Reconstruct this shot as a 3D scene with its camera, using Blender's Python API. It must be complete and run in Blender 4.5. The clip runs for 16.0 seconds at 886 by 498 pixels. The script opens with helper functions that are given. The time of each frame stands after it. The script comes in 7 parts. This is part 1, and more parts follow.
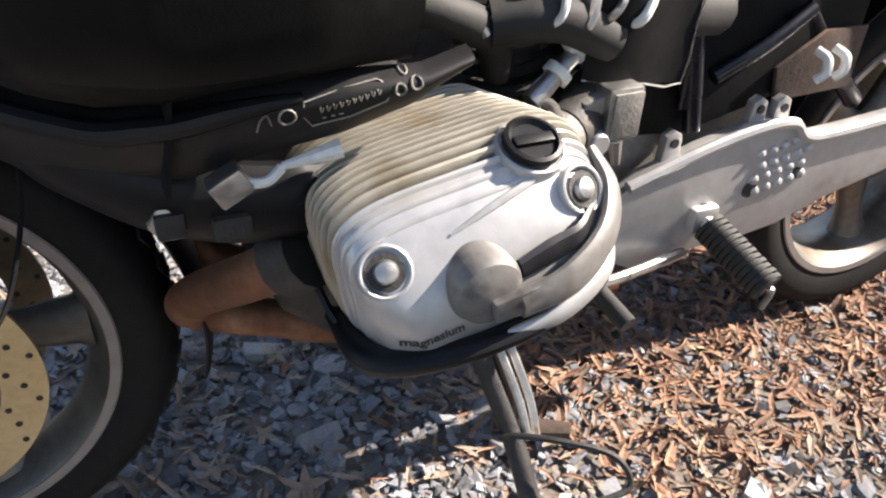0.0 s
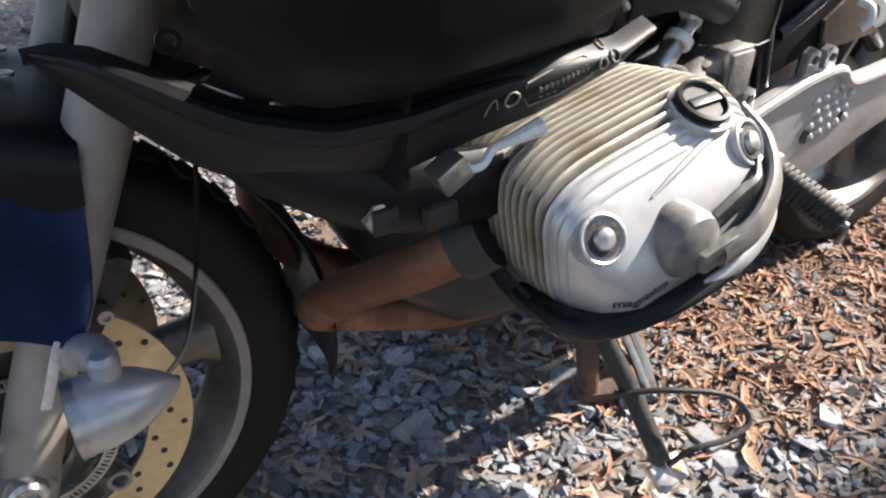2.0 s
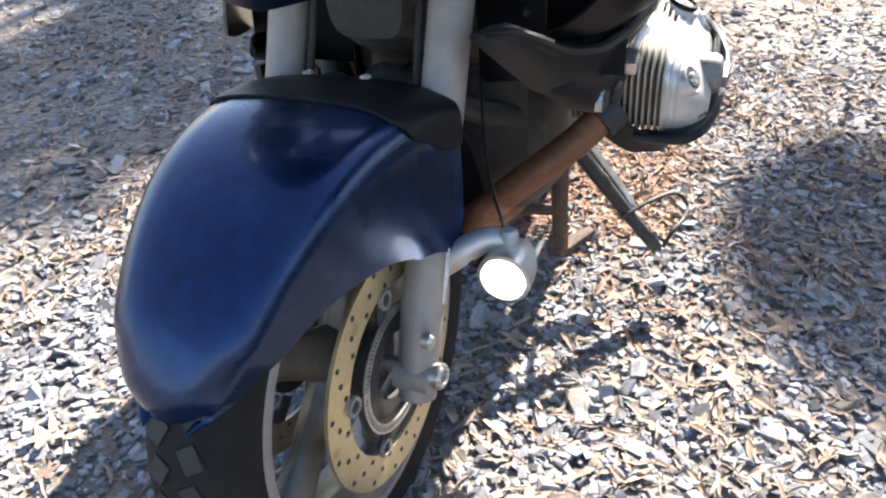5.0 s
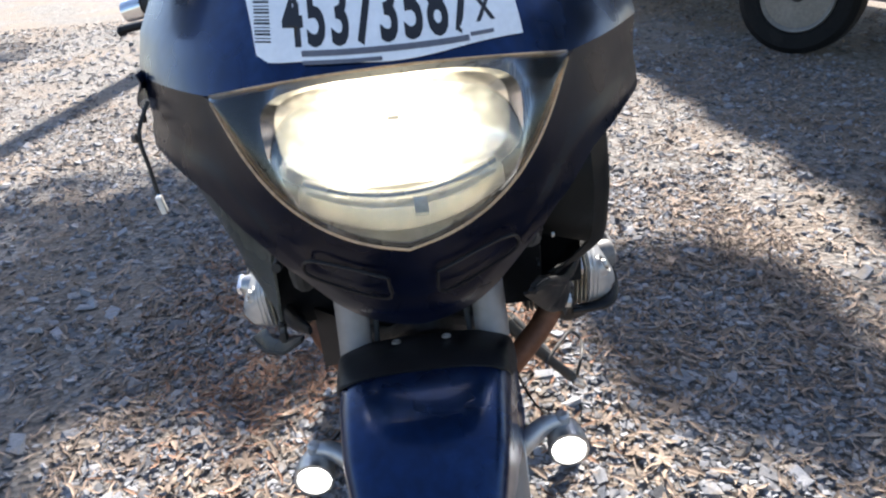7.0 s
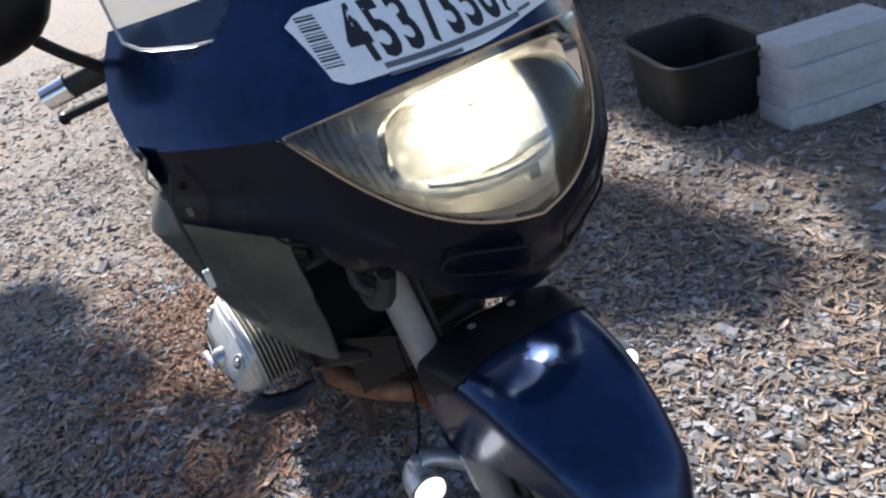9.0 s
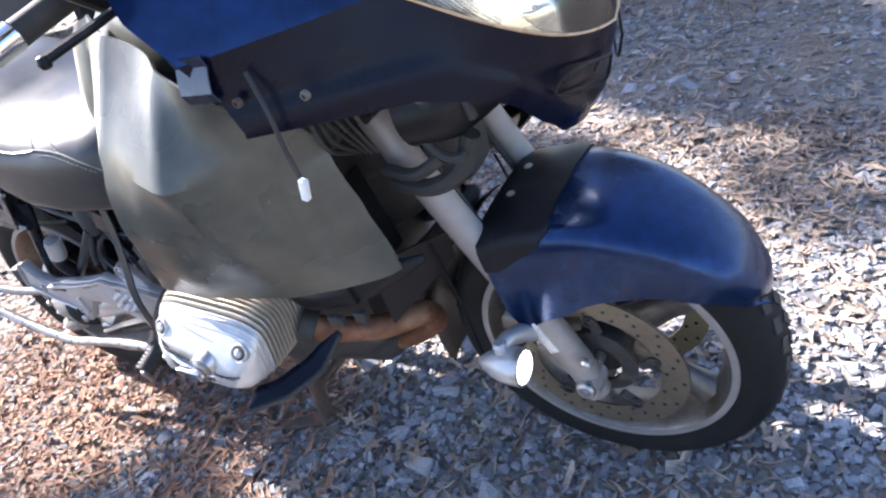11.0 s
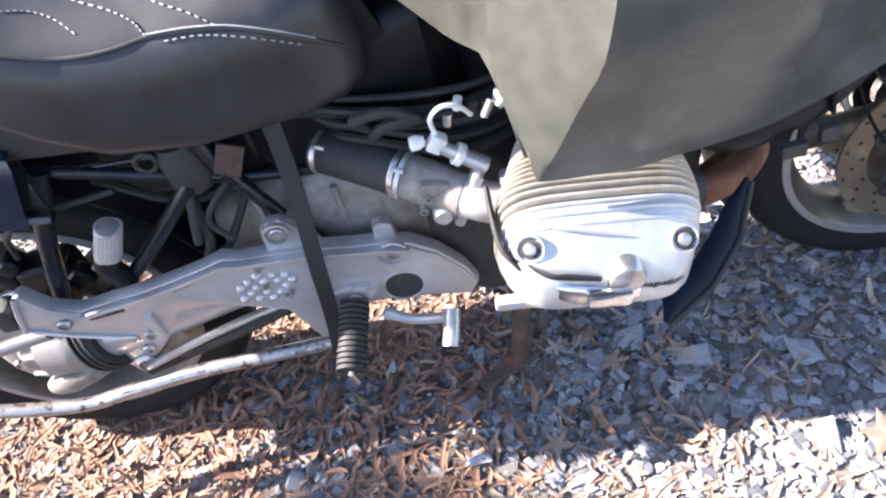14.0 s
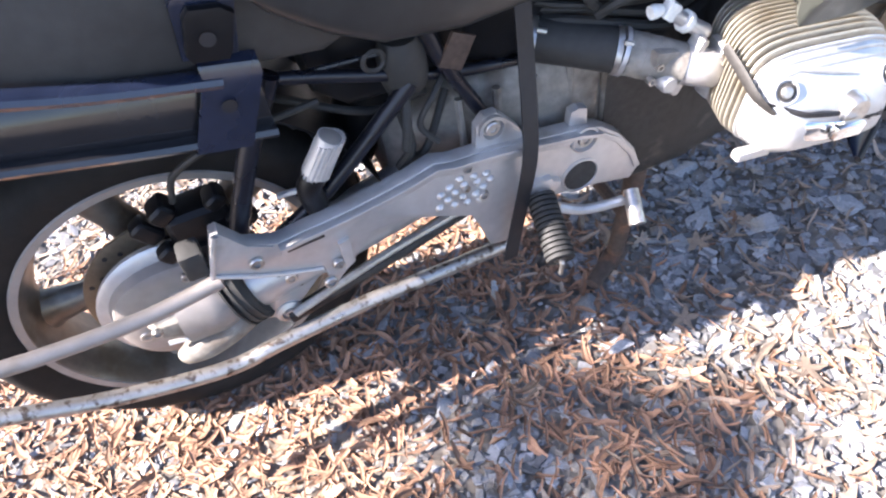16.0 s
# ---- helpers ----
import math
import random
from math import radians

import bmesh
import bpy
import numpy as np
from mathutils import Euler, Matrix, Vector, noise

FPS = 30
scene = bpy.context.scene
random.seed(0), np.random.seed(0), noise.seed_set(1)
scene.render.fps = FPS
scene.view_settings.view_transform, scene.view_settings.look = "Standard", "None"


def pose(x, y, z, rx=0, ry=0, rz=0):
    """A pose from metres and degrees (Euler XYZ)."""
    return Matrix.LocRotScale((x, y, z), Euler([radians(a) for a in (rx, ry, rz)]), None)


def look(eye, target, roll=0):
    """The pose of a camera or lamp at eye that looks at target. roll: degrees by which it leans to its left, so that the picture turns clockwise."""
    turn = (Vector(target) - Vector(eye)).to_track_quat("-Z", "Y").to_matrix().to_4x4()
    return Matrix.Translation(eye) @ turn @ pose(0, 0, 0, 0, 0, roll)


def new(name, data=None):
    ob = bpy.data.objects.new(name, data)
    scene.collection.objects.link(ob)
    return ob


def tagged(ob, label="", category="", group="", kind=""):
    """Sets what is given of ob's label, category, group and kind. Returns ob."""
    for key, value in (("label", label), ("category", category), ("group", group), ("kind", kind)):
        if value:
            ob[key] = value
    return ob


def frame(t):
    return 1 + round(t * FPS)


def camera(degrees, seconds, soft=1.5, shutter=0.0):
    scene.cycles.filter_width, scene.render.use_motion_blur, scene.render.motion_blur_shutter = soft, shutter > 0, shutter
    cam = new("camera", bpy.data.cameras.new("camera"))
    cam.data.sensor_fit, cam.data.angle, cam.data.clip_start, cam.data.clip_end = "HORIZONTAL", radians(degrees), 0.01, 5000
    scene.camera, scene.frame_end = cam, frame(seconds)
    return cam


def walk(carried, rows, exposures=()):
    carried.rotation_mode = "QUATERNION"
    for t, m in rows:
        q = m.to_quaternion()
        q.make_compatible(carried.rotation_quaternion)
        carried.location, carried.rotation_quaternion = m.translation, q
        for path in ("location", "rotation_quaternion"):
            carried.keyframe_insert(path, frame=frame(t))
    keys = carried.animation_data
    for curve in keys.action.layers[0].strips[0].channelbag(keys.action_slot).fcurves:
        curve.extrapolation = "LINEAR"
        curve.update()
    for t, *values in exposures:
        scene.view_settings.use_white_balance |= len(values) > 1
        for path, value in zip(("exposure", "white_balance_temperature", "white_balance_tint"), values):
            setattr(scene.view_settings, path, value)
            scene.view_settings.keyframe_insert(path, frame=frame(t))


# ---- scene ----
cam = camera(62.13, 16.0, 2.25)
PATH = [
    (0.0, -0.281, 0.782, 0.850, 56.820, -2.065, 155.483),
    (0.5, -0.266, 0.762, 0.801, 59.750, -3.667, 156.387),
    (1.0, -0.228, 0.752, 0.766, 62.019, -2.574, 154.441),
    (1.5, -0.147, 0.756, 0.810, 59.599, -1.425, 152.162),
    (2.0, -0.069, 0.694, 0.847, 56.335, 0.253, 146.358),
    (2.5, -0.018, 0.660, 0.904, 55.270, 0.735, 139.060),
    (3.0, 0.056, 0.687, 0.948, 54.916, 1.381, 132.923),
    (3.5, 0.207, 0.654, 0.896, 55.238, 4.089, 128.132),
    (4.0, 0.341, 0.540, 0.849, 54.718, 5.416, 121.421),
    (4.2, 0.380, 0.505, 0.829, 54.525, 4.190, 119.734),
    (6.3, 0.907, 0.223, 1.201, 60.872, 5.482, 94.989),
    (6.5, 0.888, 0.172, 1.217, 61.886, 5.221, 93.294),
    (7.0, 0.846, 0.028, 1.248, 63.533, 6.310, 86.104),
    (7.5, 0.785, -0.067, 1.285, 63.358, 7.418, 80.242),
    (8.0, 0.770, -0.192, 1.306, 62.948, 8.378, 74.069),
    (8.5, 0.774, -0.335, 1.327, 61.712, 12.347, 65.333),
    (9.0, 0.766, -0.427, 1.316, 59.506, 14.603, 58.182),
    (9.5, 0.679, -0.540, 1.288, 57.892, 15.622, 51.534),
    (9.7, 0.659, -0.615, 1.269, 58.718, 15.927, 48.092),
    (11.8, 0.182, -0.954, 1.267, 50.349, 14.358, 15.714),
    (12.0, 0.122, -0.958, 1.262, 49.680, 13.757, 13.789),
    (12.5, -0.075, -0.982, 1.267, 47.984, 14.753, 7.084),
    (13.0, -0.292, -0.948, 1.236, 47.542, 12.524, 7.224),
    (13.5, -0.492, -0.896, 1.194, 45.372, 11.590, 3.645),
    (14.0, -0.694, -0.909, 1.181, 42.390, 12.540, -5.964),
    (14.5, -0.872, -0.915, 1.182, 41.162, 9.792, -11.574),
    (15.0, -1.032, -0.843, 1.162, 40.038, 9.881, -18.075),
    (15.5, -1.142, -0.827, 1.165, 39.304, 8.170, -21.352),
    (16.0, -1.295, -0.873, 1.187, 39.316, 5.682, -23.646),
]
EXPOSURES = [(0, 1.75, 6650, 15), (1, 1.52, 6650, 15), (2.5, 1.92, 6450, 14), (4.2, 2.45, 6500, 14), (6.3, 2.3, 6300, 13), (7, 1.92, 6250, 13), (8, 1.36, 6200, 14), (9.7, 1.46, 6200, 14),
             (11.8, 3.25, 5850, 21), (13, 3.28, 5950, 21), (14.5, 2.65, 6250, 20), (16, 2.85, 6250, 20)]
walk(cam, [(t, pose(*p)) for t, *p in PATH], EXPOSURES)

# ---- world, sun ----
SUN_WAY = Vector((1.30, -0.20, -1.0)).normalized()
world = bpy.data.worlds.new("sky")
scene.world = world
world.use_nodes = True
wn = world.node_tree.nodes
sky = wn.new("ShaderNodeTexSky")
sky.sky_type, sky.sun_disc = "NISHITA", False
sky.sun_elevation = math.asin(-SUN_WAY.z)
sky.sun_rotation = math.atan2(-SUN_WAY.x, -SUN_WAY.y)
world.node_tree.links.new(sky.outputs["Color"], wn["Background"].inputs["Color"])
wn["Background"].inputs["Strength"].default_value = 0.075
sun = new("sun", bpy.data.lights.new("sun", "SUN"))
sun.data.energy, sun.data.angle, sun.data.color = 5.0, radians(0.6), (1.0, 0.93, 0.82)
sun.matrix_world = look((0, 0, 6), Vector((0, 0, 6)) + SUN_WAY)


# ---- materials ----
def mat(name, color, rough=0.5, metal=0.0, vary=0.15, scale=20.0, bump=0.0, bump_scale=200.0, second=None, second_at=0.55,
        second_scale=6.0, coat=0.0, spec=0.5, emit=None, strength=0.0, trans=0.0, alpha=1.0, island=0.0, random_object=False, second_soft=0.12, stretch=None):
    """A procedural surface: base colour broken by two noises, a second colour in patches, roughness wear and fine relief."""
    m = bpy.data.materials.new(name)
    m.use_nodes = True
    nt = m.node_tree
    n, l = nt.nodes, nt.links
    b = n["Principled BSDF"]
    tc = n.new("ShaderNodeTexCoord")
    fine = n.new("ShaderNodeTexNoise")
    fine.inputs["Scale"].default_value, fine.inputs["Detail"].default_value = scale * 6, 6
    coarse = n.new("ShaderNodeTexNoise")
    coarse.inputs["Scale"].default_value, coarse.inputs["Detail"].default_value = scale, 3
    l.new(tc.outputs["Object"], fine.inputs["Vector"])
    l.new(tc.outputs["Object"], coarse.inputs["Vector"])
    mix = n.new("ShaderNodeMath")
    mix.operation = "ADD"
    l.new(fine.outputs["Fac"], mix.inputs[0])
    l.new(coarse.outputs["Fac"], mix.inputs[1])
    spread = n.new("ShaderNodeMapRange")
    spread.inputs["From Min"].default_value, spread.inputs["From Max"].default_value = 0.7, 1.3
    spread.inputs["To Min"].default_value, spread.inputs["To Max"].default_value = 1 - vary, 1 + vary
    l.new(mix.outputs[0], spread.inputs["Value"])
    base = n.new("ShaderNodeRGB")
    base.outputs[0].default_value = (*color, 1)
    col = base.outputs[0]
    if second:
        pat = n.new("ShaderNodeTexNoise")
        pat.inputs["Scale"].default_value, pat.inputs["Detail"].default_value = second_scale, 8
        if stretch:
            st_map = n.new("ShaderNodeMapping")
            st_map.inputs["Scale"].default_value = stretch
            l.new(tc.outputs["Object"], st_map.inputs["Vector"])
            l.new(st_map.outputs["Vector"], pat.inputs["Vector"])
        else:
            l.new(tc.outputs["Object"], pat.inputs["Vector"])
        ramp = n.new("ShaderNodeMapRange")
        ramp.inputs["From Min"].default_value, ramp.inputs["From Max"].default_value = second_at, second_at + second_soft
        l.new(pat.outputs["Fac"], ramp.inputs["Value"])
        two = n.new("ShaderNodeMix")
        two.data_type = "RGBA"
        l.new(ramp.outputs["Result"], two.inputs["Factor"])
        l.new(col, two.inputs["A"])
        two.inputs["B"].default_value = (*second, 1)
        col = two.outputs["Result"]
    if island or random_object:
        src = n.new("ShaderNodeObjectInfo").outputs["Random"] if random_object else n.new("ShaderNodeNewGeometry").outputs["Random Per Island"]
        isl = n.new("ShaderNodeMapRange")
        isl.inputs["To Min"].default_value, isl.inputs["To Max"].default_value = 1 - island, 1 + island
        l.new(src, isl.inputs["Value"])
        times = n.new("ShaderNodeMath")
        times.operation = "MULTIPLY"
        l.new(isl.outputs["Result"], times.inputs[0])
        l.new(spread.outputs["Result"], times.inputs[1])
        fac = times.outputs[0]
    else:
        fac = spread.outputs["Result"]
    mul = n.new("ShaderNodeVectorMath")
    mul.operation = "SCALE"
    l.new(col, mul.inputs[0])
    l.new(fac, mul.inputs["Scale"])
    l.new(mul.outputs["Vector"], b.inputs["Base Color"])
    rr = n.new("ShaderNodeMapRange")
    rr.inputs["From Min"].default_value, rr.inputs["From Max"].default_value = 0.3, 0.7
    rr.inputs["To Min"].default_value, rr.inputs["To Max"].default_value = max(rough - 0.08, 0.02), min(rough + 0.1, 1)
    l.new(coarse.outputs["Fac"], rr.inputs["Value"])
    l.new(rr.outputs["Result"], b.inputs["Roughness"])
    b.inputs["Metallic"].default_value = metal
    b.inputs["Specular IOR Level"].default_value = spec
    b.inputs["Coat Weight"].default_value = coat
    b.inputs["Coat Roughness"].default_value = 0.08
    b.inputs["Transmission Weight"].default_value = trans
    b.inputs["Alpha"].default_value = alpha
    if emit:
        b.inputs["Emission Color"].default_value = (*emit, 1)
        b.inputs["Emission Strength"].default_value = strength
    if bump:
        bt = n.new("ShaderNodeTexNoise")
        bt.inputs["Scale"].default_value, bt.inputs["Detail"].default_value = bump_scale, 4
        l.new(tc.outputs["Object"], bt.inputs["Vector"])
        bp = n.new("ShaderNodeBump")
        bp.inputs["Strength"].default_value, bp.inputs["Distance"].default_value = bump, 0.002
        l.new(bt.outputs["Fac"], bp.inputs["Height"])
        l.new(bp.outputs["Normal"], b.inputs["Normal"])
    return m


M = {
    "blue": mat("blue_paint", (0.005, 0.021, 0.072), 0.26, 0.75, 0.35, 9, second=(0.009, 0.029, 0.086), second_at=0.58, second_scale=14, coat=0.25, bump=0.025, bump_scale=300),
    "fender_dark": mat("matt_fender_plastic", (0.006, 0.0068, 0.009), 0.45, 0.0, 0.3, 12, spec=0.2, second=(0.014, 0.0145, 0.017), second_at=0.6, second_scale=12, bump=0.06, bump_scale=500),
    "matt": mat("matt_black_plastic", (0.007, 0.007, 0.0072), 0.7, 0.0, 0.3, 12, spec=0.15, bump=0.1, bump_scale=300),
    "thread": mat("pale_thread", (0.26, 0.26, 0.25), 0.8),
    "dusty": mat("dusty_panel", (0.032, 0.0312, 0.030), 0.6, 0.0, 0.25, 9, bump=0.1, bump_scale=500, second=(0.034, 0.031, 0.028), second_at=0.58, second_scale=6),
    "dark": mat("dark_panel", (0.006, 0.006, 0.0055), 0.45, 0.0, 0.3, 7, spec=0.14, bump=0.08, bump_scale=400, second=(0.018, 0.0175, 0.016), second_at=0.58, second_scale=7),
    "blue_dark": mat("scuffed_blue_paint", (0.0018, 0.003, 0.010), 0.30, 0.0, 0.3, 12, spec=0.16, second=(0.007, 0.0075, 0.011), second_at=0.66, second_scale=20, bump=0.05, bump_scale=60),
    "scuffed": mat("scuffed_grey_plastic", (0.16, 0.152, 0.142), 0.45, 0.2, 0.25, 18, second=(0.07, 0.066, 0.06), second_at=0.56, second_scale=22, bump=0.1, bump_scale=500),
    "dusty_trim": mat("dusty_black_plastic", (0.0095, 0.009, 0.0092), 0.45, 0.0, 0.3, 12, spec=0.28, second=(0.022, 0.0195, 0.017), second_at=0.55, second_scale=10, bump=0.08, bump_scale=700),
    "olive": mat("olive_primer", (0.044, 0.047, 0.038), 0.28, 0.0, 0.25, 6, spec=0.5, second=(0.066, 0.067, 0.055), second_at=0.2, second_scale=3, second_soft=0.6, stretch=(1, 1, 5), bump=0.02, bump_scale=400),
    "black": mat("black_plastic", (0.0065, 0.0065, 0.0075), 0.42, 0.0, 0.3, 15, spec=0.22, bump=0.05, bump_scale=900, second=(0.015, 0.015, 0.016), second_at=0.62, second_scale=18),
    "gloss": mat("gloss_black", (0.012, 0.012, 0.014), 0.18, 0.0, 0.2, 15, coat=0.5),
    "vinyl": mat("seat_vinyl", (0.026, 0.0252, 0.024), 0.36, 0.0, 0.2, 10, bump=0.15, bump_scale=600),
    "rubber": mat("rubber", (0.02, 0.02, 0.019), 0.7, 0.0, 0.3, 14, bump=0.1, bump_scale=300, second=(0.034, 0.030, 0.026), second_at=0.58, second_scale=9),
    "tyre": mat("tyre_rubber", (0.008, 0.0078, 0.0076), 0.75, 0.0, 0.3, 10, bump=0.2, bump_scale=250, second=(0.013, 0.012, 0.011), second_at=0.56, second_scale=7, spec=0.25),
    "silver": mat("silver_casting", (0.49, 0.485, 0.475), 0.40, 0.55, 0.12, 12, bump=0.06, bump_scale=700, second=(0.42, 0.4, 0.36), second_at=0.6, second_scale=9),
    "plate": mat("silver_paint", (0.49, 0.482, 0.475), 0.38, 0.6, 0.1, 10, bump=0.1, bump_scale=900, second=(0.36, 0.33, 0.29), second_at=0.62, second_scale=12),
    "fork": mat("fork_paint", (0.255, 0.23, 0.212), 0.5, 0.3, 0.12, 9, bump=0.15, bump_scale=700, second=(0.20, 0.17, 0.14), second_at=0.6, second_scale=10),
    "fin": mat("fin_alloy", (0.40, 0.37, 0.305), 0.45, 0.6, 0.15, 12, bump=0.2, bump_scale=700, second=(0.3, 0.25, 0.17), second_at=0.55, second_scale=11),
    "chrome": mat("chrome", (0.75, 0.75, 0.75), 0.12, 1.0, 0.1, 20),
    "steel": mat("steel", (0.45, 0.44, 0.42), 0.35, 0.9, 0.2, 30, second=(0.25, 0.17, 0.1), second_at=0.62, second_scale=30),
    "pipe": mat("speckled_pipe", (0.38, 0.36, 0.335), 0.35, 0.8, 0.15, 20, second=(0.12, 0.09, 0.07), second_at=0.535, second_scale=75),
    "bracket": mat("blue_black_enamel", (0.009, 0.013, 0.028), 0.25, 0.0, 0.25, 15, coat=0.5),
    "disc_dark": mat("browned_disc", (0.20, 0.165, 0.12), 0.45, 0.7, 0.15, 20, second=(0.3, 0.25, 0.16), second_at=0.6, second_scale=12),
    "rust": mat("rusty_exhaust", (0.17, 0.075, 0.04), 0.6, 0.5, 0.3, 14, bump=0.3, bump_scale=400, second=(0.28, 0.15, 0.085), second_at=0.5, second_scale=10),
    "rusty": mat("rusty_stand", (0.075, 0.05, 0.038), 0.75, 0.2, 0.35, 20, bump=0.4, bump_scale=300, second=(0.16, 0.08, 0.045), second_at=0.58, second_scale=18),
    "disc": mat("brake_disc", (0.55, 0.46, 0.28), 0.38, 0.85, 0.12, 20, second=(0.4, 0.33, 0.2), second_at=0.6, second_scale=25),
    "frost": mat("polished_edge", (0.6, 0.63, 0.66), 0.2, 0.0, 0.1, 20, trans=0.5),
    "rim": mat("rim_paint", (0.17, 0.155, 0.135), 0.4, 0.6, 0.2, 12, second=(0.12, 0.095, 0.07), second_at=0.5, second_scale=10),
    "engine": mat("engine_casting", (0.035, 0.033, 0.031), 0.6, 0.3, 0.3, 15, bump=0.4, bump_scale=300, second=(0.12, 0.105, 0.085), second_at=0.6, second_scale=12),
    "gearbox": mat("dusty_casting", (0.24, 0.225, 0.20), 0.65, 0.3, 0.25, 14, bump=0.4, bump_scale=300, second=(0.12, 0.10, 0.08), second_at=0.52, second_scale=10),
    "frame": mat("frame_enamel", (0.007, 0.008, 0.013), 0.28, 0.0, 0.2, 15, spec=0.4, second=(0.02, 0.018, 0.016), second_at=0.62, second_scale=25),
    "white": mat("sticker_paper", (0.8, 0.8, 0.8), 0.5, 0.0, 0.06, 20),
    "ink": mat("black_ink", (0.012, 0.012, 0.014), 0.5),
    "greyink": mat("grey_ink", (0.12, 0.12, 0.14), 0.5),
    "lamp": mat("lit_lens", (0.9, 0.9, 0.85), 0.2, emit=(1.0, 0.97, 0.9), strength=1.6),
    "bulb": mat("headlamp_bulb", (1.0, 0.9, 0.7), 0.2, emit=(1.0, 0.90, 0.68), strength=3.5),
    "housing": mat("lamp_housing", (0.32, 0.31, 0.29), 0.3, 0.5, 0.2, 40),
    "refl_side": mat("side_reflector", (0.62, 0.6, 0.56), 0.25, 0.0, 0.2, 40),
    "amber": mat("amber_plastic", (0.5, 0.33, 0.18), 0.3, 0.0, 0.2, 30),
    "foam": mat("white_foam", (0.46, 0.46, 0.47), 0.8, 0.0, 0.15, 20, bump=0.3, bump_scale=250),
    "tub": mat("black_tub", (0.012, 0.012, 0.0125), 0.5, 0.0, 0.2, 8, bump=0.05),
    "connector": mat("white_connector", (0.7, 0.7, 0.66), 0.5),
    "wire_blue": mat("blue_wire", (0.1, 0.35, 0.75), 0.5),
    "truck": mat("truck_dark", (0.03, 0.03, 0.032), 0.5, 0.1, 0.3, 3),
    "hubcap": mat("truck_rim", (0.24, 0.22, 0.19), 0.5, 0.4, 0.2, 8),
}
gl = bpy.data.materials.new("clear_plastic")
gl.use_nodes = True
gn, gk = gl.node_tree.nodes, gl.node_tree.links
clear = gn.new("ShaderNodeBsdfTransparent")
clear.inputs["Color"].default_value = (0.86, 0.88, 0.89, 1)
gloss = gn.new("ShaderNodeBsdfGlossy")
gloss.inputs["Roughness"].default_value = 0.08
fres = gn.new("ShaderNodeFresnel")
fres.inputs["IOR"].default_value = 1.5
mixs = gn.new("ShaderNodeMixShader")
gk.new(fres.outputs[0], mixs.inputs[0])
gk.new(clear.outputs[0], mixs.inputs[1])
gk.new(gloss.outputs[0], mixs.inputs[2])
gk.new(mixs.outputs[0], gn["Material Output"].inputs["Surface"])
M["glass"] = gl


# lit reflector: brightest round the bulbs, falling off to the rim, broken by facets
rf = bpy.data.materials.new("lit_reflector")
rf.use_nodes = True
n, l = rf.node_tree.nodes, rf.node_tree.links
b = n["Principled BSDF"]
b.inputs["Base Color"].default_value, b.inputs["Metallic"].default_value, b.inputs["Roughness"].default_value = (0.8, 0.76, 0.66, 1), 0.9, 0.15
tc = n.new("ShaderNodeTexCoord")
mp = n.new("ShaderNodeMapping")
mp.inputs["Location"].default_value, mp.inputs["Scale"].default_value = (0, 0.06, -1.0 / 0.065), (0.0, 1 / 0.125, 1 / 0.065)
ln = n.new("ShaderNodeVectorMath")
ln.operation = "LENGTH"
fall = n.new("ShaderNodeMapRange")
fall.inputs["From Min"].default_value, fall.inputs["From Max"].default_value = 0.3, 1.15
fall.inputs["To Min"].default_value, fall.inputs["To Max"].default_value = 1.75, 0.06
facet = n.new("ShaderNodeTexVoronoi")
facet.inputs["Scale"].default_value = 55
fm = n.new("ShaderNodeMapRange")
fm.inputs["From Max"].default_value, fm.inputs["To Min"].default_value, fm.inputs["To Max"].default_value = 0.6, 1.25, 0.65
mu = n.new("ShaderNodeMath")
mu.operation = "MULTIPLY"
l.new(tc.outputs["Object"], mp.inputs["Vector"])
l.new(mp.outputs["Vector"], ln.inputs[0])
l.new(ln.outputs["Value"], fall.inputs["Value"])
l.new(tc.outputs["Object"], facet.inputs["Vector"])
l.new(facet.outputs["Distance"], fm.inputs["Value"])
l.new(fall.outputs["Result"], mu.inputs[0])
l.new(fm.outputs["Result"], mu.inputs[1])
b.inputs["Emission Color"].default_value = (1.0, 0.86, 0.58, 1)
l.new(mu.outputs[0], b.inputs["Emission Strength"])
M["reflector"] = rf


# ---- building blocks ----
def part(name, bm, material, parent, label="", m=None, smooth=True, category="", kind="", sharp=35):
    """Links a bmesh as one mesh object under a thing or under a part."""
    if m is not None:
        bm.transform(m)
    bmesh.ops.recalc_face_normals(bm, faces=bm.faces)
    me = bpy.data.meshes.new(name)
    bm.to_mesh(me)
    bm.free()
    if smooth:
        me.shade_smooth()
        me.set_sharp_from_angle(angle=radians(sharp))
    me.materials.append(M[material] if isinstance(material, str) else material)
    ob = new(name, me)
    if parent is not None:
        ob.parent = parent
    return tagged(ob, label, category, "", kind)


def add_ring_faces(bm, rings, closed=True):
    for a, b in zip(rings, rings[1:]):
        k = len(a)
        for i in range(k if closed else k - 1):
            j = (i + 1) % k
            bm.faces.new((a[i], a[j], b[j], b[i]))


def loft(sections, cap=True, bm=None):
    """Skin over closed rings of points."""
    bm = bm or bmesh.new()
    rings = [[bm.verts.new(p) for p in s] for s in sections]
    add_ring_faces(bm, rings)
    if cap:
        bm.faces.new(rings[0])
        bm.faces.new(rings[-1])
    return bm


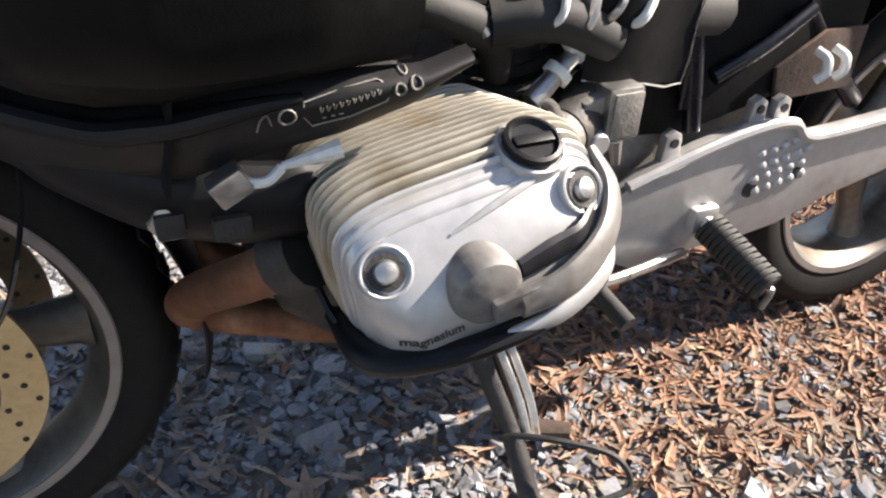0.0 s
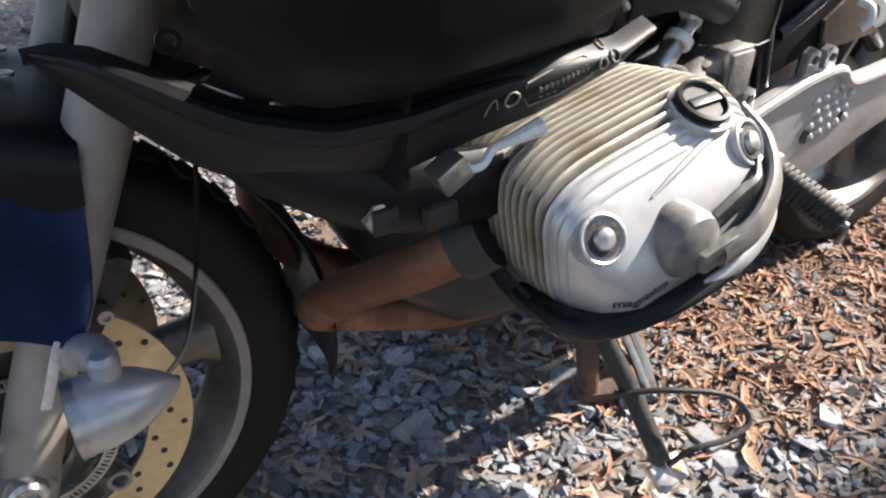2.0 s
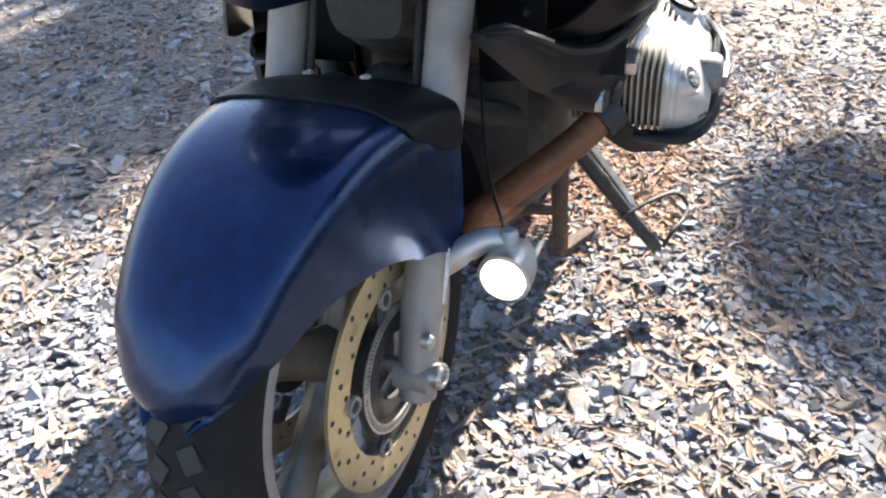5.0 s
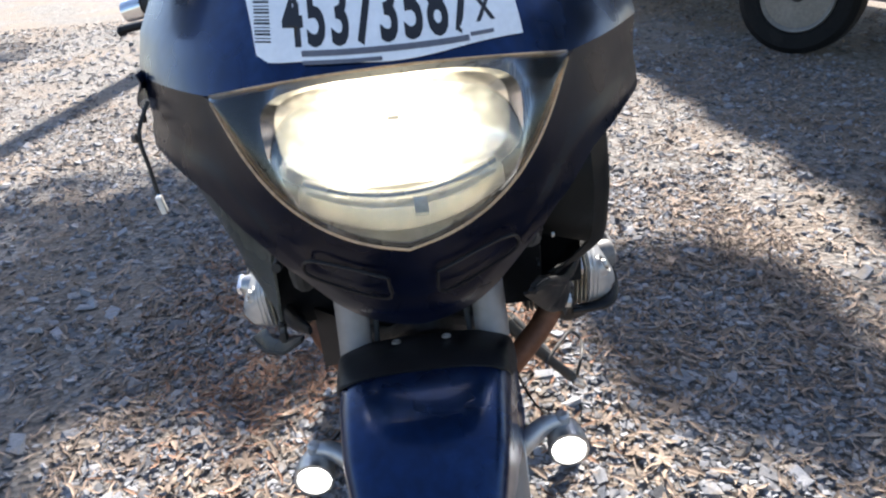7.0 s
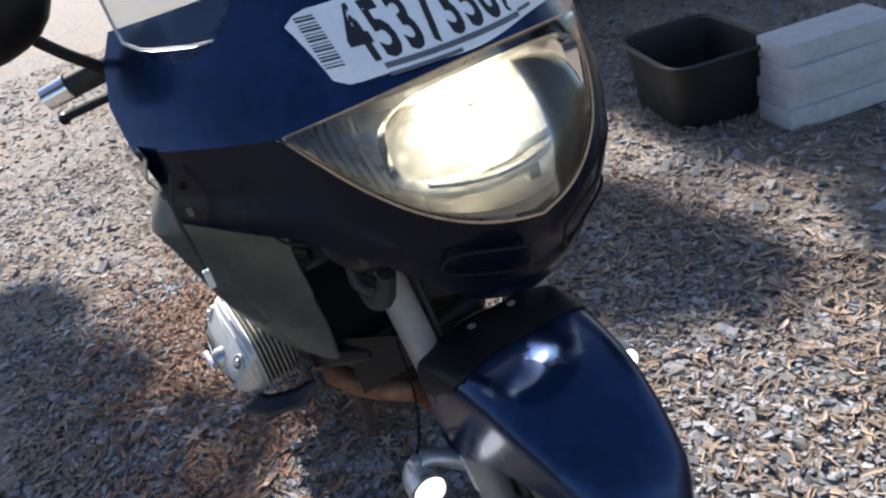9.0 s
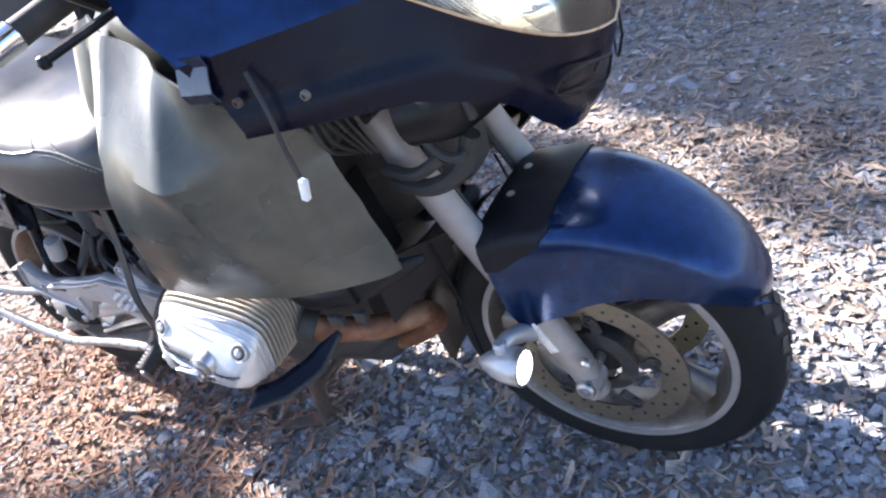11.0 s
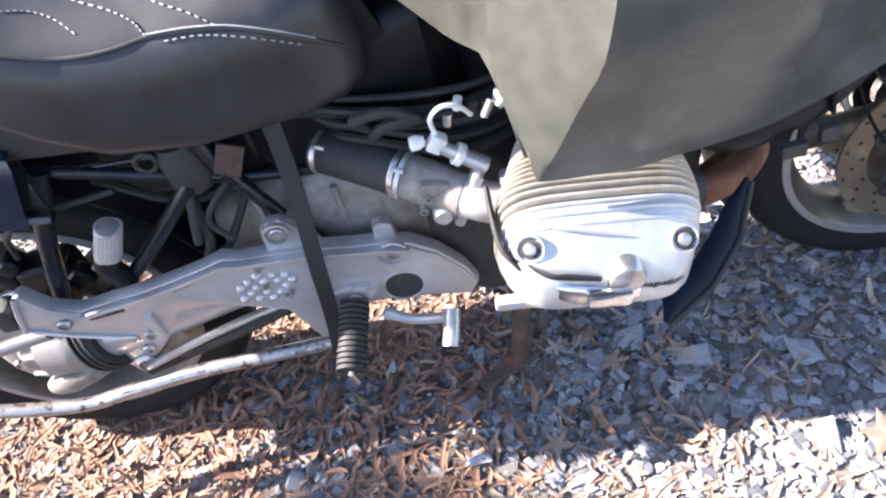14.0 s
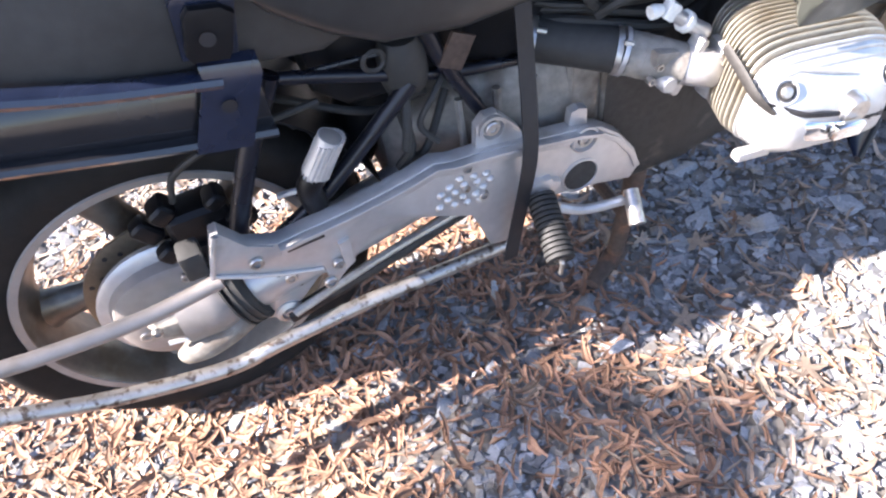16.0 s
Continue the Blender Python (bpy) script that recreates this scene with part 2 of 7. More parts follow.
def sheet(rows, thick, bm=None):
    """A grid of points given a thickness along its normals."""
    bm = bm or bmesh.new()
    g = np.array(rows, dtype=float)
    du, dv = np.gradient(g, axis=0), np.gradient(g, axis=1)
    nn = np.cross(du, dv)
    nn /= np.maximum(np.linalg.norm(nn, axis=2, keepdims=True), 1e-9)
    back = g - nn * thick
    a = [[bm.verts.new(p) for p in r] for r in g]
    b = [[bm.verts.new(p) for p in r] for r in back]
    h, w = len(a), len(a[0])
    for i in range(h - 1):
        for j in range(w - 1):
            bm.faces.new((a[i][j], a[i][j + 1], a[i + 1][j + 1], a[i + 1][j]))
            bm.faces.new((b[i][j], b[i + 1][j], b[i + 1][j + 1], b[i][j + 1]))
    edge = [(0, j) for j in range(w)] + [(i, w - 1) for i in range(1, h)] + [(h - 1, j) for j in range(w - 2, -1, -1)] + [(i, 0) for i in range(h - 2, 0, -1)]
    for (i, j), (k, m) in zip(edge, edge[1:] + edge[:1]):
        bm.faces.new((a[i][j], b[i][j], b[k][m], a[k][m]))
    return bm


def spline(pts, steps=8):
    """A smooth line through a few points."""
    p = [Vector(q) for q in pts]
    p = [2 * p[0] - p[1]] + p + [2 * p[-1] - p[-2]]
    out = []
    for a, b, c, d in zip(p, p[1:], p[2:], p[3:]):
        for i in range(steps):
            t = i / steps
            out.append(0.5 * (2 * b + (c - a) * t + (2 * a - 5 * b + 4 * c - d) * t * t + (3 * b - a - 3 * c + d) * t ** 3))
    return out + [p[-2]]


def tube(pts, r, sides=12, bm=None, steps=8, flat=1.0, up=(0, 0, 1)):
    """A round or flattened bar along a smooth line; r is a number or one radius a point."""
    line = spline(pts, steps) if len(pts) > 2 else [Vector(q) for q in pts]
    if isinstance(r, (tuple, list)):
        rr = np.interp(np.linspace(0, len(r) - 1, len(line)), range(len(r)), r)
    else:
        rr = [r] * len(line)
    secs, side = [], None
    for i, p in enumerate(line):
        d = (line[min(i + 1, len(line) - 1)] - line[max(i - 1, 0)]).normalized()
        if side is None:
            side = d.cross(Vector(up))
            if side.length < 0.05:
                side = d.cross(Vector((1, 0, 0)))
        side = (side - d * side.dot(d)).normalized()
        other = d.cross(side)
        secs.append([p + float(rr[i]) * (float(math.cos(a)) * side * flat + float(math.sin(a)) * other) for a in np.linspace(0, 2 * math.pi, sides, endpoint=False)])
    return loft(secs, True, bm)


def lathe(profile, axis="y", at=(0, 0, 0), sides=48, bm=None, closed=False):
    """Turns (radius, along) pairs about an axis."""
    bm = bm or bmesh.new()
    rings = []
    for r, h in profile:
        ring = []
        for a in np.linspace(0, 2 * math.pi, sides, endpoint=False):
            c, s = r * math.cos(a), r * math.sin(a)
            q = {"x": (h, c, s), "y": (c, h, s), "z": (c, s, h)}[axis]
            ring.append(bm.verts.new(Vector(q) + Vector(at)))
        rings.append(ring)
    add_ring_faces(bm, rings + (rings[:1] if closed else []))
    if not closed:
        for ring, (r, h) in ((rings[0], profile[0]), (rings[-1], profile[-1])):
            if r > 1e-5:
                bm.faces.new(ring)
    return bm


def block(size, at=(0, 0, 0), bevel=0.004, bm=None, m=None, segs=2):
    out = bmesh.new()
    bmesh.ops.create_cube(out, size=1)
    bmesh.ops.scale(out, vec=size, verts=out.verts)
    if bevel:
        bmesh.ops.bevel(out, geom=out.edges[:], offset=bevel, segments=segs, affect="EDGES", profile=0.6)
    if m is not None:
        out.transform(m)
    bmesh.ops.translate(out, vec=at, verts=out.verts)
    if bm is None:
        return out
    me = bpy.data.meshes.new("tmp")
    out.to_mesh(me)
    out.free()
    bm.from_mesh(me)
    bpy.data.meshes.remove(me)
    return bm


def plate(outline, y0, y1, bevel=0.003, bm=None):
    """A plate cut to an outline in x and z, between two values of y."""
    out = bmesh.new()
    f = out.faces.new([out.verts.new((x, y0, z)) for x, z in outline])
    r = bmesh.ops.extrude_face_region(out, geom=[f])
    bmesh.ops.translate(out, vec=(0, y1 - y0, 0), verts=[v for v in r["geom"] if isinstance(v, bmesh.types.BMVert)])
    if bevel:
        rim = [e for e in out.edges if len(e.link_faces) == 2 and abs(e.calc_face_angle(0)) > 1.2 and abs(e.verts[0].co.y - e.verts[1].co.y) < 1e-6]
        bmesh.ops.bevel(out, geom=rim, offset=bevel, segments=2, affect="EDGES", profile=0.6)
    if bm is None:
        return out
    me = bpy.data.meshes.new("tmp")
    out.to_mesh(me)
    out.free()
    bm.from_mesh(me)
    bpy.data.meshes.remove(me)
    return bm


def super_ring(cx, cz, rx, rz, y, k=4.0, n=40, tilt=0.0):
    """A rounded rectangle in x and z at y."""
    out = []
    for a in np.linspace(0, 2 * math.pi, n, endpoint=False):
        c, s = math.cos(a), math.sin(a)
        x = rx * math.copysign(abs(c) ** (2 / k), c)
        z = rz * math.copysign(abs(s) ** (2 / k), s)
        out.append((cx + x * math.cos(tilt) - z * math.sin(tilt), y, cz + x * math.sin(tilt) + z * math.cos(tilt)))
    return out


def bolt(at, r, axis, parent, material="steel", name="bolt", label="", m=None, h=0.006):
    """A round-headed bolt with a hexagon socket ring."""
    bm = lathe([(r, 0), (r, h * 0.7), (r * 0.85, h), (r * 0.5, h), (r * 0.45, h * 0.5), (0.0001, h * 0.5)], axis, (0, 0, 0), 16)
    if axis == "y" and at[1] < 0:
        bm.transform(Matrix.Diagonal((1, -1, 1, 1)))
    bm.transform(Matrix.Translation(at))
    return part(name, bm, material, parent, label, m)


def thing(name, label, category, at=(0, 0, 0), group=""):
    ob = new(name)
    ob.empty_display_size = 0.1
    ob.location = at
    return tagged(ob, label, category, group)


# ---- ground ----
SLOPE = -0.0315


def ground_z(x, y):
    return 0.008 + SLOPE * y + 0.012 * noise.noise((x * 1.3, y * 1.3, 0)) + 0.05 * max(0, math.hypot(x + 0.7, y) - 4) / 10


# ---- motorcycle ----
bike = thing("motorcycle", "dark blue and olive touring motorcycle on its centre stand", "motorcycle")
AXIS = Vector((-math.sin(radians(27)), 0, math.cos(radians(27))))
HEAD = Vector((-0.13, 0, 0.30))
STEER = Matrix.Translation(HEAD) @ Matrix.Rotation(radians(-2.7), 4, AXIS) @ Matrix.Translation(-HEAD)
FRONT, REAR = Vector((0, 0, 0.30)), Vector((-1.473, 0, 0.318))


def wheel(name, at, radius, rim_r, half, parent, m, spokes):
    """Tyre with tread blocks, rim, paired spokes and hub."""
    wd = new(name)
    wd.parent = parent
    prof = [(rim_r - 0.012, -half * 0.72), (rim_r + 0.008, -half * 0.86)]
    for a in np.linspace(-78, 78, 15):
        s, c = math.sin(radians(a)), math.cos(radians(a))
        prof.append((rim_r + 0.012 + (radius - rim_r - 0.012) * abs(c) ** 0.55, half * 1.0 * math.copysign(abs(s) ** 0.9, s)))
    prof += [(rim_r + 0.008, half * 0.86), (rim_r - 0.012, half * 0.72)]
    bm = lathe(prof, "y", at, 96, closed=True)
    tyre = part("tyre", bm, "tyre", wd, "worn black road tyre with dusty sidewalls", m)
    tread = bmesh.new()
    for i in range(44):
        for sgn in (-1, 1):
            a = 2 * math.pi * (i + 0.25 * (sgn + 1)) / 44
            for q, (w0, dr) in enumerate(((0.32, -0.0010),)):
                rr = radius + dr
                t = Matrix.Translation(at) @ Matrix.Rotation(-a - 0.06 * q, 4, "Y") @ Matrix.Translation((rr, sgn * half * w0, 0)) @ Matrix.Rotation(sgn * 0.5, 4, "X") @ Matrix.Rotation(sgn * (0.15 + 0.6 * q), 4, "Z")
                block((0.004, half * 0.34, 0.026), bevel=0, bm=tread, m=t)
    part("tread", tread, "rubber", tyre, m=m, smooth=False, kind="stuff")
    rim = [(rim_r, -half * 0.8), (rim_r + 0.004, -half * 0.86), (rim_r - 0.006, -half * 0.86), (rim_r - 0.011, -half * 0.78), (rim_r - 0.017, -half * 0.5), (rim_r - 0.026, -half * 0.25),
           (rim_r - 0.030, 0), (rim_r - 0.026, half * 0.25), (rim_r - 0.017, half * 0.5), (rim_r - 0.011, half * 0.78), (rim_r - 0.006, half * 0.86), (rim_r + 0.004, half * 0.86), (rim_r, half * 0.8)]
    part("rim", lathe(rim, "y", at, 96, closed=True), "rim", wd, "weathered silver alloy rim", m)
    for sy in (-1, 1):
        lip = [(rim_r - 0.007, sy * half * 0.80), (rim_r - 0.007, sy * half * 0.885), (rim_r + 0.004, sy * half * 0.895), (rim_r + 0.006, sy * half * 0.86)]
        part("rim_lip", lathe(lip, "y", at, 96, closed=True), "fork", wd, "bright worn rim lip", m)
    part("hub", lathe([(0.02, -0.06), (0.045, -0.055), (0.05, -0.02), (0.05, 0.02), (0.045, 0.055), (0.02, 0.06)], "y", at, 32), "engine", wd, "dirty dark wheel hub", m)
    for i in range(spokes):
        a = 2 * math.pi * (i + 0.5) / spokes
        secs = []
        for k, (r, w, h) in enumerate(((0.035, 0.04, 0.028), (0.08, 0.031, 0.024), (0.14, 0.026, 0.020), (rim_r - 0.040, 0.032, 0.024), (rim_r - 0.022, 0.045, 0.03))):
            t = Matrix.Translation(at) @ Matrix.Rotation(a, 4, "Y")
            secs.append([t @ Vector((r, h * math.sin(q), w * math.cos(q))) for q in np.linspace(0, 2 * math.pi, 12, endpoint=False)])
        part("spoke", loft(secs), "rim", wd, m=m)
    return wd


def brake_disc(y, parent, m):
    """Floating disc with drilled holes, dark carrier and toothed sensor ring."""
    d = bmesh.new()
    n = 180
    ra, rb, t = 0.115, 0.160, 0.0025
    part_ob = part("brake_disc", lathe([(ra, y - t), (rb, y - t), (rb, y + t), (ra, y + t)], "y", FRONT, 96, closed=True, bm=d), "disc" if y > 0 else "disc_dark", parent, "gold-brown drilled steel brake disc" if y > 0 else "browned drilled steel brake disc", m)
    holes = bmesh.new()
    for i in range(48):
        a = 2 * math.pi * i / 48
        r = (0.123, 0.137, 0.151)[i % 3]
        for s in (-1, 1):
            lathe([(0.0036, -0.0003), (0.0036, 0.0003)], "y", FRONT + Vector((r * math.cos(a), y + s * (t + 0.0004), r * math.sin(a))), 10, bm=holes)
    part("drilling", holes, "ink", part_ob, m=m, smooth=False, kind="stuff")
    car = bmesh.new()
    s = math.copysign(1, y)
    lathe([(0.045, y - s * 0.006), (0.072, y - s * 0.008), (0.072, y - s * 0.002), (0.045, y + s * 0.002)], "y", FRONT, 48, closed=True, bm=car)
    part("carrier", car, "engine", part_ob, "dark disc carrier", m)
    for i in range(5):
        a = 2 * math.pi * (i + 0.1) / 5
        arm = tube([FRONT + Vector((0.08 * math.cos(a), y, 0.08 * math.sin(a))), FRONT + Vector((0.112 * math.cos(a + 0.12), y, 0.112 * math.sin(a + 0.12)))], 0.010, 8, flat=0.6)
        part("carrier_arm", arm, "engine", part_ob, m=m)
        part("disc_button", lathe([(0.0085, 0), (0.0125, 0), (0.0125, s * 0.005), (0.0085, s * 0.005)], "y", FRONT + Vector((0.108 * math.cos(a + 0.12), y + s * 0.002, 0.108 * math.sin(a + 0.12))), 20, closed=True), "fork" if y > 0 else "engine", part_ob, "open ring-shaped disc button", m)
    if y < 0:
        return
    ring = bmesh.new()
    ys = y + s * 0.004
    for r0, r1 in ((0.0745, 0.0775), (0.085, 0.0875)):
        lathe([(r0, ys), (r1, ys), (r1, ys + s * 0.002), (r0, ys + s * 0.002)], "y", FRONT, 72, closed=True, bm=ring)
    for i in range(100):
        a = 2 * math.pi * i / 100
        block((0.008, 0.002, 0.0024), FRONT + Vector((0.081 * math.cos(a), ys + s * 0.001, 0.081 * math.sin(a))), 0, ring, Matrix.Rotation(-a, 3, "Y").to_4x4())
    part("sensor_ring", ring, "steel", part_ob, "toothed grey sensor ring", m, smooth=False, kind="stuff")


front_wheel = wheel("front_wheel", FRONT, 0.300, 0.228, 0.060, bike, STEER, 5)
brake_disc(0.078, front_wheel, STEER)
brake_disc(-0.078, front_wheel, STEER)
rear_wheel = wheel("rear_wheel", REAR, 0.316, 0.228, 0.082, bike, None, 5)
part("brake_disc", lathe([(0.09, -0.052), (0.138, -0.052), (0.138, -0.047), (0.09, -0.047)], "y", REAR, 64, closed=True), "disc_dark", rear_wheel, "rust-tinted drilled rear brake disc")
holes = bmesh.new()
for i in range(40):
    a = 2 * math.pi * i / 40
    r = (0.102, 0.114, 0.126)[i % 3]
    lathe([(0.004, 0), (0.004, -0.0008), (0.0001, -0.0008)], "y", REAR + Vector((r * math.cos(a), -0.0522, r * math.sin(a))), 8, bm=holes)
part("drilling", holes, "ink", rear_wheel, smooth=False, kind="stuff")

# fork
for sgn in (1, -1):
    y = 0.109 * sgn
    leg = part("fork_leg", tube([(0.006, y, 0.262), (-0.033, y, 0.371), (-0.175, y, 0.68), (-0.262, y, 0.90)], (0.024, 0.027, 0.0265, 0.026), 24, steps=10), "fork", bike, "dusty silver-grey telescopic fork leg", STEER)
    part("axle_boss", lathe([(0.012, -0.026), (0.022, -0.025), (0.0245, 0), (0.0225, 0.022), (0.016, 0.026)], "y", (0.0, y, 0.292), 24), "fork", leg, m=STEER)
    part("axle_end", lathe([(0.017, 0), (0.017, 0.012), (0.014, 0.016), (0.009, 0.016), (0.008, 0.008), (0.0001, 0.008)] if sgn > 0 else [(0.017, 0), (0.017, -0.012), (0.014, -0.016), (0.009, -0.016), (0.008, -0.008), (0.0001, -0.008)], "y", (0.0, y + sgn * 0.022, 0.298), 20), "steel", leg, "rusty axle bolt", STEER)
    part("leg_stud", lathe([(0.010, 0), (0.010, 0.010 * sgn), (0.006, 0.014 * sgn), (0.0001, 0.014 * sgn)], "y", (0.011, y + sgn * 0.02, 0.362), 14), "steel", leg, m=STEER)
    tilt = Matrix.Rotation(radians(-24), 4, "Y")
    for ox, oy, turn_ in ((0.0235, 0.012, -35), (0.004, 0.0262, 0)) if sgn > 0 else ((0.002, 0.0262, 0),):
        bar_m = Matrix.Rotation(radians(-24), 4, "Y") @ Matrix.Rotation(radians(turn_), 4, "Z")
        part("side_reflector", block((0.009 if sgn > 0 else 0.018, 0.005, 0.070), (-0.056 + ox, y + sgn * oy, 0.413), 0.0015, m=bar_m), "refl_side", leg, "pale narrow side reflector bar", STEER)
    cal = block((0.050, 0.040, 0.090), (-0.098, sgn * 0.084, 0.455), 0.010, m=Matrix.Rotation(radians(-35), 4, "Y"))
    caliper = part("brake_caliper", cal, "engine", bike, "dirty dark grey front brake caliper", STEER)
    for size, place in (((0.034, 0.046, 0.024), (-0.112, sgn * 0.084, 0.478)), ((0.034, 0.046, 0.024), (-0.085, sgn * 0.084, 0.43))):
        part("piston_cover", block(size, place, 0.006), "engine", caliper, m=STEER)
    for size, place in (((0.06, 0.016, 0.022), (-0.080, sgn * 0.104, 0.44)), ((0.05, 0.016, 0.020), (-0.055, sgn * 0.104, 0.375))):
        part("mounting_lug", block(size, place, 0.005), "engine", caliper, m=STEER)
    bolt((-0.105, sgn * 0.112, 0.44), 0.008, "y", caliper, m=STEER)
    bolt((-0.075, sgn * 0.112, 0.375), 0.008, "y", caliper, m=STEER)
    part("brake_hose", tube([(-0.10, sgn * 0.09, 0.49), (-0.115, sgn * 0.085, 0.53), (-0.14, sgn * 0.075, 0.60), (-0.2, sgn * 0.07, 0.75)], 0.005, 8), "rubber", caliper, m=STEER)
    # fog lamp
    fy = sgn * 0.206
    fog = new("fog_lamp")
    fog.parent = bike
    shell = lathe([(0.0312, -0.062), (0.0316, -0.066), (0.0320, -0.078), (0.0300, -0.094), (0.024, -0.112), (0.015, -0.128), (0.006, -0.139), (0.0005, -0.142)], "x", (0, fy, 0.418), 40)
    part("housing", shell, "silver", fog, "brushed silver bullet-shaped lamp housing", STEER)
    part("bezel", lathe([(0.0326, -0.067), (0.0326, -0.058), (0.028, -0.057), (0.028, -0.064)], "x", (0, fy, 0.418), 40, closed=True), "steel", fog, "dull rusty bezel", STEER)
    part("lens", lathe([(0.0285, -0.063), (0.024, -0.0595), (0.013, -0.057), (0.0003, -0.0565)], "x", (0, fy, 0.418), 32), "lamp", fog, "lit white lamp lens", STEER)
    arm = tube([(-0.060, sgn * 0.112, 0.405), (-0.072, sgn * 0.13, 0.418), (-0.082, sgn * 0.152, 0.436), (-0.090, sgn * 0.178, 0.450), (-0.093, sgn * 0.204, 0.452)], (0.012, 0.015, 0.017, 0.015, 0.012), 14)
    part("bracket", arm, "plate", fog, "grey clamp bracket", STEER)
    bolt((-0.081, sgn * 0.156, 0.426), 0.0095, "y", fog, "engine", m=STEER, h=0.008)
    part("lamp_neck", lathe([(0.012, 0.43), (0.012, 0.462), (0.008, 0.466)], "z", (-0.092, fy - sgn * 0.004, 0), 16), "plate", fog, m=STEER)
    part("lamp_cable", tube([(-0.125, fy, 0.42), (-0.16, sgn * 0.17, 0.43), (-0.19, sgn * 0.14, 0.50), (-0.21, sgn * 0.13, 0.60)], 0.0024, 6), "matt", fog, m=STEER)
part("front_axle", lathe([(0.011, -0.12), (0.011, 0.12)], "y", FRONT, 16), "steel", bike, m=STEER)
# upper fork bridge and telelever ball joint
part("fork_bridge", tube([(-0.245, 0.135, 0.86), (-0.225, 0, 0.868), (-0.245, -0.135, 0.86)], 0.028, 12, flat=1.3), "black", bike, "black fork bridge", STEER)


# front fender: blue nose section and black rear section
def fender_rows(u0, u1, n, grow=0.0, reach=None):
    rows = []
    for u in np.linspace(u0, u1, n):
        top = radians(np.interp(u, (0, 0.1, 1), (28, 34, 112)))
        low = radians(np.interp(u, (0, 0.25, 0.5, 0.75, 0.93, 1), (26, 46, 68, 92, 121, 119)))
        rt = np.interp(u, (0, 0.06, 0.2, 0.6, 1), (0.318, 0.328, 0.335, 0.342, 0.345)) + grow
        rl = np.interp(u, (0, 0.08, 0.25, 0.5, 0.75, 0.93, 1), (0.315, 0.290, 0.258, 0.212, 0.165, 0.150, 0.20)) + grow
        w = np.interp(u, (0, 0.06, 0.2, 0.5, 1), (0.022, 0.050, 0.080, 0.108, 0.136)) + grow
        row = []
        for v in np.linspace(-1, 1, 25) * (reach(u) if reach else 1):
            s = abs(v)
            k = np.clip((s - 0.34) / 0.66, 0, 1)
            th = top + (low - top) * k ** 1.2
            r = rt - (0.020 * (s / 0.34) ** 2.4 if s < 0.34 else 0.020 + (rt - 0.020 - rl) * k)
            y = w * (math.sin(min(s / 0.42, 1) * math.pi / 2) ** 0.9) * (1 + 0.06 * k)
            row.append((r * math.cos(th), math.copysign(y, v), 0.30 + r * math.sin(th)))
        rows.append(row)
    return rows


fender = part("front_fender", sheet(fender_rows(0, 1, 40), -0.003), "blue", bike, "glossy dark blue front mudguard with fine scratches", STEER, sharp=60)
part("fender_rear", sheet(fender_rows(0.755, 1.005, 14, 0.003, lambda u: np.interp(u, (0.755, 0.79, 0.9, 1), (0.3, 0.43, 0.53, 0.57))), -0.003), "fender_dark", fender, "matt black-blue rear mudguard section", STEER, sharp=60)
for sy in (1, -1):
    bolt((0, 0, 0), 0.007, "z", fender, "steel", "screw", h=0.003, m=STEER @ Matrix.Translation((-0.092, sy * 0.038, 0.638)) @ Matrix.Rotation(radians(-8), 4, "Y"))
    bolt((-0.078, sy * 0.121, 0.573), 0.008, "y", fender, "steel", "screw", h=0.004, m=STEER)
flap = []
for a in np.linspace(122, 192, 16):
    r = 0.336 - 0.004 * max(0, (a - 180) / 25)
    w = np.interp(a, (122, 140, 185, 205), (0.055, 0.080, 0.082, 0.062))
    flap.append([(r * math.cos(radians(a)) + (0.012 * (abs(v) ** 3)), v * w, 0.30 + r * math.sin(radians(a))) for v in np.linspace(-1, 1, 11)])
part("splash_guard", sheet(flap, 0.003), "black", bike, "black plastic splash guard behind the front wheel", STEER)

# headlamp fairing
NZ = (0.745, 0.79, 0.85, 0.889, 0.95, 1.0, 1.05, 1.1, 1.15, 1.2, 1.235)
NX = (0.035, 0.075, 0.097, 0.100, 0.080, 0.055, 0.025, -0.010, -0.055, -0.105, -0.150)
NW = (0.340, 0.345, 0.352, 0.356, 0.360, 0.363, 0.368, 0.366, 0.345, 0.310, 0.270)
ND = (0.80, 0.62, 0.42, 0.36, 0.31, 0.30, 0.30, 0.31, 0.30, 0.27, 0.23)


def nose(u, z, out=0.0):
    x0, w, d = np.interp(z, NZ, NX), np.interp(z, NZ, NW), np.interp(z, NZ, ND)
    return (x0 - d * abs(u) ** 2.2 + out * (1 - 0.6 * abs(u)), (w + out * 0.5) * u, z)


def lamp_low(u):
    a = min(abs(u) / 0.61, 1)
    return 0.886 + 0.045 * a + 0.114 * a ** 3.2


def lamp_top(u):
    return 1.072 - 0.027 * min(abs(u) / 0.61, 1) ** 2


def chin_low(u):
    return np.interp(abs(u), (0, 0.22, 0.36, 0.52, 0.70, 1), (0.748, 0.766, 0.812, 0.876, 0.920, 0.945))


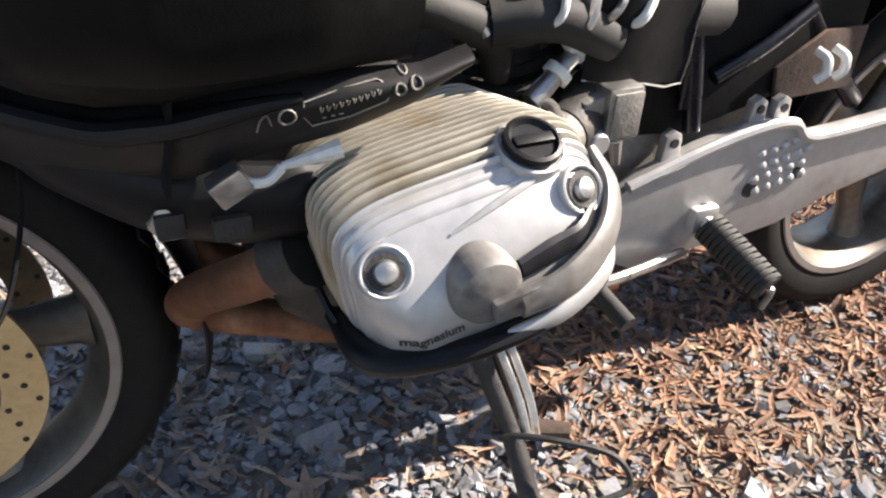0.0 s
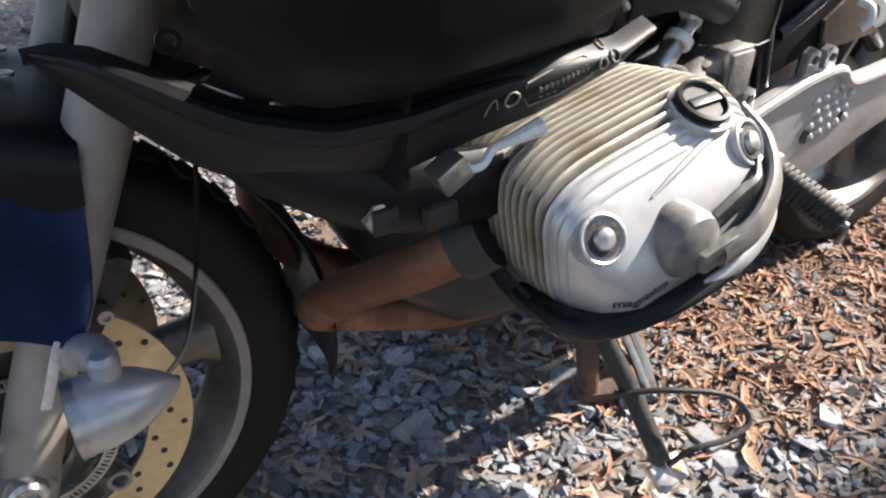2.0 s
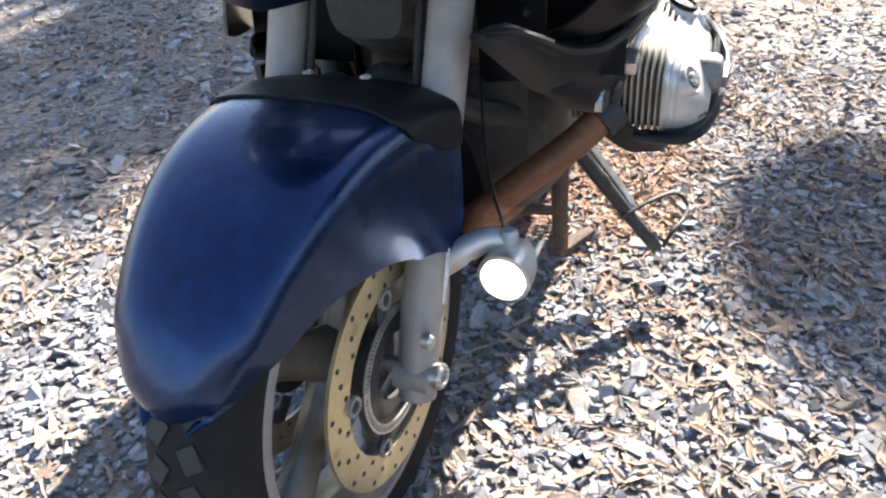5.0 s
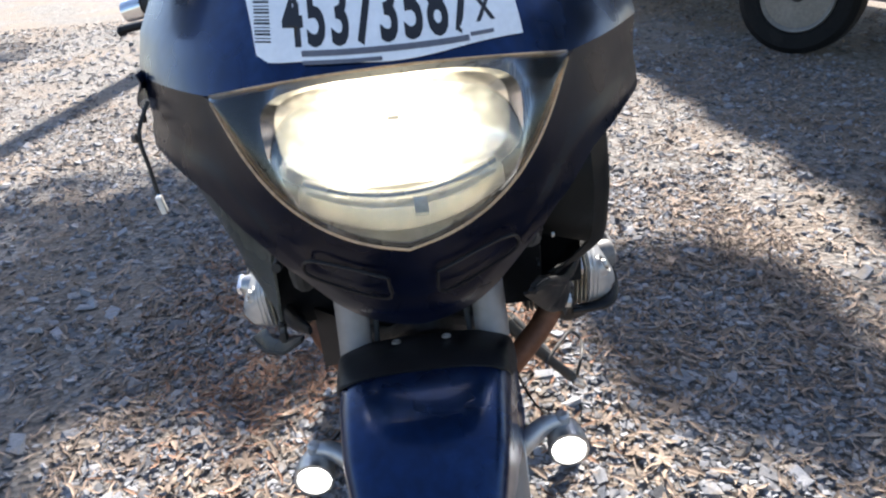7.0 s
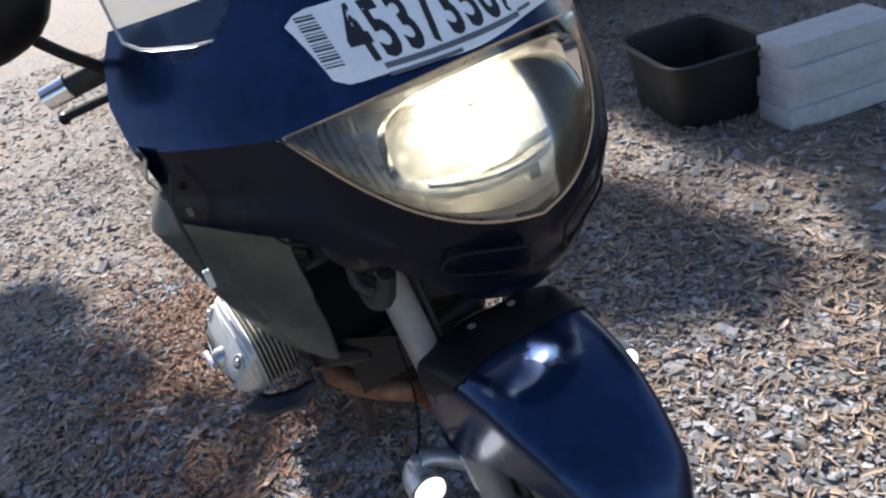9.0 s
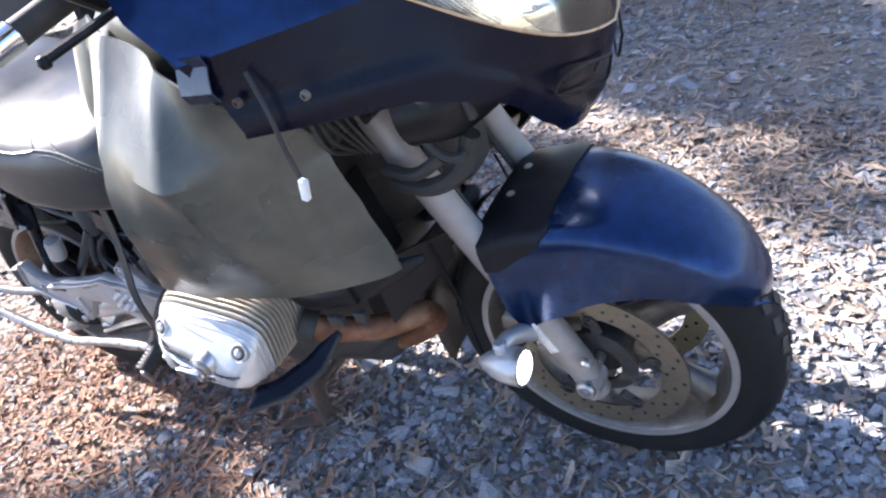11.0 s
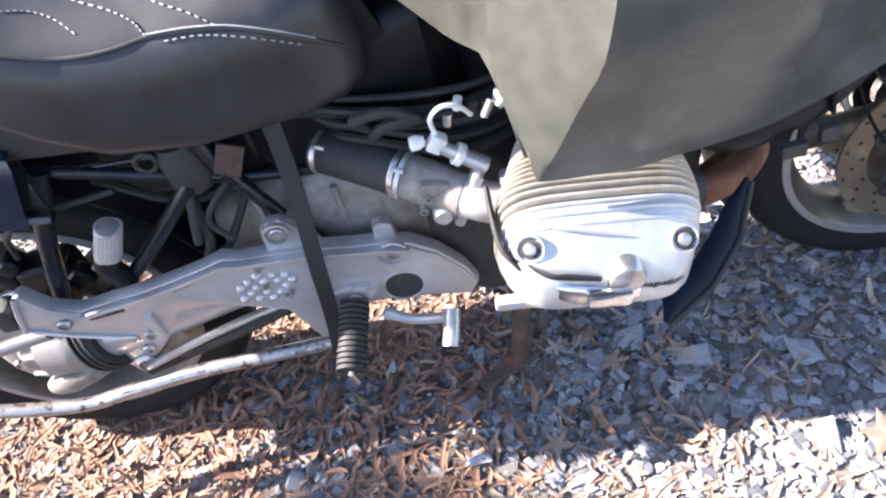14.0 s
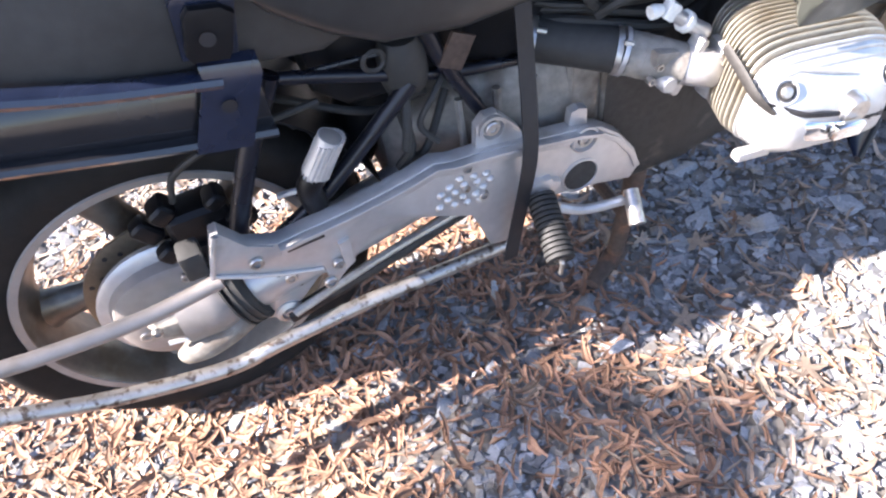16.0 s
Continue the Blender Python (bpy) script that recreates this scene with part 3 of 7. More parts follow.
US = np.linspace(-1, 1, 61)
shell_top = [[nose(u, lamp_top(u) + (1.215 - 0.03 * u * u - lamp_top(u)) * k, 0.004) for u in US] for k in np.linspace(0, 1, 16)]
fairing = part("headlamp_fairing", sheet(shell_top, -0.004), "blue", bike, "dark blue front fairing with a white numbered sticker", sharp=50)
low = [[nose(u, chin_low(u) + (lamp_low(u) - chin_low(u)) * k, 0.004 - 0.010 * math.sin(math.pi * k) * (1 if k > 0.35 else 0.6)) for u in US] for k in np.linspace(0, 1, 14)]
part("fairing_chin", sheet(low, -0.004), "blue_dark", fairing, "scuffed black-blue lower fairing with air slots", sharp=50)
for sy in (1, -1):
    slot = [nose(sy * u, z, 0.0065) for u, z in ((0.08, 0.852), (0.3, 0.872), (0.36, 0.862), (0.33, 0.842), (0.1, 0.818), (0.08, 0.852))]
    part("slot_trim", tube(slot, 0.0022, 6, steps=5), "black", fairing, "worn slot edge")
    edge = [nose(sy * u, lamp_low(u), 0.005) for u in (0, 0.1, 0.2, 0.3, 0.4, 0.5, 0.6)]
    part("lens_seal", tube(edge, 0.0018, 8, steps=4), "amber", fairing, "pale lens edge")
    edge = [nose(sy * u, lamp_top(u), 0.004) for u in (0, 0.15, 0.3, 0.45, 0.6)]
    part("lens_seal", tube(edge, 0.0016, 8, steps=4), "amber", fairing)
headlamp = new("headlamp")
headlamp.parent = bike
ul = np.linspace(-0.6, 0.6, 33)
glass = [[nose(u, lamp_low(u) + (lamp_top(u) - lamp_low(u)) * k, 0.001 + 0.006 * math.sin(math.pi * k)) for u in ul] for k in np.linspace(0.0, 1, 9)]
pane = part("lens", sheet(glass, 0.0025), "glass", headlamp, "clear headlamp lens")
pane.visible_shadow = False
tray = [[Vector(nose(u, lamp_low(u) + (lamp_top(u) - lamp_low(u)) * k)) - Vector((0.012 + 0.075 * math.sin(math.pi * k) ** 0.5, 0, 0)) for u in ul] for k in np.linspace(0, 1, 9)]
part("housing", sheet(tray, 0.002), "housing", headlamp, "grey lamp housing with ribbed turn signals")
for sy in (1, -1):
    for i in range(7):
        u = sy * (0.40 + 0.026 * i)
        rib = [Vector(nose(u, lamp_low(u) + (lamp_top(u) - lamp_low(u)) * k)) - Vector((0.006 + 0.03 * math.sin(math.pi * k), 0, 0)) for k in np.linspace(0.12, 0.9, 5)]
        part("rib", tube(rib, 0.0028, 6, steps=3), "glass", headlamp)
bowl = []
for k in np.linspace(0, 1, 11):
    s = 1 - k
    ring = []
    for a in np.linspace(0, 2 * math.pi, 48, endpoint=False):
        c, q = math.cos(a), math.sin(a)
        ring.append((-0.055 * k ** 0.6 + 0.052 - 0.9 * (0.125 * s * c) ** 2 * 1.6, 0.142 * (s + 0.05) * math.copysign(abs(c) ** 0.55, c), 1.008 + 0.060 * (s + 0.05) * math.copysign(abs(q) ** 0.6, q)))
    bowl.append(ring)
part("reflector", loft(bowl[1:], False), "reflector", headlamp, "glowing chrome reflector", sharp=50)
part("reflector_rim", loft(bowl[:2], False), "chrome", headlamp, "chrome outer reflector", sharp=50)
part("beam_shelf", tube([(0.066 - 1.6 * y * y, y, 0.940 + 1.6 * y * y) for y in np.linspace(-0.11, 0.11, 9)], 0.0035, 8, steps=2, flat=1.5), "housing", headlamp, "grey shelf under the main beam")
lower = [[(0.080 - 0.035 * k - 1.8 * y * y, y, 0.900 + 0.036 * k + 2.2 * y * y) for y in np.linspace(-0.12, 0.12, 19)] for k in np.linspace(0, 1, 5)]
part("lower_reflector", sheet(lower, 0.002), "reflector", headlamp, "glowing lower reflector strip")
for sy, w in ((0.035, 0.017), (-0.055, 0.015)):
    part("bulb", lathe([(0.0005, 0.034), (w * 0.7, 0.030), (w, 0.018), (w * 0.8, 0.002)], "x", (0, sy, 1.006), 20), "bulb", headlamp, "lit halogen bulb")
part("bulb_shield", block((0.004, 0.016, 0.020), (0.072, 0.02, 0.925), 0.002), "steel", headlamp)

# numbered sticker on the fairing
def on_nose(y, z, out):
    w = np.interp(z, NZ, NW)
    return nose(y / w, z, out)


st = [[on_nose(-0.160 + 0.312 * a + 0.012 * (1 - k) + 0.004 * (k * (1 - k)), 1.166 + 0.006 * a + 0.003 * math.sin(9 * a) * (1 - k) - (0.084 + 0.010 * a) * (1 - k) - 0.012 * max(0, 1 - a / 0.06) * max(0, 2 * k - 1) + 0.010 * max(0, 1 - a / 0.05) * max(0, 1 - 2 * k), 0.0065) for a in np.linspace(0, 1, 24)] for k in np.linspace(0, 1, 6)]
sticker = part("sticker", sheet(st, 0.0008), "white", fairing, "white paper sticker with large black numbers")


def lettering(text, size, place, parent, material, bold=0.0, narrow=1.0, name="lettering", spacing=1.0):
    """Text turned to a mesh; place maps flat text coordinates to the surface."""
    cu = bpy.data.curves.new(name, "FONT")
    cu.body, cu.size, cu.offset, cu.resolution_u, cu.space_character = text, size, bold, 3, spacing
    ob = bpy.data.objects.new(name, cu)
    scene.collection.objects.link(ob)
    dg = bpy.context.evaluated_depsgraph_get()
    me = bpy.data.meshes.new_from_object(ob.evaluated_get(dg))
    bpy.data.objects.remove(ob)
    bm = bmesh.new()
    bm.from_mesh(me)
    bpy.data.meshes.remove(me)
    bmesh.ops.triangulate(bm, faces=bm.faces[:])
    bmesh.ops.subdivide_edges(bm, edges=[e for e in bm.edges if e.calc_length() > size * 0.3], cuts=2)
    for v in bm.verts:
        v.co = Vector(place(v.co.x * narrow, v.co.y))
    return part(name, bm, material, parent, smooth=False)


def st_place(x, y):
    return on_nose(-0.112 + x, 1.102 - 0.026 * x + y, 0.0082)


lettering("45373587", 0.084, st_place, sticker, "ink", 0.0024, 0.585, spacing=1.12)
lettering("X", 0.036, lambda x, y: st_place(x + 0.222, y + 0.006), sticker, "ink", 0.001, 0.8)
for x0, z0, w, h in ((0.02, -0.012, 0.19, 0.006), (0.02, -0.020, 0.09, 0.004), (0.212, -0.008, 0.028, 0.004)):
    bar = [[st_place(x0 + w * a, z0 + h * k) for a in np.linspace(0, 1, 14)] for k in (0, 1)]
    part("print_bar", sheet(bar, 0.0003), "greyink", sticker, smooth=False)
code = bmesh.new()
for i in range(16):
    w = (0.0016, 0.001, 0.0022)[i % 3]
    sheet([[st_place(-0.036 + 0.020 * k, 0.002 + i * 0.0036 + w * q) for k in (0, 1)] for q in (0, 1)], 0.0003, code)
part("barcode", code, "ink", sticker, smooth=False, kind="stuff")

# windscreen, dash, mirror, handlebar
def screen_low(u):
    return np.interp(abs(u), (0, 0.36, 0.42, 0.49, 0.60, 0.8, 0.95, 1), (1.30, 1.265, 1.22, 1.175, 1.155, 1.157, 1.166, 1.180))


ws = []
for k in np.linspace(0, 1, 12):
    row = []
    for u in np.linspace(-1, 1, 49):
        z = screen_low(u) + (1.46 - 0.03 * u * u - screen_low(u)) * k
        row.append((-0.135 - 0.115 * u * u - 0.62 * (z - 1.17), (0.322 - 0.05 * max(z - 1.2, 0)) * u, z))
    ws.append(row)
screen = part("windscreen", sheet(ws, 0.004), "glass", bike, "clear curved windscreen")
screen.visible_shadow = False
part("screen_edge", tube([ws[0][i] for i in range(49)], 0.0022, 6, steps=1), "frost", screen, "bright polished screen edge")
for i in (0, 48):
    part("screen_edge", tube([r_[i] for r_ in ws], 0.0022, 6, steps=1), "frost", screen)
for sy in (1, -1):
    part("screen_mount", block((0.02, 0.055, 0.075), (-0.225, sy * 0.165, 1.235), 0.008, m=Matrix.Rotation(-0.55, 4, "Y")), "black", bike, "black screen mount")
part("dash_cover", sheet([[(-0.13 - 0.16 * k - 0.2 * u * u, 0.24 * u, 1.205 + 0.035 * math.sin(math.pi * k)) for u in np.linspace(-1, 1, 13)] for k in np.linspace(0, 1, 6)], 0.004), "black", bike, "black dash cover")
for sy in (1, -1):
    bar = part("handlebar", tube([(-0.40, sy * 0.10, 1.09), (-0.42, sy * 0.22, 1.14), (-0.455, sy * 0.33, 1.13)], 0.012, 12), "black", bike, "black handlebar half")
    part("grip", tube([(-0.44, sy * 0.28, 1.138), (-0.468, sy * 0.395, 1.12)], 0.0175, 16), "rubber", bar, "black rubber grip")
    part("bar_end", tube([(-0.468, sy * 0.397, 1.12), (-0.478, sy * 0.435, 1.113)], (0.019, 0.0175), 16), "chrome", bar, "chrome bar-end weight")
    part("lever", tube([(-0.37, sy * 0.24, 1.13), (-0.365, sy * 0.32, 1.11), (-0.40, sy * 0.42, 1.095)], (0.008, 0.006, 0.007), 8), "black", bar, "black hand lever")
    part("lever_ball", lathe([(0.0005, -0.009), (0.006, -0.007), (0.009, 0), (0.006, 0.007), (0.0005, 0.009)], "z", (-0.402, sy * 0.424, 1.093), 12), "black", bar)
    part("switch_block", block((0.05, 0.05, 0.045), (-0.425, sy * 0.245, 1.145), 0.01), "black", bar, "black switch block")
mir = [[(-0.375 + 0.05 * math.cos(b), -0.480 + 0.115 * math.sin(b) * math.cos(a), 1.262 + 0.075 * math.sin(b) * math.sin(a)) for a in np.linspace(0, 2 * math.pi, 24, endpoint=False)] for b in np.linspace(0.05, math.pi * 0.62, 10)]
mirror = part("mirror", loft(mir), "black", bike, "black oval rear-view mirror")
part("stem", tube([(-0.40, -0.44, 1.24), (-0.40, -0.38, 1.17), (-0.41, -0.30, 1.10)], 0.009, 10), "black", mirror)


# side panels, tank, seat
def side_panel(rear_low, front_low, sgn, n=33):
    rows = []
    for k in np.linspace(0, 1, 22):
        row = []
        for u in np.linspace(0, 1, n):
            x_low = rear_low[0] + (front_low[0] - rear_low[0]) * u
            z_low = np.interp(u, (0, 0.2, 0.45, 0.65, 0.8, 0.9, 0.96, 1), (rear_low[2], rear_low[2] - 0.026, rear_low[2] - 0.052, rear_low[2] - 0.060, rear_low[2] - 0.054, rear_low[2] - 0.048, rear_low[2] - 0.042, front_low[2]))
            z_top = 1.075 - 0.085 * u
            x_rear = rear_low[0] + (np.interp(k, (0, 0.15, 0.3, 0.6, 1), (0, -0.012, -0.014, 0.012, 0.06)) if sgn < 0 else 0.104 * np.interp(k, (0, 0.15, 0.35, 0.6, 1), (0, 0.28, 0.72, 0.98, 1)))
            x_front = front_low[0] - 0.095 * k ** 0.9  - 0.010 * math.exp(-k / 0.06)
            x = x_rear + (x_front - x_rear) * u
            if sgn < 0:
                x_crease = np.interp(k, (0, 0.18, 0.36, 0.5, 0.7, 1), (-0.648, -0.613, -0.578, -0.563, -0.550, -0.535))
                x = x_rear + (x_crease - x_rear) * u / 0.25 if u < 0.25 else x_crease + (x_front - x_crease) * (u - 0.25) / 0.75
            z = z_low + (z_top - z_low) * k
            y_low = np.interp(u, (0, 0.35, 0.7, 1), (-rear_low[1], 0.318, 0.285, -front_low[1]))
            y_mid = np.interp(u, (0, 0.22, 0.4, 0.65, 0.82, 1), (0.258 if sgn < 0 else 0.315, 0.362, 0.385, 0.385, 0.335, 0.225))
            y_top = np.interp(u, (0, 1), (0.205, 0.348))
            kc = 0.67 if sgn < 0 else 0.57
            y = y_low + (y_mid - y_low) * min(k / kc, 1) ** 0.8 if k < kc else y_mid + (y_top - y_mid) * ((k - kc) / (1 - kc)) ** (1.15 if sgn < 0 else 1.5)
            if sgn < 0:
                y_crease = np.interp(k, (0, 0.18, 0.36, 0.5, 0.7, 1), (0.320, 0.341, 0.360, 0.364, 0.332, 0.245))
                y_rear = np.interp(k, (0, 0.18, 0.36, 0.7, 1), (0.318, 0.287, 0.268, 0.250, 0.205))
                f = min(max((x - x_crease) / 0.14, 0), 1)
                y = y_rear + (y_crease - y_rear) * u / 0.25 if u < 0.25 else y_crease * (1 - f) + y * f
            y += 0.0035 * noise.noise((x * 6, z * 34, 3.1)) + 0.003 * noise.noise((x * 14, z * 16, 8.1)) + 0.005 * math.exp(-((k - kc) / 0.05) ** 2) * (0.3 + 0.7 * u)
            row.append((x, sgn * y, z))
        rows.append(row)
    return rows


right_rows = side_panel((-0.655, -0.318, 0.668), (-0.192, -0.232, 0.636), -1)
part("side_panel", sheet(right_rows, 0.004), "olive", bike, "matt olive-grey side fairing with creased surface", sharp=28)


def left_panel(n=29):
    """The charcoal panel over the left cylinder: slightly hollow flank, rounded lower edge and a front edge that turns inwards."""
    rows = []
    for k in np.linspace(0, 1, 22):
        row = []
        for u in np.linspace(0, 1, n):
            x_rear = np.interp(k, (0, 0.25, 0.6, 1), (-0.487, -0.490, -0.47, -0.43))
            x_front = np.interp(k, (0, 0.12, 0.5, 1), (-0.195, -0.178, -0.190, -0.25))
            x = x_rear + (x_front - x_rear) * u
            z_low = 0.692 - 0.016 * math.sin(math.pi * u) + 0.012 * max(0, (u - 0.88) / 0.12) ** 2
            z = z_low + (1.07 - 0.085 * u - z_low) * k
            y = np.interp(u, (0, 0.25, 0.6, 0.85, 1), (0.312, 0.324, 0.326, 0.308, 0.272))
            y += np.interp(k, (0, 0.05, 0.35, 0.6, 1), (-0.010, 0.0, 0.012, 0.008, -0.10 + 0.13 * u))
            y += 0.003 * noise.noise((x * 7, z * 9, 2.2))
            row.append((x, y, z))
        rows.append(row)
    return rows


left_rows = left_panel()
left_side = part("side_panel", sheet(left_rows, 0.004), "dark", bike, "dark charcoal side fairing", sharp=60)
turned = [[Vector(r_[-1]) + Vector((-0.035 * v * v, -0.115 * v, 0.030 * v)) for v in np.linspace(0, 1, 7)] for r_ in left_rows[1:16]]
part("front_return", sheet(turned, 0.004), "dark", left_side, "panel edge turned inwards", sharp=60)
cowl = [[Vector((-0.225 - 0.05 * v, 0.200 - 0.10 * v, 0.60 + 0.34 * k - 0.03 * v)) for v in np.linspace(0, 1, 6)] for k in np.linspace(0, 1, 9)]
part("inner_cowl", sheet(cowl, 0.004), "black", left_side, "black inner cowl behind the fork")
for sy, y0, y1, z0, z1 in ((1, 0.10, 0.285, 0.585, 0.71), (-1, 0.10, 0.262, 0.575, 0.74)):
    wall = [[(-0.30 - 0.02 * v, sy * (y0 + (y1 - y0) * k), z0 + (z1 - z0) * v) for v in np.linspace(0, 1, 4)] for k in np.linspace(0, 1, 5)]
    part("inner_wall", sheet(wall, 0.004), "matt", bike, "black inner panel ahead of the cylinder")
part("panel_eye", lathe([(0.0055, 0), (0.009, 0.001), (0.009, 0.004), (0.0055, 0.004)], "y", (-0.184, 0.187, 0.692), 18, closed=True), "black", left_side)


def body(stations, n=28, k=2.6, k_low=None):
    """Loft along x: (x, z low, z high, half width); k_low squares the lower half by itself."""
    out = []
    for x, lo, hi, w in stations:
        ring = []
        for a in np.linspace(0, 2 * math.pi, n, endpoint=False):
            e = 2 / (k_low if k_low and math.sin(a) < 0 else k)
            ring.append((x, w * math.copysign(abs(math.cos(a)) ** e, math.cos(a)), (lo + hi) / 2 + (hi - lo) / 2 * math.copysign(abs(math.sin(a)) ** e, math.sin(a))))
        out.append(ring)
    return loft(out)


part("fuel_tank", body(((-0.30, 0.80, 1.06, 0.20), (-0.36, 0.74, 1.11, 0.235), (-0.46, 0.70, 1.135, 0.25), (-0.56, 0.70, 1.13, 0.245), (-0.64, 0.72, 1.105, 0.215), (-0.72, 0.77, 1.06, 0.175), (-0.80, 0.82, 0.985, 0.135), (-0.855, 0.845, 0.93, 0.09)), 40), "olive", bike, "matt olive-grey fuel tank with knee hollow", sharp=60)
part("filler_cap", lathe([(0.05, 1.125), (0.05, 1.14), (0.042, 1.146), (0.0005, 1.146)], "z", (-0.52, 0, 0), 28), "steel", bike, "round fuel filler cap")
seat = part("seat", body(((-0.803, 0.725, 0.82, 0.11), (-0.815, 0.70, 0.855, 0.158), (-0.84, 0.69, 0.88, 0.176), (-0.90, 0.682, 0.88, 0.188), (-1.02, 0.685, 0.878, 0.202), (-1.12, 0.702, 0.89, 0.205), (-1.18, 0.735, 0.915, 0.203), (-1.23, 0.775, 0.94, 0.20), (-1.28, 0.835, 0.955, 0.194), (-1.34, 0.87, 0.967, 0.188), (-1.45, 0.885, 0.98, 0.175), (-1.58, 0.895, 0.985, 0.15), (-1.66, 0.90, 0.96, 0.10)), 56, 2.5, 9), "vinyl", bike, "black vinyl dual seat", sharp=60)
SEAM = ((-1.36, 0.176, 0.925), (-1.25, 0.188, 0.900), (-1.166, 0.191, 0.861), (-1.125, 0.190, 0.844), (-1.086, 0.190, 0.837), (-1.052, 0.187, 0.835), (-1.018, 0.181, 0.835), (-0.975, 0.181, 0.831), (-0.934, 0.182, 0.823), (-0.891, 0.184, 0.806), (-0.849, 0.178, 0.781), (-0.827, 0.167, 0.762))
QUILT = (((-1.162, 0.148, 0.888), (-1.137, 0.144, 0.879), (-1.112, 0.152, 0.867), (-1.088, 0.173, 0.852)), ((-1.115, 0.105, 0.880), (-1.094, 0.129, 0.873), (-1.055, 0.150, 0.861), (-1.030, 0.166, 0.849), (-1.018, 0.181, 0.835)), ((-1.030, 0.115, 0.868), (-1.007, 0.146, 0.857), (-0.971, 0.167, 0.844), (-0.941, 0.181, 0.826)))
UNDER = ((-1.001, 0.185, 0.829), (-0.965, 0.184, 0.825), (-0.932, 0.186, 0.816), (-0.894, 0.186, 0.800), (-0.862, 0.180, 0.781))


def stitches(line, r, gap):
    """A row of short stitches along a line, in one mesh."""
    out, way = bmesh.new(), spline([Vector(p) for p in line], 24)
    for i in range(0, len(way) - gap, 2 * gap):
        tube([way[i], way[i + gap]], r, 5, out)
    return out


for sy in (1, -1):
    part("seat_piping", tube([(x, sy * y, z) for x, y, z in SEAM], 0.0030, 8), "vinyl", seat, "stitched seat piping")
    # highlight on the piping, put in as a thin pale line
    part("piping_highlight", tube([(x, sy * (y + 0.001), z + 0.004) for x, y, z in SEAM[6:11]], 0.0012, 6), "thread", seat, "pale line that paints the highlight on the seat piping")
    for line in QUILT:
        part("stitching", stitches([(x, sy * (y + 0.0012), z + 0.0008) for x, y, z in line], 0.0011, 3), "thread", seat, "pale stitching", kind="stuff")
    part("stitching", stitches([(x, sy * (y + 0.0015), z) for x, y, z in UNDER], 0.0010, 3), "thread", seat, "pale stitching", kind="stuff")
for sy in (1, -1):
    cov = plate([(-0.836, 0.905), (-0.850, 0.825), (-0.868, 0.75), (-0.862, 0.69), (-0.80, 0.70), (-0.775, 0.728), (-0.80, 0.80), (-0.798, 0.86)], sy * 0.112, sy * 0.128, 0.004)
    part("side_cover", cov, "black", bike, "black frame cover between tank and seat")
# its front column is the rear edge of the side panel, so the two meet in one bright corner
edge = [Vector(r_[0]) for r_ in right_rows]
skirt = [[edge[0].lerp(edge[-1], 0) if k == 0 else edge[min(int(round(k * (len(edge) - 1))), len(edge) - 1)] for k in np.linspace(0, 1, 18)]]
for s in np.linspace(0.03, 1, 18):
    at_s = lambda a: np.interp(s, (0, 0.12, 0.35, 0.7, 1), a)
    lo = Vector((at_s((-0.664, -0.675, -0.705, -0.770, -0.845)), at_s((-0.298, -0.262, -0.232, -0.180, -0.105)), at_s((0.715, 0.768, 0.778, 0.835, 0.870))))
    hi = Vector((at_s((-0.597, -0.62, -0.66, -0.75, -0.85)), at_s((-0.206, -0.208, -0.204, -0.165, -0.092)), at_s((1.073, 1.068, 1.045, 0.975, 0.92))))
    skirt.append([lo.lerp(hi, k) + Vector((-0.010, -0.016, 0)) * min(1, 4 * s) * math.sin(math.pi * k) * (1 - 0.9 * math.exp(-((k - 0.35) / 0.14) ** 2)) for k in np.linspace(0, 1, 18)])
part("tank_skirt", sheet(skirt, 0.004), "olive", bike, "matt olive tank side with knee hollow", sharp=60)
part("tail_body", body(((-1.12, 0.69, 0.74, 0.12), (-1.18, 0.685, 0.80, 0.155), (-1.28, 0.70, 0.88, 0.163), (-1.40, 0.715, 0.90, 0.163), (-1.60, 0.76, 0.90, 0.152), (-1.78, 0.79, 0.89, 0.13), (-1.84, 0.81, 0.86, 0.08)), 28, 6), "dusty", bike, "dusty dark grey tail panel under the seat")
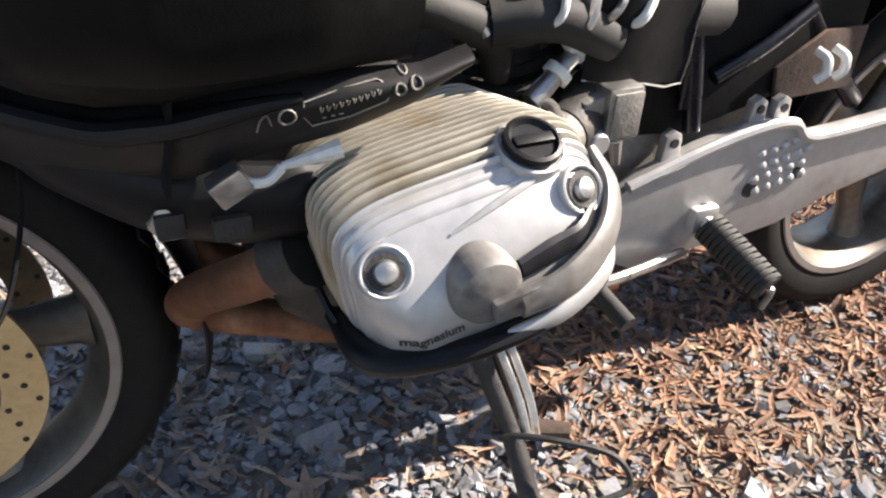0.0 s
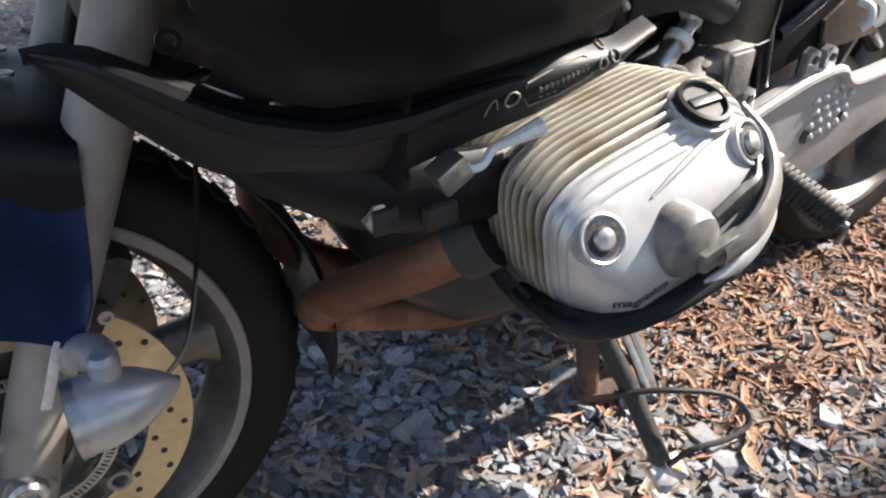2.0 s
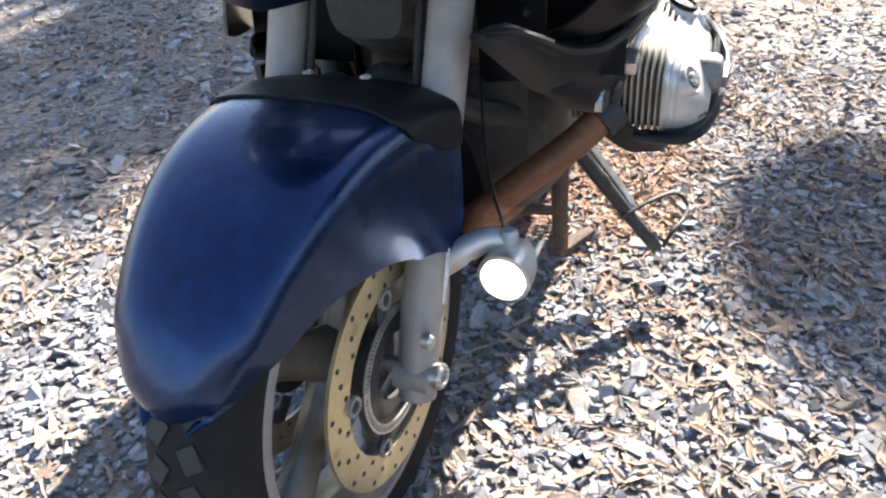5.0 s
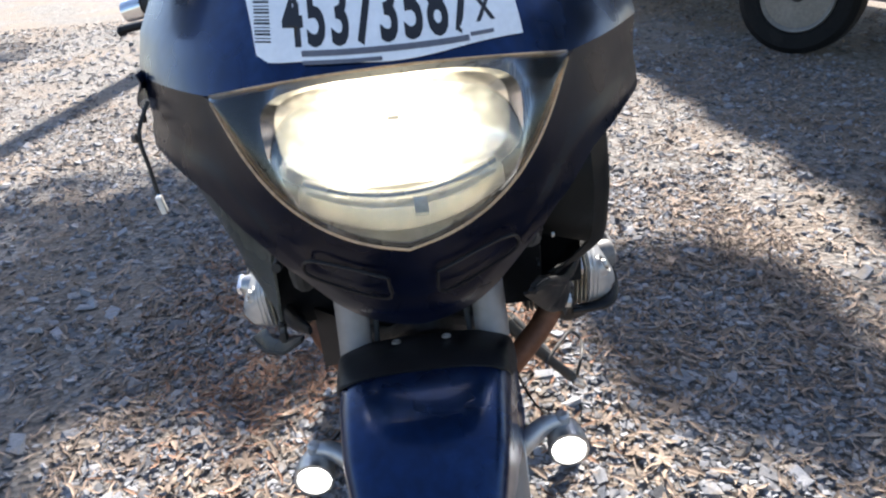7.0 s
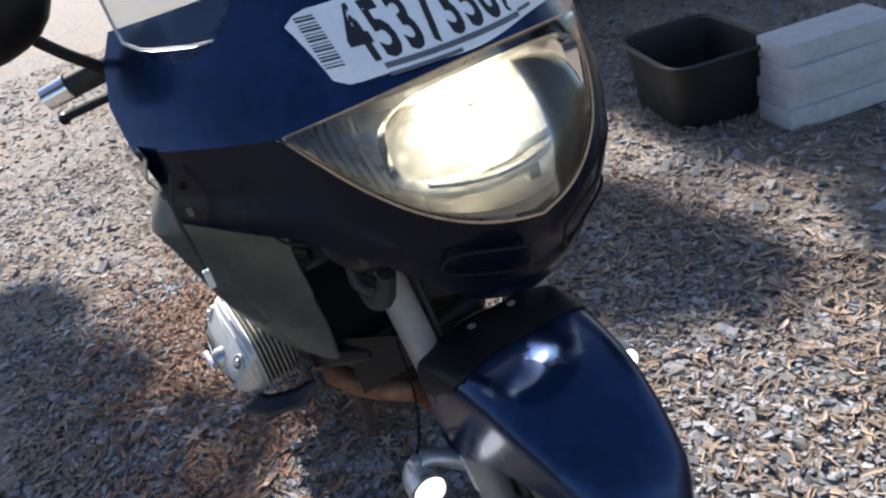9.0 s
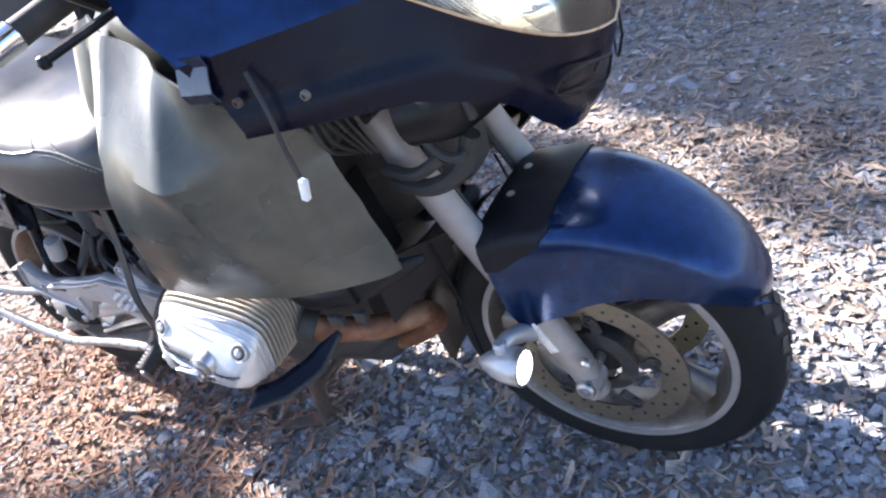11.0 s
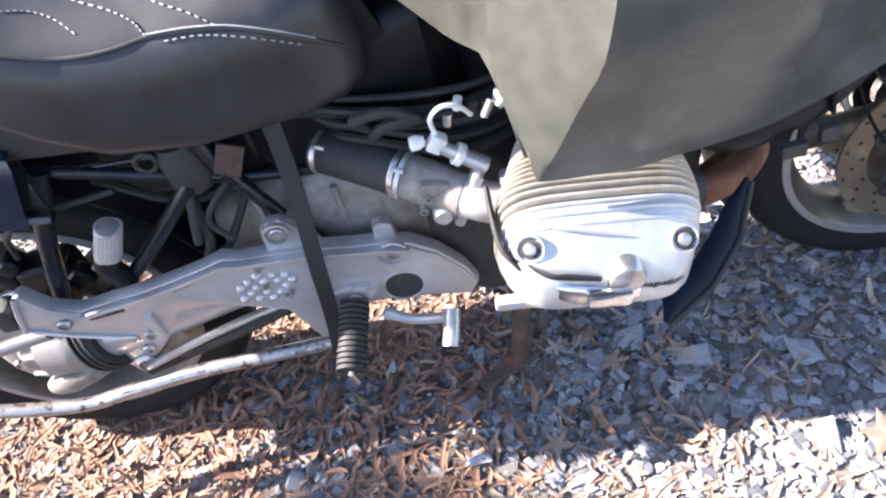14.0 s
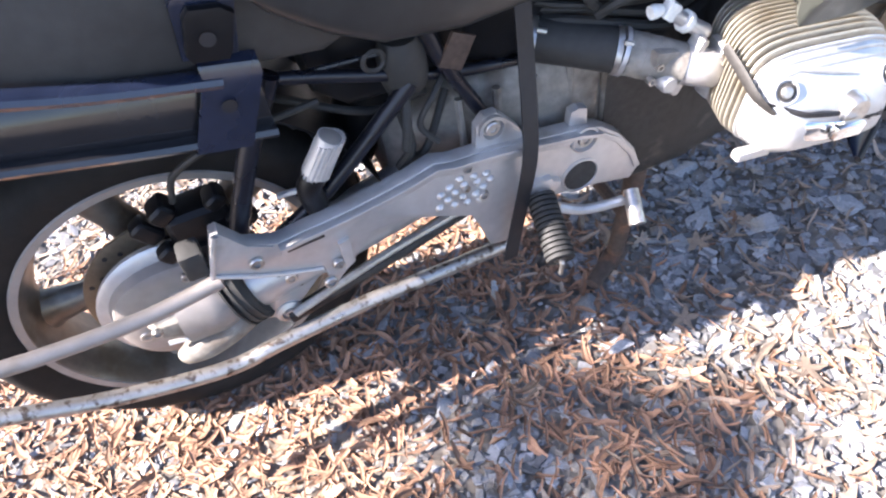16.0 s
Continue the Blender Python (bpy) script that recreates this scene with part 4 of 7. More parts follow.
# tail frame cover
for sy in (1, -1):
    tail = [[(x, sy * (0.165 - 0.02 * k + 0.010 * math.sin(math.pi * k)), lo + (hi - lo) * k) for x, lo, hi in ((-1.262, 0.632, 0.722), (-1.30, 0.635, 0.735), (-1.42, 0.668, 0.755), (-1.58, 0.712, 0.79), (-1.78, 0.76, 0.83))] for k in np.linspace(0, 1, 6)]
    tc = part("tail_cover", sheet(tail, 0.004), "gloss", bike, "glossy dark tail cover")
    part("tail_ledge", tube([(-1.262, sy * 0.17, 0.63), (-1.42, sy * 0.172, 0.666), (-1.78, sy * 0.168, 0.758)], 0.008, 8, flat=1.4), "gloss", tc)
    back = plate([(-1.330, 0.752), (-1.272, 0.742), (-1.258, 0.80), (-1.268, 0.822), (-1.308, 0.828), (-1.322, 0.815)], sy * 0.160, sy * 0.174, 0.005)
    part("bracket_back", back, "bracket", tc, "glossy blue-black pannier bracket")
    tab = plate([(-1.324, 0.764), (-1.320, 0.755), (-1.283, 0.747), (-1.276, 0.757), (-1.263, 0.795), (-1.275, 0.806), (-1.305, 0.812), (-1.313, 0.805)], sy * 0.174, sy * 0.188, 0.004)
    part("pannier_tab", tab, "black", tc, "dark bracket tab with a round hole")
    hook = []
    for q in np.linspace(0, 1, 9):
        drop = 0.090 * max(0.0, (q - 0.25) / 0.75)
        ang = min(q / 0.25, 1) * math.pi / 2
        top = Vector((0, sy * (0.165 + 0.018 * math.sin(ang)), -0.018 * (1 - math.cos(ang)) - drop))
        hook.append([Vector((-1.318 + 0.062 * w - 0.42 * drop, 0, 0.750 - 0.014 * w)) + top for w in np.linspace(0, 1, 6)])
    part("hook_plate", sheet(hook, 0.004), "bracket", tc, "blue-black curled hook plate")
    for x, y_, z in ((-1.297, 0.189, 0.778), (-1.302, 0.1875, 0.694)):
        part("tab_hole", lathe([(0.0085, 0), (0.0085, sy * 0.0012), (0.0001, sy * 0.0012)], "y", (x, sy * y_, z), 18), "ink", tc)
    part("tail_rail", tube([(-1.30, sy * 0.172, 0.720), (-1.42, sy * 0.176, 0.752), (-1.6, sy * 0.172, 0.805), (-1.78, sy * 0.165, 0.85)], 0.010, 10, flat=1.5), "bracket", tc, "dark rail with a pale worn edge")
part("rear_mudguard", sheet([[(-1.473 + 0.345 * math.cos(radians(a)), v * 0.105, 0.318 + 0.345 * math.sin(radians(a))) for v in np.linspace(-1, 1, 9)] for a in np.linspace(8, 120, 20)], 0.003), "black", bike, "black inner rear mudguard")
part("battery_box", body(((-0.98, 0.58, 0.69, 0.10), (-1.0, 0.56, 0.70, 0.115), (-1.16, 0.57, 0.71, 0.115), (-1.2, 0.60, 0.71, 0.10)), 24, 7), "black", bike, "dusty black battery box")
part("number_bracket", tube([(-1.5, 0.0, 0.80), (-1.72, 0.0, 0.72), (-1.86, 0, 0.6)], 0.02, 8, flat=4), "black", bike, "black rear plate bracket")


# ---- engine ----
part("engine_block", body(((-0.385, 0.36, 0.56, 0.09), (-0.41, 0.31, 0.60, 0.13), (-0.47, 0.26, 0.64, 0.15), (-0.62, 0.23, 0.62, 0.16), (-0.74, 0.24, 0.60, 0.165), (-0.80, 0.28, 0.58, 0.16)), 32, 5), "engine", bike, "dirty dark engine block")
part("gearbox", body(((-0.78, 0.30, 0.57, 0.15), (-0.86, 0.31, 0.585, 0.155), (-0.98, 0.33, 0.57, 0.14), (-1.08, 0.35, 0.52, 0.11), (-1.12, 0.37, 0.49, 0.08)), 28, 5), "gearbox", bike, "dusty grey gearbox housing")
for i in range(5):
    part("gearbox_rib", tube([(-0.80 - 0.055 * i, -0.150, 0.36), (-0.80 - 0.055 * i, -0.154 + 0.004 * i, 0.55)], 0.006, 6), "gearbox", bike)
part("oil_sump", body(((-0.44, 0.235, 0.29, 0.07), (-0.48, 0.215, 0.28, 0.09), (-0.68, 0.205, 0.27, 0.10), (-0.74, 0.22, 0.27, 0.09)), 24, 5), "engine", bike, "dark oil sump")
part("air_box", body(((-0.70, 0.60, 0.74, 0.10), (-0.74, 0.58, 0.78, 0.13), (-0.95, 0.56, 0.74, 0.13), (-1.02, 0.58, 0.70, 0.10)), 24, 6), "black", bike, "black air box")
part("frame_front", body(((-0.16, 0.66, 0.86, 0.05), (-0.24, 0.62, 0.92, 0.09), (-0.36, 0.56, 0.82, 0.12), (-0.46, 0.56, 0.74, 0.13)), 20, 5), "engine", bike, "black front frame casting")
part("telelever", tube([(-0.40, 0.11, 0.47), (-0.30, 0.07, 0.52), (-0.20, 0.0, 0.60), (-0.30, -0.07, 0.52), (-0.40, -0.11, 0.47)], 0.017, 10), "engine", bike, "dark front suspension arm")
part("shock_spring", tube([(-0.24 + 0.03 * math.cos(a) - 0.0022 * a, 0.03 * math.sin(a), 0.60 + 0.0055 * a) for a in np.linspace(0, 40, 90)], 0.005, 6, steps=1), "black", bike, "black front spring")


def cylinder(cx, sgn):
    """Finned head with a smooth cover, bolts, plug cap and a lower guard, built for the left side and mirrored."""
    cz, tilt = 0.556, radians(-10.5)
    root = new("cylinder")
    root.parent = bike
    flip = None if sgn > 0 else Matrix.Diagonal((1, -1, 1, 1))
    ct, stl = math.cos(tilt), math.sin(tilt)

    def at(a, y, b):
        return (cx + a * ct - b * stl, y, cz + a * stl + b * ct)

    def lim(y):
        hi = np.interp(y, (0.15, 0.27, 0.295, 0.315, 0.335, 0.350, 0.366, 0.380, 0.388), (0.041, 0.044, 0.044, 0.039, 0.027, 0.012, -0.006, -0.028, -0.045))
        lo = np.interp(y, (0.15, 0.34, 0.374, 0.388), (-0.098, -0.098, -0.092, -0.076))
        fr = np.interp(y, (0.15, 0.28, 0.325, 0.350, 0.372, 0.388), (0.117, 0.117, 0.115, 0.109, 0.098, 0.076))
        return hi, lo, fr

    def ring(y, grow=0.0, k=4.2, n=56):
        hi, lo, fr = lim(y)
        out = []
        for q in np.linspace(0, 2 * math.pi, n, endpoint=False):
            c, s = math.cos(q), math.sin(q)
            side = fr if c > 0 else min(fr, np.interp(y, (0.19, 0.30), (0.076, 0.116)))
            a = (side + grow) * math.copysign(abs(c) ** (2 / k), c)
            b = (hi + lo) / 2 + ((hi - lo) / 2 + grow) * math.copysign(abs(s) ** (2 / k), s)
            out.append(at(a, y, b))
        return out

    def skin(a, b):
        """How far out the cover reaches at a place on its face."""
        y0, y1 = 0.30, 0.388
        for _ in range(30):
            y = (y0 + y1) / 2
            hi, lo, fr = lim(y)
            inside = (abs(a) / fr) ** 4.2 + (abs(b - (hi + lo) / 2) / ((hi - lo) / 2)) ** 4.2 < 1
            y0, y1 = (y, y1) if inside else (y0, y)
        return y0

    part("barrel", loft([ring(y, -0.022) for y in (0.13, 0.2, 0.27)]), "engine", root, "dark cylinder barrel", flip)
    # dark core close under the fin edges paints the shade of the gaps
    part("fin_gap_shade", loft([ring(y, -0.0045) for y in (0.195, 0.22, 0.24, 0.27, 0.285, 0.295, 0.305, 0.315, 0.325)]), "engine", root, "dark core that stands for the shade between the fins", flip)
    cover = part("valve_cover", loft([ring(y, -0.012 if y < 0.30 else (-0.005 if y < 0.33 else 0.0)) for y in (0.322, 0.330, 0.340, 0.350, 0.36, 0.370, 0.380, 0.388)]), "silver", root, "silver magnesium valve cover", flip, sharp=50)
    for i in range(17):
        y = 0.2021 + 0.0089 * i
        g = 0.0042 if y < 0.31 else (0.003 if y < 0.33 else 0.0018)
        part("fin", loft([ring(y - 0.0020, g - 0.006), ring(y - 0.0016, g - 0.001), ring(y - 0.0008, g), ring(y + 0.0008, g), ring(y + 0.0016, g - 0.001), ring(y + 0.0020, g - 0.006)]), "fin" if y < 0.325 else "silver", root, m=flip)
    crease = [at(a, skin(a, b) + 0.0005, b) for a, b in ((-0.085, 0.020), (-0.05, 0.016), (-0.01, 0.010), (0.03, 0.003))]
    part("cover_crease", tube(crease, (0.003, 0.004, 0.0035, 0.0012), 8, steps=4), "silver", cover, m=flip)
    # cover bolts in their cups
    for a, b in ((0.086, -0.006), (-0.088, -0.002)):
        seat_m = (flip or Matrix.Identity(4)) @ Matrix.Translation(at(a, skin(a, b) + 0.0005, b)) @ Matrix.Rotation(radians(34), 4, "X") @ Matrix.Rotation(radians(-10 if a > 0 else 10), 4, "Z") @ Matrix.Scale(1.0 if sgn > 0 else 0.8, 4)
        part("bolt_cup", lathe([(0.0235, -0.020), (0.0212, 0.0022), (0.0195, 0.0030), (0.0180, 0.0022), (0.0170, -0.010), (0.0001, -0.010)], "y", (0, 0, 0), 28), "silver", cover, "recessed bolt cup", seat_m)
        # dark disc paints the shade inside the cup
        part("cup_shade", lathe([(0.0152, 0.0024), (0.0140, 0.0014), (0.0001, 0.0008)], "y", (0, 0, 0), 20), "engine", cover, "dark disc that stands for the shade in the bolt cup", seat_m)
        part("cover_bolt", lathe([(0.0104, -0.006), (0.0100, 0.0035), (0.0082, 0.0065), (0.004, 0.0078), (0.0001, 0.008)], "y", (0, 0, 0), 18), "steel", cover, "shiny domed cover bolt", seat_m)
    # plug cap and its ribbed band
    cap = lathe([(0.030, 0.352), (0.0305, 0.388), (0.027, 0.396), (0.018, 0.400), (0.0001, 0.401)] if sgn > 0 else [(0.024, 0.352), (0.0235, 0.385), (0.020, 0.391), (0.012, 0.394), (0.0001, 0.394)], "y", (at(0.018, 0, -0.035)[0], 0, at(0.018, 0, -0.035)[2]), 32)
    cap_ob = part("plug_cap", cap, "scuffed" if sgn > 0 else "steel", cover, "scuffed grey spark plug cap" if sgn > 0 else "scratched spark plug cap", flip)
    part("cap_rib", block((0.05, 0.012, 0.020), at(-0.004, 0.402, -0.046), 0.004, m=Matrix.Rotation(-tilt, 4, "Y")), "scuffed" if sgn > 0 else "chrome", cap_ob, m=flip)
    slit = [at(-0.012 - 0.095 * k, np.interp(k, (0, 0.6, 1), (0.387, 0.382, 0.354)), -0.030 + 0.012 * k) for k in np.linspace(0, 1, 6)]
    part("cover_slot", tube(slit, (0.010, 0.012, 0.010, 0.005) if sgn > 0 else (0.004, 0.0055, 0.004, 0.003), 8, steps=4, flat=0.5), "ink", cover, "dark slot", flip)
    if sgn > 0:
        band = [at(-0.002, 0.404, -0.050), at(-0.05, 0.400, -0.047), at(-0.095, 0.380, -0.036), at(-0.120, 0.350, -0.016), at(-0.122, 0.32, 0.006)]
        part("cover_band", tube(band, (0.013, 0.017, 0.017, 0.015, 0.010), 14, flat=0.5), "scuffed", cover, "scuffed grey arm of the plug cap", flip)
        lip = [at(0.02, 0.398, -0.082), at(-0.04, 0.400, -0.078), at(-0.09, 0.385, -0.066), at(-0.115, 0.355, -0.048)]
        part("cover_lip", tube(lip, (0.006, 0.010, 0.011, 0.007), 12, flat=0.6), "silver", cover, "rounded silver lower lip", flip)
    else:
        band = [at(0.035, 0.388, -0.060), at(0.0, 0.391, -0.056), at(-0.05, 0.386, -0.050), at(-0.085, 0.370, -0.042)]
        part("cover_band", tube(band, (0.008, 0.014, 0.014, 0.008), 12, flat=0.35), "chrome", cover, "scraped bare metal band", flip)
        clip = [at(-0.126, 0.275, 0.020), at(-0.124, 0.31, 0.006), at(-0.118, 0.342, -0.012), at(-0.100, 0.364, -0.028)]
        part("cover_clip", tube(clip, (0.009, 0.010, 0.009, 0.005), 8, flat=0.4), "engine", cover, "dark grey retaining strap", flip)
        part("lower_tab", block((0.055, 0.016, 0.014), at(-0.098, 0.355, -0.094), 0.004, m=Matrix.Rotation(-tilt, 4, "Y")), "silver", cover, "pale lower tab", flip)
        part("tab_hole", lathe([(0.006, 0), (0.006, 0.0015), (0.0001, 0.0015)], "y", at(-0.075, 0.376, -0.070), 14), "ink", cover, m=flip)
    if sgn > 0:
        guard = [at(0.122, 0.29, -0.085), at(0.112, 0.362, -0.084), at(0.05, 0.390, -0.084), at(-0.03, 0.394, -0.084), at(-0.09, 0.380, -0.078), at(-0.118, 0.345, -0.066)]
        part("guard", tube(guard, (0.008, 0.012, 0.011, 0.009, 0.007, 0.004), 12, flat=1.2), "black", root, "black plastic cylinder guard")
        scoop = []
        for k in np.linspace(0, 1, 14):
            p = Vector(at(np.interp(k, (0, 0.2, 0.5, 1), (0.128, 0.126, 0.095, -0.01)), np.interp(k, (0, 0.2, 0.5, 1), (0.245, 0.315, 0.374, 0.390)), np.interp(k, (0, 0.2, 0.5, 1), (-0.045, -0.078, -0.092, -0.094))))
            w = np.interp(k, (0, 0.3, 0.7, 1), (0.035, 0.062, 0.060, 0.022))
            scoop.append([p + Vector((-0.25 * w * v, -0.75 * w * v, -0.62 * w * v + 0.008 * math.sin(math.pi * v))) for v in np.linspace(0, 1, 7)])
        part("guard_scoop", sheet(scoop, 0.004), "black", root, "black plastic scoop under the cylinder")
        oc = at(-0.062, 0.324, 0.032)
        part("filler_neck", lathe([(0.031, -0.014), (0.0295, -0.002), (0.0275, -0.001), (0.025, -0.004)], "y", (0, 0, 0), 28), "silver", cover, "oil filler neck", Matrix.Translation(oc) @ Matrix.Rotation(radians(66), 4, "X") @ Matrix.Translation((0, 0.003, 0)))
        oil = lathe([(0.025, 0.0), (0.0245, 0.006), (0.021, 0.007), (0.018, 0.003), (0.0001, 0.003)], "y", (0, 0, 0), 28)
        block((0.036, 0.005, 0.010), (0, 0.005, 0), 0.002, oil)
        part("oil_cap", oil, "black", cover, "black oil filler cap", Matrix.Translation(oc) @ Matrix.Rotation(radians(66), 4, "X") @ Matrix.Translation((0, 0.003, 0)))
    blade = []
    for k in np.linspace(0, 1, 14):
        p = Vector((np.interp(k, (0, 0.25, 0.6, 1), (0.205, 0.176, 0.125, 0.06)), np.interp(k, (0, 0.25, 0.6, 1), (0.250, 0.300, 0.350, 0.388)), np.interp(k, (0, 0.25, 0.6, 1), (0.485, 0.440, 0.420, 0.412)))) + Vector((cx, 0, 0))
        w = np.interp(k, (0, 0.2, 0.8, 1), (0.010, 0.036, 0.042, 0.010))
        blade.append([p + Vector((-0.75 * w * v, -0.35 * w * v, 0.55 * w * v + 0.004 * math.sin(math.pi * v))) for v in np.linspace(0, 1, 6)])
    if sgn < 0:
        part("deflector", sheet(blade, 0.005), "blue_dark", root, "dark plastic deflector blade below the cylinder", flip)
        part("deflector_edge", tube([b_[0] for b_ in blade], 0.0045, 8, steps=2), "rubber", root, m=flip)
    def text_at(x, y):
        a_, b_ = (0.092 - x, -0.066 + y) if sgn > 0 else (0.036 + x, -0.050 + y)
        p = at(a_, skin(a_, b_) + 0.0006, b_)
        return (p[0], sgn * p[1], p[2])

    # cast letters: their relief shading is put in as a dark colour
    lettering("magnesium", 0.0115, text_at, cover, "engine", 0.0004, 1.0)
    return root


cylinder(-0.522, 1)
cylinder(-0.586, -1)


# intake, both sides
for sgn in (-1, 1):
    dx = 0.0 if sgn < 0 else 0.064
    p0, p1, p2, p3 = (Vector((x + dx, sgn * y, z)) for x, y, z in ((-0.912, 0.127, 0.601), (-0.805, 0.192, 0.579), (-0.762, 0.217, 0.565), (-0.712, 0.246, 0.551)))
    hose = part("intake_hose", tube([p0, p0.lerp(p1, 0.5), p1], (0.0305, 0.030, 0.0305), 24), "rubber", bike, "black rubber intake hose")
    for p, q in ((p0.lerp(p1, 0.04), p0.lerp(p1, 0.10)), (p0.lerp(p1, 0.93), p0.lerp(p1, 0.99))):
        part("hose_clamp", tube([p, q], 0.0322, 28), "steel", hose, "worn steel hose clamp")
        part("clamp_screw", tube([(p + q) / 2 + Vector((-0.004, sgn * 0.020, 0.026)), (p + q) / 2 + Vector((0.008, sgn * 0.024, 0.022))], 0.004, 8), "steel", hose)
    body_ob = part("throttle_body", tube([p1, p2, p2.lerp(p3, 0.55)], (0.030, 0.030, 0.028), 22), "gearbox" if sgn < 0 else "engine", bike, "dull grey alloy throttle body")
    for q in range(3):
        part("body_rib", tube([p1.lerp(p2, 0.15 + 0.38 * q), p1.lerp(p2, 0.20 + 0.38 * q)], 0.0308, 22), "gearbox" if sgn < 0 else "engine", body_ob)
    part("body_band", tube([p1.lerp(p2, -0.02), p1.lerp(p2, 0.10)], 0.0330, 24), "plate", body_ob, "pale metal band")
    p4 = Vector((-0.676 + dx, sgn * 0.234, 0.530))
    part("intake_flange", tube([p2.lerp(p3, 0.35), p3.lerp(p4, 0.1), p4], (0.027, 0.026, 0.028), 22), "plate" if sgn < 0 else "gearbox", body_ob, "cast intake flange")
    part("flange_plate", block((0.016, 0.030, 0.088), p3.lerp(p4, 0.75), 0.006, m=Matrix.Rotation(0.12, 4, "Y"), segs=2), "plate" if sgn < 0 else "gearbox", body_ob, "oval flange plate")
    for off in (-0.034, 0.034):
        bolt(p3.lerp(p4, 0.75) + Vector((0.0, sgn * 0.015, off)), 0.006, "y", body_ob, "steel", h=0.005)
    part("flange_ear", block((0.014, 0.026, 0.085), p2.lerp(p3, 0.62), 0.006, m=Matrix.Rotation(0.5, 4, "Y")), "plate" if sgn < 0 else "gearbox", body_ob)
    part("throttle_nub", lathe([(0.0125, 0), (0.0125, sgn * 0.020), (0.010, sgn * 0.024), (0.0001, sgn * 0.024)], "y", (-0.766 + dx, sgn * 0.232, 0.548), 18), "silver", body_ob, "round throttle pulley end")
    for ux, uz in ((-0.778, 0.575), (-0.752, 0.572), (-0.788, 0.556)):
        part("body_screw", lathe([(0.0055, 0), (0.0055, sgn * 0.010), (0.003, sgn * 0.010), (0.0025, sgn * 0.006), (0.0001, sgn * 0.006)], "y", (ux + dx, sgn * 0.236, uz), 12), "steel", body_ob)
    part("throttle_lug", block((0.036, 0.016, 0.020), (-0.768 + dx, sgn * 0.236, 0.583), 0.004, m=Matrix.Rotation(0.25, 4, "Y")), "gearbox", body_ob)
    part("injector", tube([(-0.700 + dx, sgn * 0.225, 0.590), (-0.748 + dx, sgn * 0.216, 0.628)], (0.0115, 0.0085), 12), "plate" if sgn < 0 else "steel", body_ob, "silver fuel injector")
    part("injector_collar", tube([(-0.726 + dx, sgn * 0.220, 0.610), (-0.733 + dx, sgn * 0.219, 0.616)], 0.0145, 12), "connector", body_ob)
    part("injector_plug", block((0.020, 0.018, 0.024), (-0.752 + dx, sgn * 0.214, 0.634), 0.004, m=Matrix.Rotation(0.7, 4, "Y")), "connector", body_ob, "pale cable plug")
    part("hose_nipple", lathe([(0.009, 0), (0.0095, 0.008), (0.006, 0.018), (0.0001, 0.019)], "x", (-0.783 + dx, sgn * 0.215, 0.641), 12), "connector", body_ob)
    part("fuel_line", tube([(-0.750 + dx, sgn * 0.214, 0.645), (-0.752 + dx, sgn * 0.214, 0.668), (-0.738 + dx, sgn * 0.213, 0.681), (-0.718 + dx, sgn * 0.210, 0.676), (-0.704 + dx, sgn * 0.205, 0.655)], 0.0031, 8), "connector", body_ob, "pale fuel line")
    for q in range(5):
        at_ = Vector((-0.735 + dx + 0.016 * q, sgn * (0.200 - 0.004 * (q % 2)), 0.645 + 0.008 * ((q * 2) % 3)))
        part("rail_union", tube([at_, at_ + Vector((0.004, 0, 0.016))], 0.0055, 8), ("steel", "connector", "rubber")[q % 3], body_ob)
    part("fuel_rail", tube([(-0.775 + dx, sgn * 0.190, 0.652), (-0.66 + dx, sgn * 0.190, 0.662)], 0.007, 10), "black", body_ob, "black fuel rail")
    part("hose_elbow", tube([(-0.83 + dx, sgn * 0.165, 0.640), (-0.845 + dx, sgn * 0.175, 0.664), (-0.80 + dx, sgn * 0.185, 0.672), (-0.765 + dx, sgn * 0.190, 0.655)], 0.0075, 10), "rubber", bike, "black bent hose")
    for q in range(3):
        part("hose_fitting", tube([(-0.69 + dx + 0.018 * q, sgn * 0.215, 0.655 + 0.01 * (q % 2)), (-0.678 + dx + 0.018 * q, sgn * 0.21, 0.672)], 0.005, 8), "connector" if q == 1 else "steel", body_ob)
    for i in range(6):
        a = 0.016 * i
        part("cable", tube([(-0.98 + dx + a, sgn * (0.10 + 0.01 * (i % 3)), 0.70 - a), (-0.85 + dx, sgn * (0.14 + 0.012 * (i % 2)), 0.675 - a * 0.7), (-0.72 + dx, sgn * (0.16 + 0.01 * (i % 3)), 0.665 - a), (-0.60, sgn * 0.13, 0.66 - a)], 0.005 + 0.0012 * (i % 3), 7), "rubber", bike, "black engine cable")
    part("rubber_loop", tube([(-0.83 + dx, sgn * 0.17, 0.63), (-0.81 + dx, sgn * 0.19, 0.655), (-0.77 + dx, sgn * 0.19, 0.655), (-0.73 + dx, sgn * 0.18, 0.63)], 0.007, 8), "rubber", bike)

